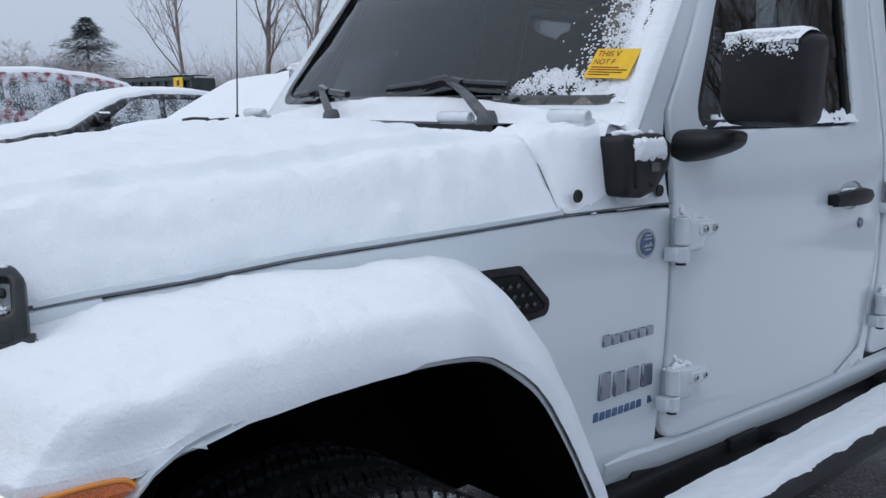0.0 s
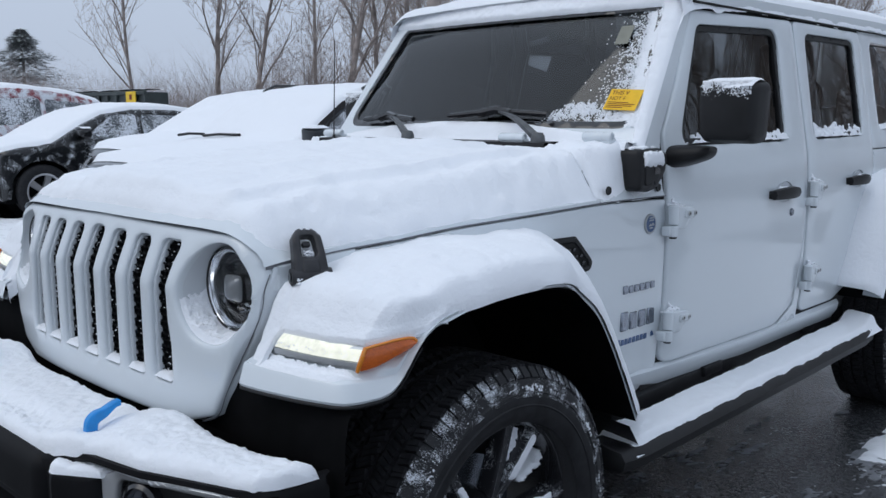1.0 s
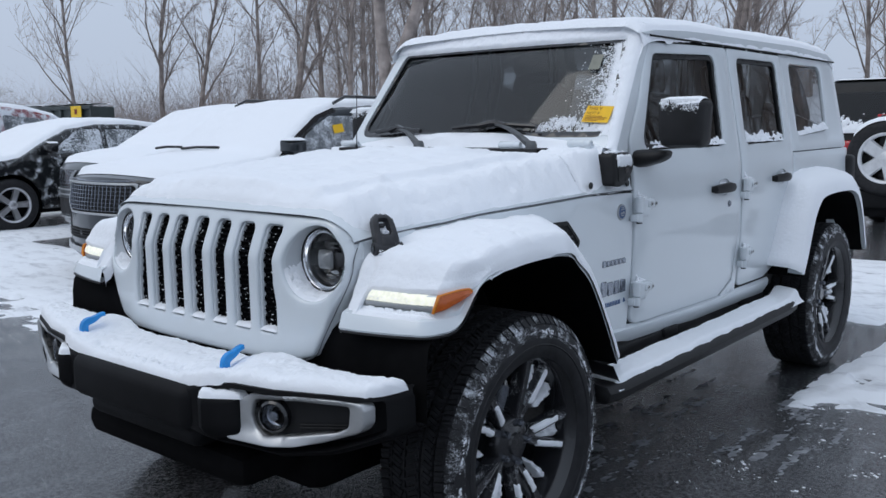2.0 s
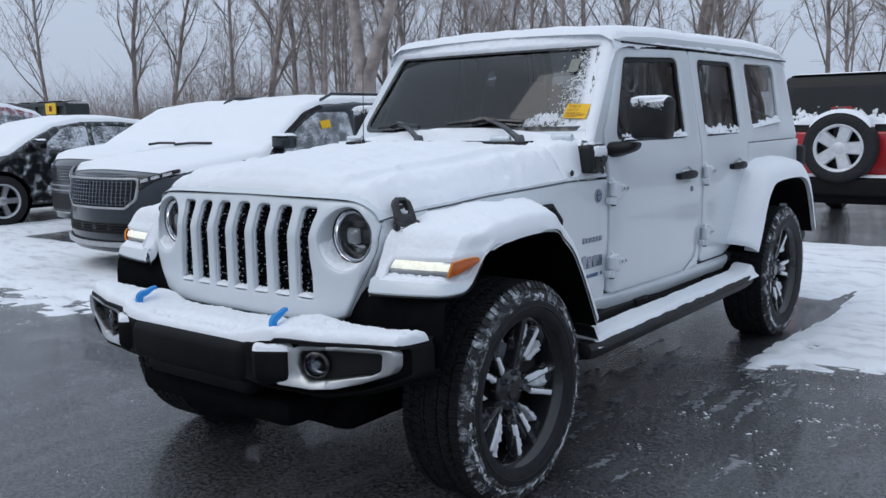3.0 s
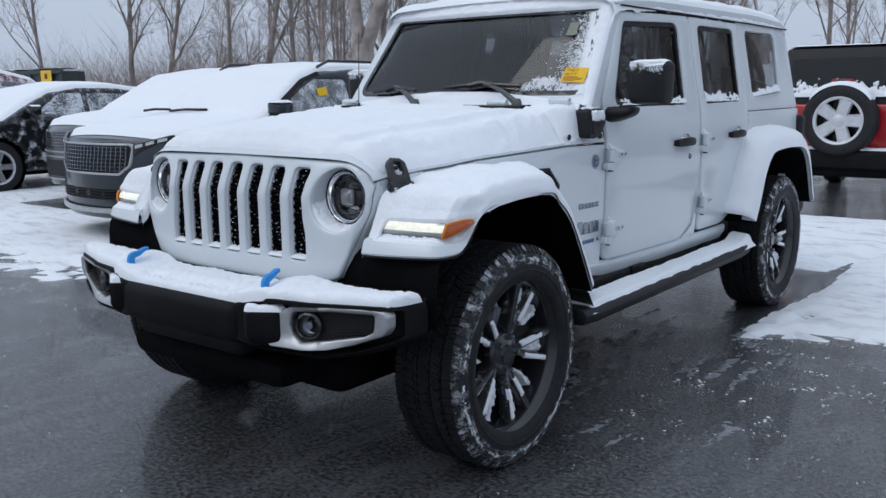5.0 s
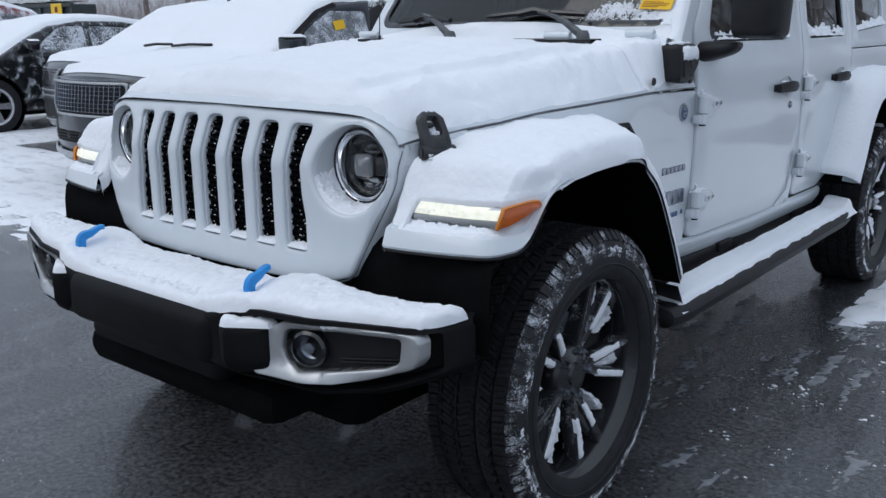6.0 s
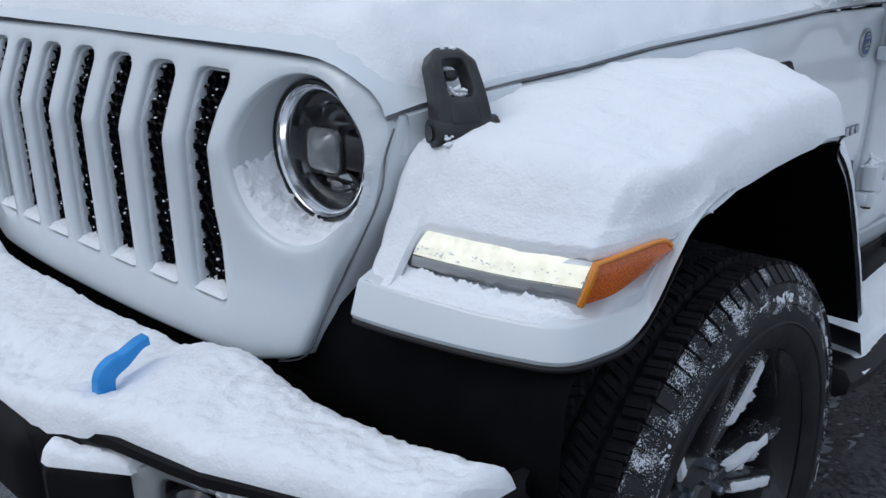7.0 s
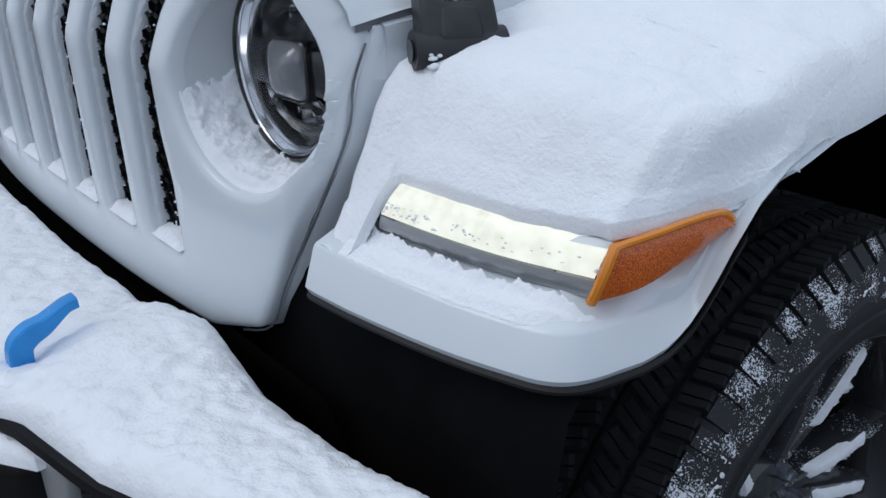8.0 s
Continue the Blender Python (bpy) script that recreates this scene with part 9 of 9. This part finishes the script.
def grow(verts, faces, tv, tf, rnd, p, d, length, r, depth, sides, gnarl, split):
    """One limb as a tapered tube of several pieces, with its side limbs."""
    n = (1, 2, 4, 6, 9)[depth]
    pts, rs = [Vector(p)], [r]
    q, dd = Vector(p), Vector(d).normalized()
    dirs = [dd]
    for k in range(n):
        dd = (dd + Vector((rnd.gauss(0, gnarl), rnd.gauss(0, gnarl), rnd.gauss(0.04, gnarl * 0.5)))).normalized()
        q = q + dd * (length / n)
        pts.append(q.copy())
        dirs.append(dd)
        rs.append(max(0.003, r * (1 - 0.84 * (k + 1) / n)))
    if depth == 0:
        ax = pts[-1] - pts[0]
        o = ax.orthogonal().normalized() * r
        w = ax.normalized().cross(o)
        i = len(tv)
        tv.extend((pts[0] + o, pts[0] - o * 0.5 + w * 0.87, pts[0] - o * 0.5 - w * 0.87, pts[-1]))
        tf.extend(((i, i + 1, i + 3), (i + 1, i + 2, i + 3), (i + 2, i, i + 3)))
        return
    big = r > 0.022
    limb(verts if big else tv, faces if big else tf, pts, rs, sides if r > 0.05 else (4 if big else 3))
    for k in range(split[depth]):
        f = 0.20 + 0.79 * (k + rnd.random()) / split[depth] if depth == 4 else rnd.uniform(0.15, 0.99)
        i = min(n - 1, int(f * n))
        c = pts[i].lerp(pts[i + 1], f * n - i)
        dd = dirs[i + 1]
        o = Matrix.Rotation(rnd.uniform(0, 2 * math.pi), 3, dd) @ dd.orthogonal().normalized()
        nd = (dd * rnd.uniform(0.6, 1.1) + o * rnd.uniform(0.5, 0.95) + Vector((0, 0, 0.22))).normalized()
        grow(verts, faces, tv, tf, rnd, c, nd, length * (rnd.uniform(0.17, 0.42) if depth == 4 else rnd.uniform(0.32, 0.58)) * (1.15 - 0.5 * f), max(0.0062, min(rs[i] * rnd.uniform(0.32, 0.55), 0.055)), depth - 1, sides, gnarl * (1.9 if depth == 4 else 1.3), split)


def tree(seed, height, r, split=(0, 4, 5, 6, 15), lean=(0, 0), fork=False, far=False):
    rnd = random.Random(seed)
    v, f, tv, tf = [], [], [], []
    root = Vector((0, 0, -0.1))
    if fork:
        limb(v, f, [root, Vector((0.02, 0, 0.9)), Vector((0.03, 0, 2.35))], [r * 1.25, r * 1.05, r * 1.05], 9)
        for sx in (-1, 1):
            grow(v, f, tv, tf, rnd, Vector((0.05 * sx, 0, 2.15)), (sx * 0.24 + lean[0], 0.05 * sx, 1), height, r * 0.74, 4, 8, 0.085, split)
    else:
        grow(v, f, tv, tf, rnd, root, (lean[0], lean[1], 1), height, r, 4, 8, 0.08, split)
    ob = thing("tree", "low tree of the distant woods, paled for haze" if far else "tall bare deciduous tree with grey-brown bark", "tree", group="far woods" if far else "bare trees behind the car park")
    # far trees take the twig colour that is paled for haze
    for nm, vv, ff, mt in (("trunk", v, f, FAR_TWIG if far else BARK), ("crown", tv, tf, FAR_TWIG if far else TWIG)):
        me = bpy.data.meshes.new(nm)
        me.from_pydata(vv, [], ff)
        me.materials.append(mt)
        me.polygons.foreach_set("use_smooth", [True] * len(me.polygons))
        o = new(nm, me)
        o.parent = ob
    return ob


def conifer(seed, height):
    rnd = random.Random(seed)
    ob = thing("conifer", "broad conifer, its needles paled for haze", "tree")
    bm = bmesh.new()
    tube(bm, [(0, 0, -0.1), (0, 0, height)], [height * 0.02, 0.02], 8)
    part("trunk", bm, BARK, ob)
    v, f = [], []
    for k in range(9000):
        z = height * (0.12 + 0.87 * rnd.random() ** 0.8)
        rad = (height - z) * 0.80 * (0.75 + 0.25 * math.sin(z * 5.0)) * rnd.uniform(0.2, 1.0)
        a = rnd.uniform(0, 2 * math.pi)
        c = Vector((rad * math.cos(a), rad * math.sin(a), z - rad * 0.25))
        d = Vector((math.cos(a), math.sin(a), rnd.uniform(-0.5, 0.15))).normalized() * rnd.uniform(0.15, 0.4)
        s = Vector((-math.sin(a), math.cos(a), rnd.uniform(-0.3, 0.3))) * rnd.uniform(0.04, 0.1)
        i = len(v)
        v += [c - s, c + s, c + d]
        f.append((i, i + 1, i + 2))
    me = bpy.data.meshes.new("crown")
    me.from_pydata(v, [], f)
    me.materials.append(NEEDLES)
    o = new("crown", me)
    o.parent = ob
    return ob


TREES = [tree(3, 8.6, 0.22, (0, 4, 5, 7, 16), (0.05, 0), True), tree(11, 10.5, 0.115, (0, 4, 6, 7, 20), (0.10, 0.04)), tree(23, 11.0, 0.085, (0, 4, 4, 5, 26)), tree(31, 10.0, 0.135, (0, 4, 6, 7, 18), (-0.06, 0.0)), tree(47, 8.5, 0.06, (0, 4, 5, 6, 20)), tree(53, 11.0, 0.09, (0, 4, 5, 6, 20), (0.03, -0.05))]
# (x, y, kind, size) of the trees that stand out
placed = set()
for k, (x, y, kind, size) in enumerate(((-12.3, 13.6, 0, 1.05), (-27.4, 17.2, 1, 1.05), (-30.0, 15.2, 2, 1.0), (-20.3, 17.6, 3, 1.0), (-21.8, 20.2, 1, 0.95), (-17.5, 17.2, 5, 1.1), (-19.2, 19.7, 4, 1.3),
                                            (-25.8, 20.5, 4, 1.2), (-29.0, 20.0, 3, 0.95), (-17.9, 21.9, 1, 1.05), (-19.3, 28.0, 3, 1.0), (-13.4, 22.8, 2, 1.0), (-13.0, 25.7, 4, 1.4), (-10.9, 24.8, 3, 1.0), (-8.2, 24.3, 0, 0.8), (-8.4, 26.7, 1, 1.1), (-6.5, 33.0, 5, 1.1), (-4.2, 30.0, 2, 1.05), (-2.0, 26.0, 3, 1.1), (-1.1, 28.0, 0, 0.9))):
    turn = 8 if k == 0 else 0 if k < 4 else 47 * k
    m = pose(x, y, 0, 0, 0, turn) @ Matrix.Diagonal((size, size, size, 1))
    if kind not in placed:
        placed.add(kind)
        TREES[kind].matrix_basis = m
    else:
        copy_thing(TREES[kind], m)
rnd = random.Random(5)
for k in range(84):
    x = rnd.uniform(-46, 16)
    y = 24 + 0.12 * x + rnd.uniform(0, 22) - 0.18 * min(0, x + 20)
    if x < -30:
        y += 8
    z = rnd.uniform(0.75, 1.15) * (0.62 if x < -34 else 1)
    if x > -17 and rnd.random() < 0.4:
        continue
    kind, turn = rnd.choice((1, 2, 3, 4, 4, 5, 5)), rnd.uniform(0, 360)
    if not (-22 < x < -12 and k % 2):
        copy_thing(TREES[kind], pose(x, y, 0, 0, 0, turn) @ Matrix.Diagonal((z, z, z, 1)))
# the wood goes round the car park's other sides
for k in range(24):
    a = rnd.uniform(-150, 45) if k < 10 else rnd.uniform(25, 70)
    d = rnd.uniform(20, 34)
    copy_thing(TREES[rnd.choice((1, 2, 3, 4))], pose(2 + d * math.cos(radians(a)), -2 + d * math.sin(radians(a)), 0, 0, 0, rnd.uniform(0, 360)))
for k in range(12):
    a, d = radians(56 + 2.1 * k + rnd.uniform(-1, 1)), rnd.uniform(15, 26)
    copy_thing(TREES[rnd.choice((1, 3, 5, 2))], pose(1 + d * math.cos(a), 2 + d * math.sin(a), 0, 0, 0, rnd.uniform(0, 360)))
# low far woods, and one conifer among them
FAR = [tree(61, 8.0, 0.11, (0, 4, 4, 5, 13), far=True), tree(67, 7.0, 0.09, (0, 4, 4, 5, 15), far=True)]
for k in range(70):
    x = rnd.uniform(-112, -50)
    y = rnd.uniform(2, 20) - 0.42 * (x + 50)
    z = rnd.uniform(0.6, 0.95)
    m = pose(x, y, 0, 0, 0, rnd.uniform(0, 360)) @ Matrix.Diagonal((z * 1.3, z * 1.3, z, 1))
    if k < 2:
        FAR[k].matrix_basis = m
    else:
        copy_thing(FAR[k % 2], m)
fir = conifer(2, 8.6)
fir.matrix_basis = pose(-76, 29.2, 0) @ Matrix.Diagonal((1.7, 1.7, 1.0, 1))

# undergrowth: thin stems by the thousand
v, f = [], []
for k in range(40000):
    if rnd.random() < 0.72:
        x = rnd.uniform(-48, 24)
        y = 17.0 + 0.10 * x + rnd.random() ** 1.8 * 20 - 0.2 * min(0, x + 20)
        h = rnd.uniform(1.0, 4.6) * (0.4 + 0.6 * rnd.random())
    else:
        x = rnd.uniform(-120, -40)
        y = rnd.uniform(0, 20) - 0.40 * (x + 50)
        h = rnd.uniform(1.0, 4.6)
    if x > -17:
        h *= 0.5
    r = rnd.uniform(0.005, 0.013) * (1.6 if x < -45 else 1)
    p = Vector((x, y, 0))
    d = Vector((rnd.gauss(0, 0.38), rnd.gauss(0, 0.38), 1))
    for b in range(4):
        if b == 0:
            a, c, rr = p, p + d * h, r
        else:
            a = p + d * h * rnd.uniform(0.2, 0.8)
            c = a + Vector((rnd.gauss(0, 0.7), rnd.gauss(0, 0.7), rnd.uniform(-0.1, 0.8))) * h * 0.42
            rr = r * 0.6
        i = len(v)
        v += [a + Vector((rr, 0, 0)), a + Vector((-rr * 0.5, rr * 0.87, 0)), a + Vector((-rr * 0.5, -rr * 0.87, 0)), c]
        f += [(i, i + 1, i + 3), (i + 1, i + 2, i + 3), (i + 2, i, i + 3)]
me = bpy.data.meshes.new("undergrowth")
me.from_pydata(v, [], f)
me.materials.append(BRUSH)
tagged(new("undergrowth", me), "brown leafless undergrowth along the wood's edge", "shrubs", kind="stuff")

# fallen branches in front of the trees
for x, y, L, dz, seed in ((-24.5, 16.0, 6.0, 0.55, 1), (-22.0, 15.6, 4.5, 0.4, 5), (-26.5, 16.4, 5.0, 0.75, 9)):
    rnd2 = random.Random(seed)
    bv, bf, tv, tf = [], [], [], []
    grow(bv, bf, tv, tf, rnd2, (0, 0, 0.9), (1, 0.1, 0.12), L, 0.09, 3, 6, 0.09, (0, 4, 5, 9))
    ob = thing("fallen_branch", "bare fallen branch lying in the undergrowth", "branch", (x, y, 0), group="fallen branches")
    for nm, vv, ff in (("limb", bv, bf), ("brushwood", tv, tf)):
        me = bpy.data.meshes.new(nm)
        me.from_pydata(vv, [], ff)
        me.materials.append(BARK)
        o = new(nm, me)
        o.parent = ob
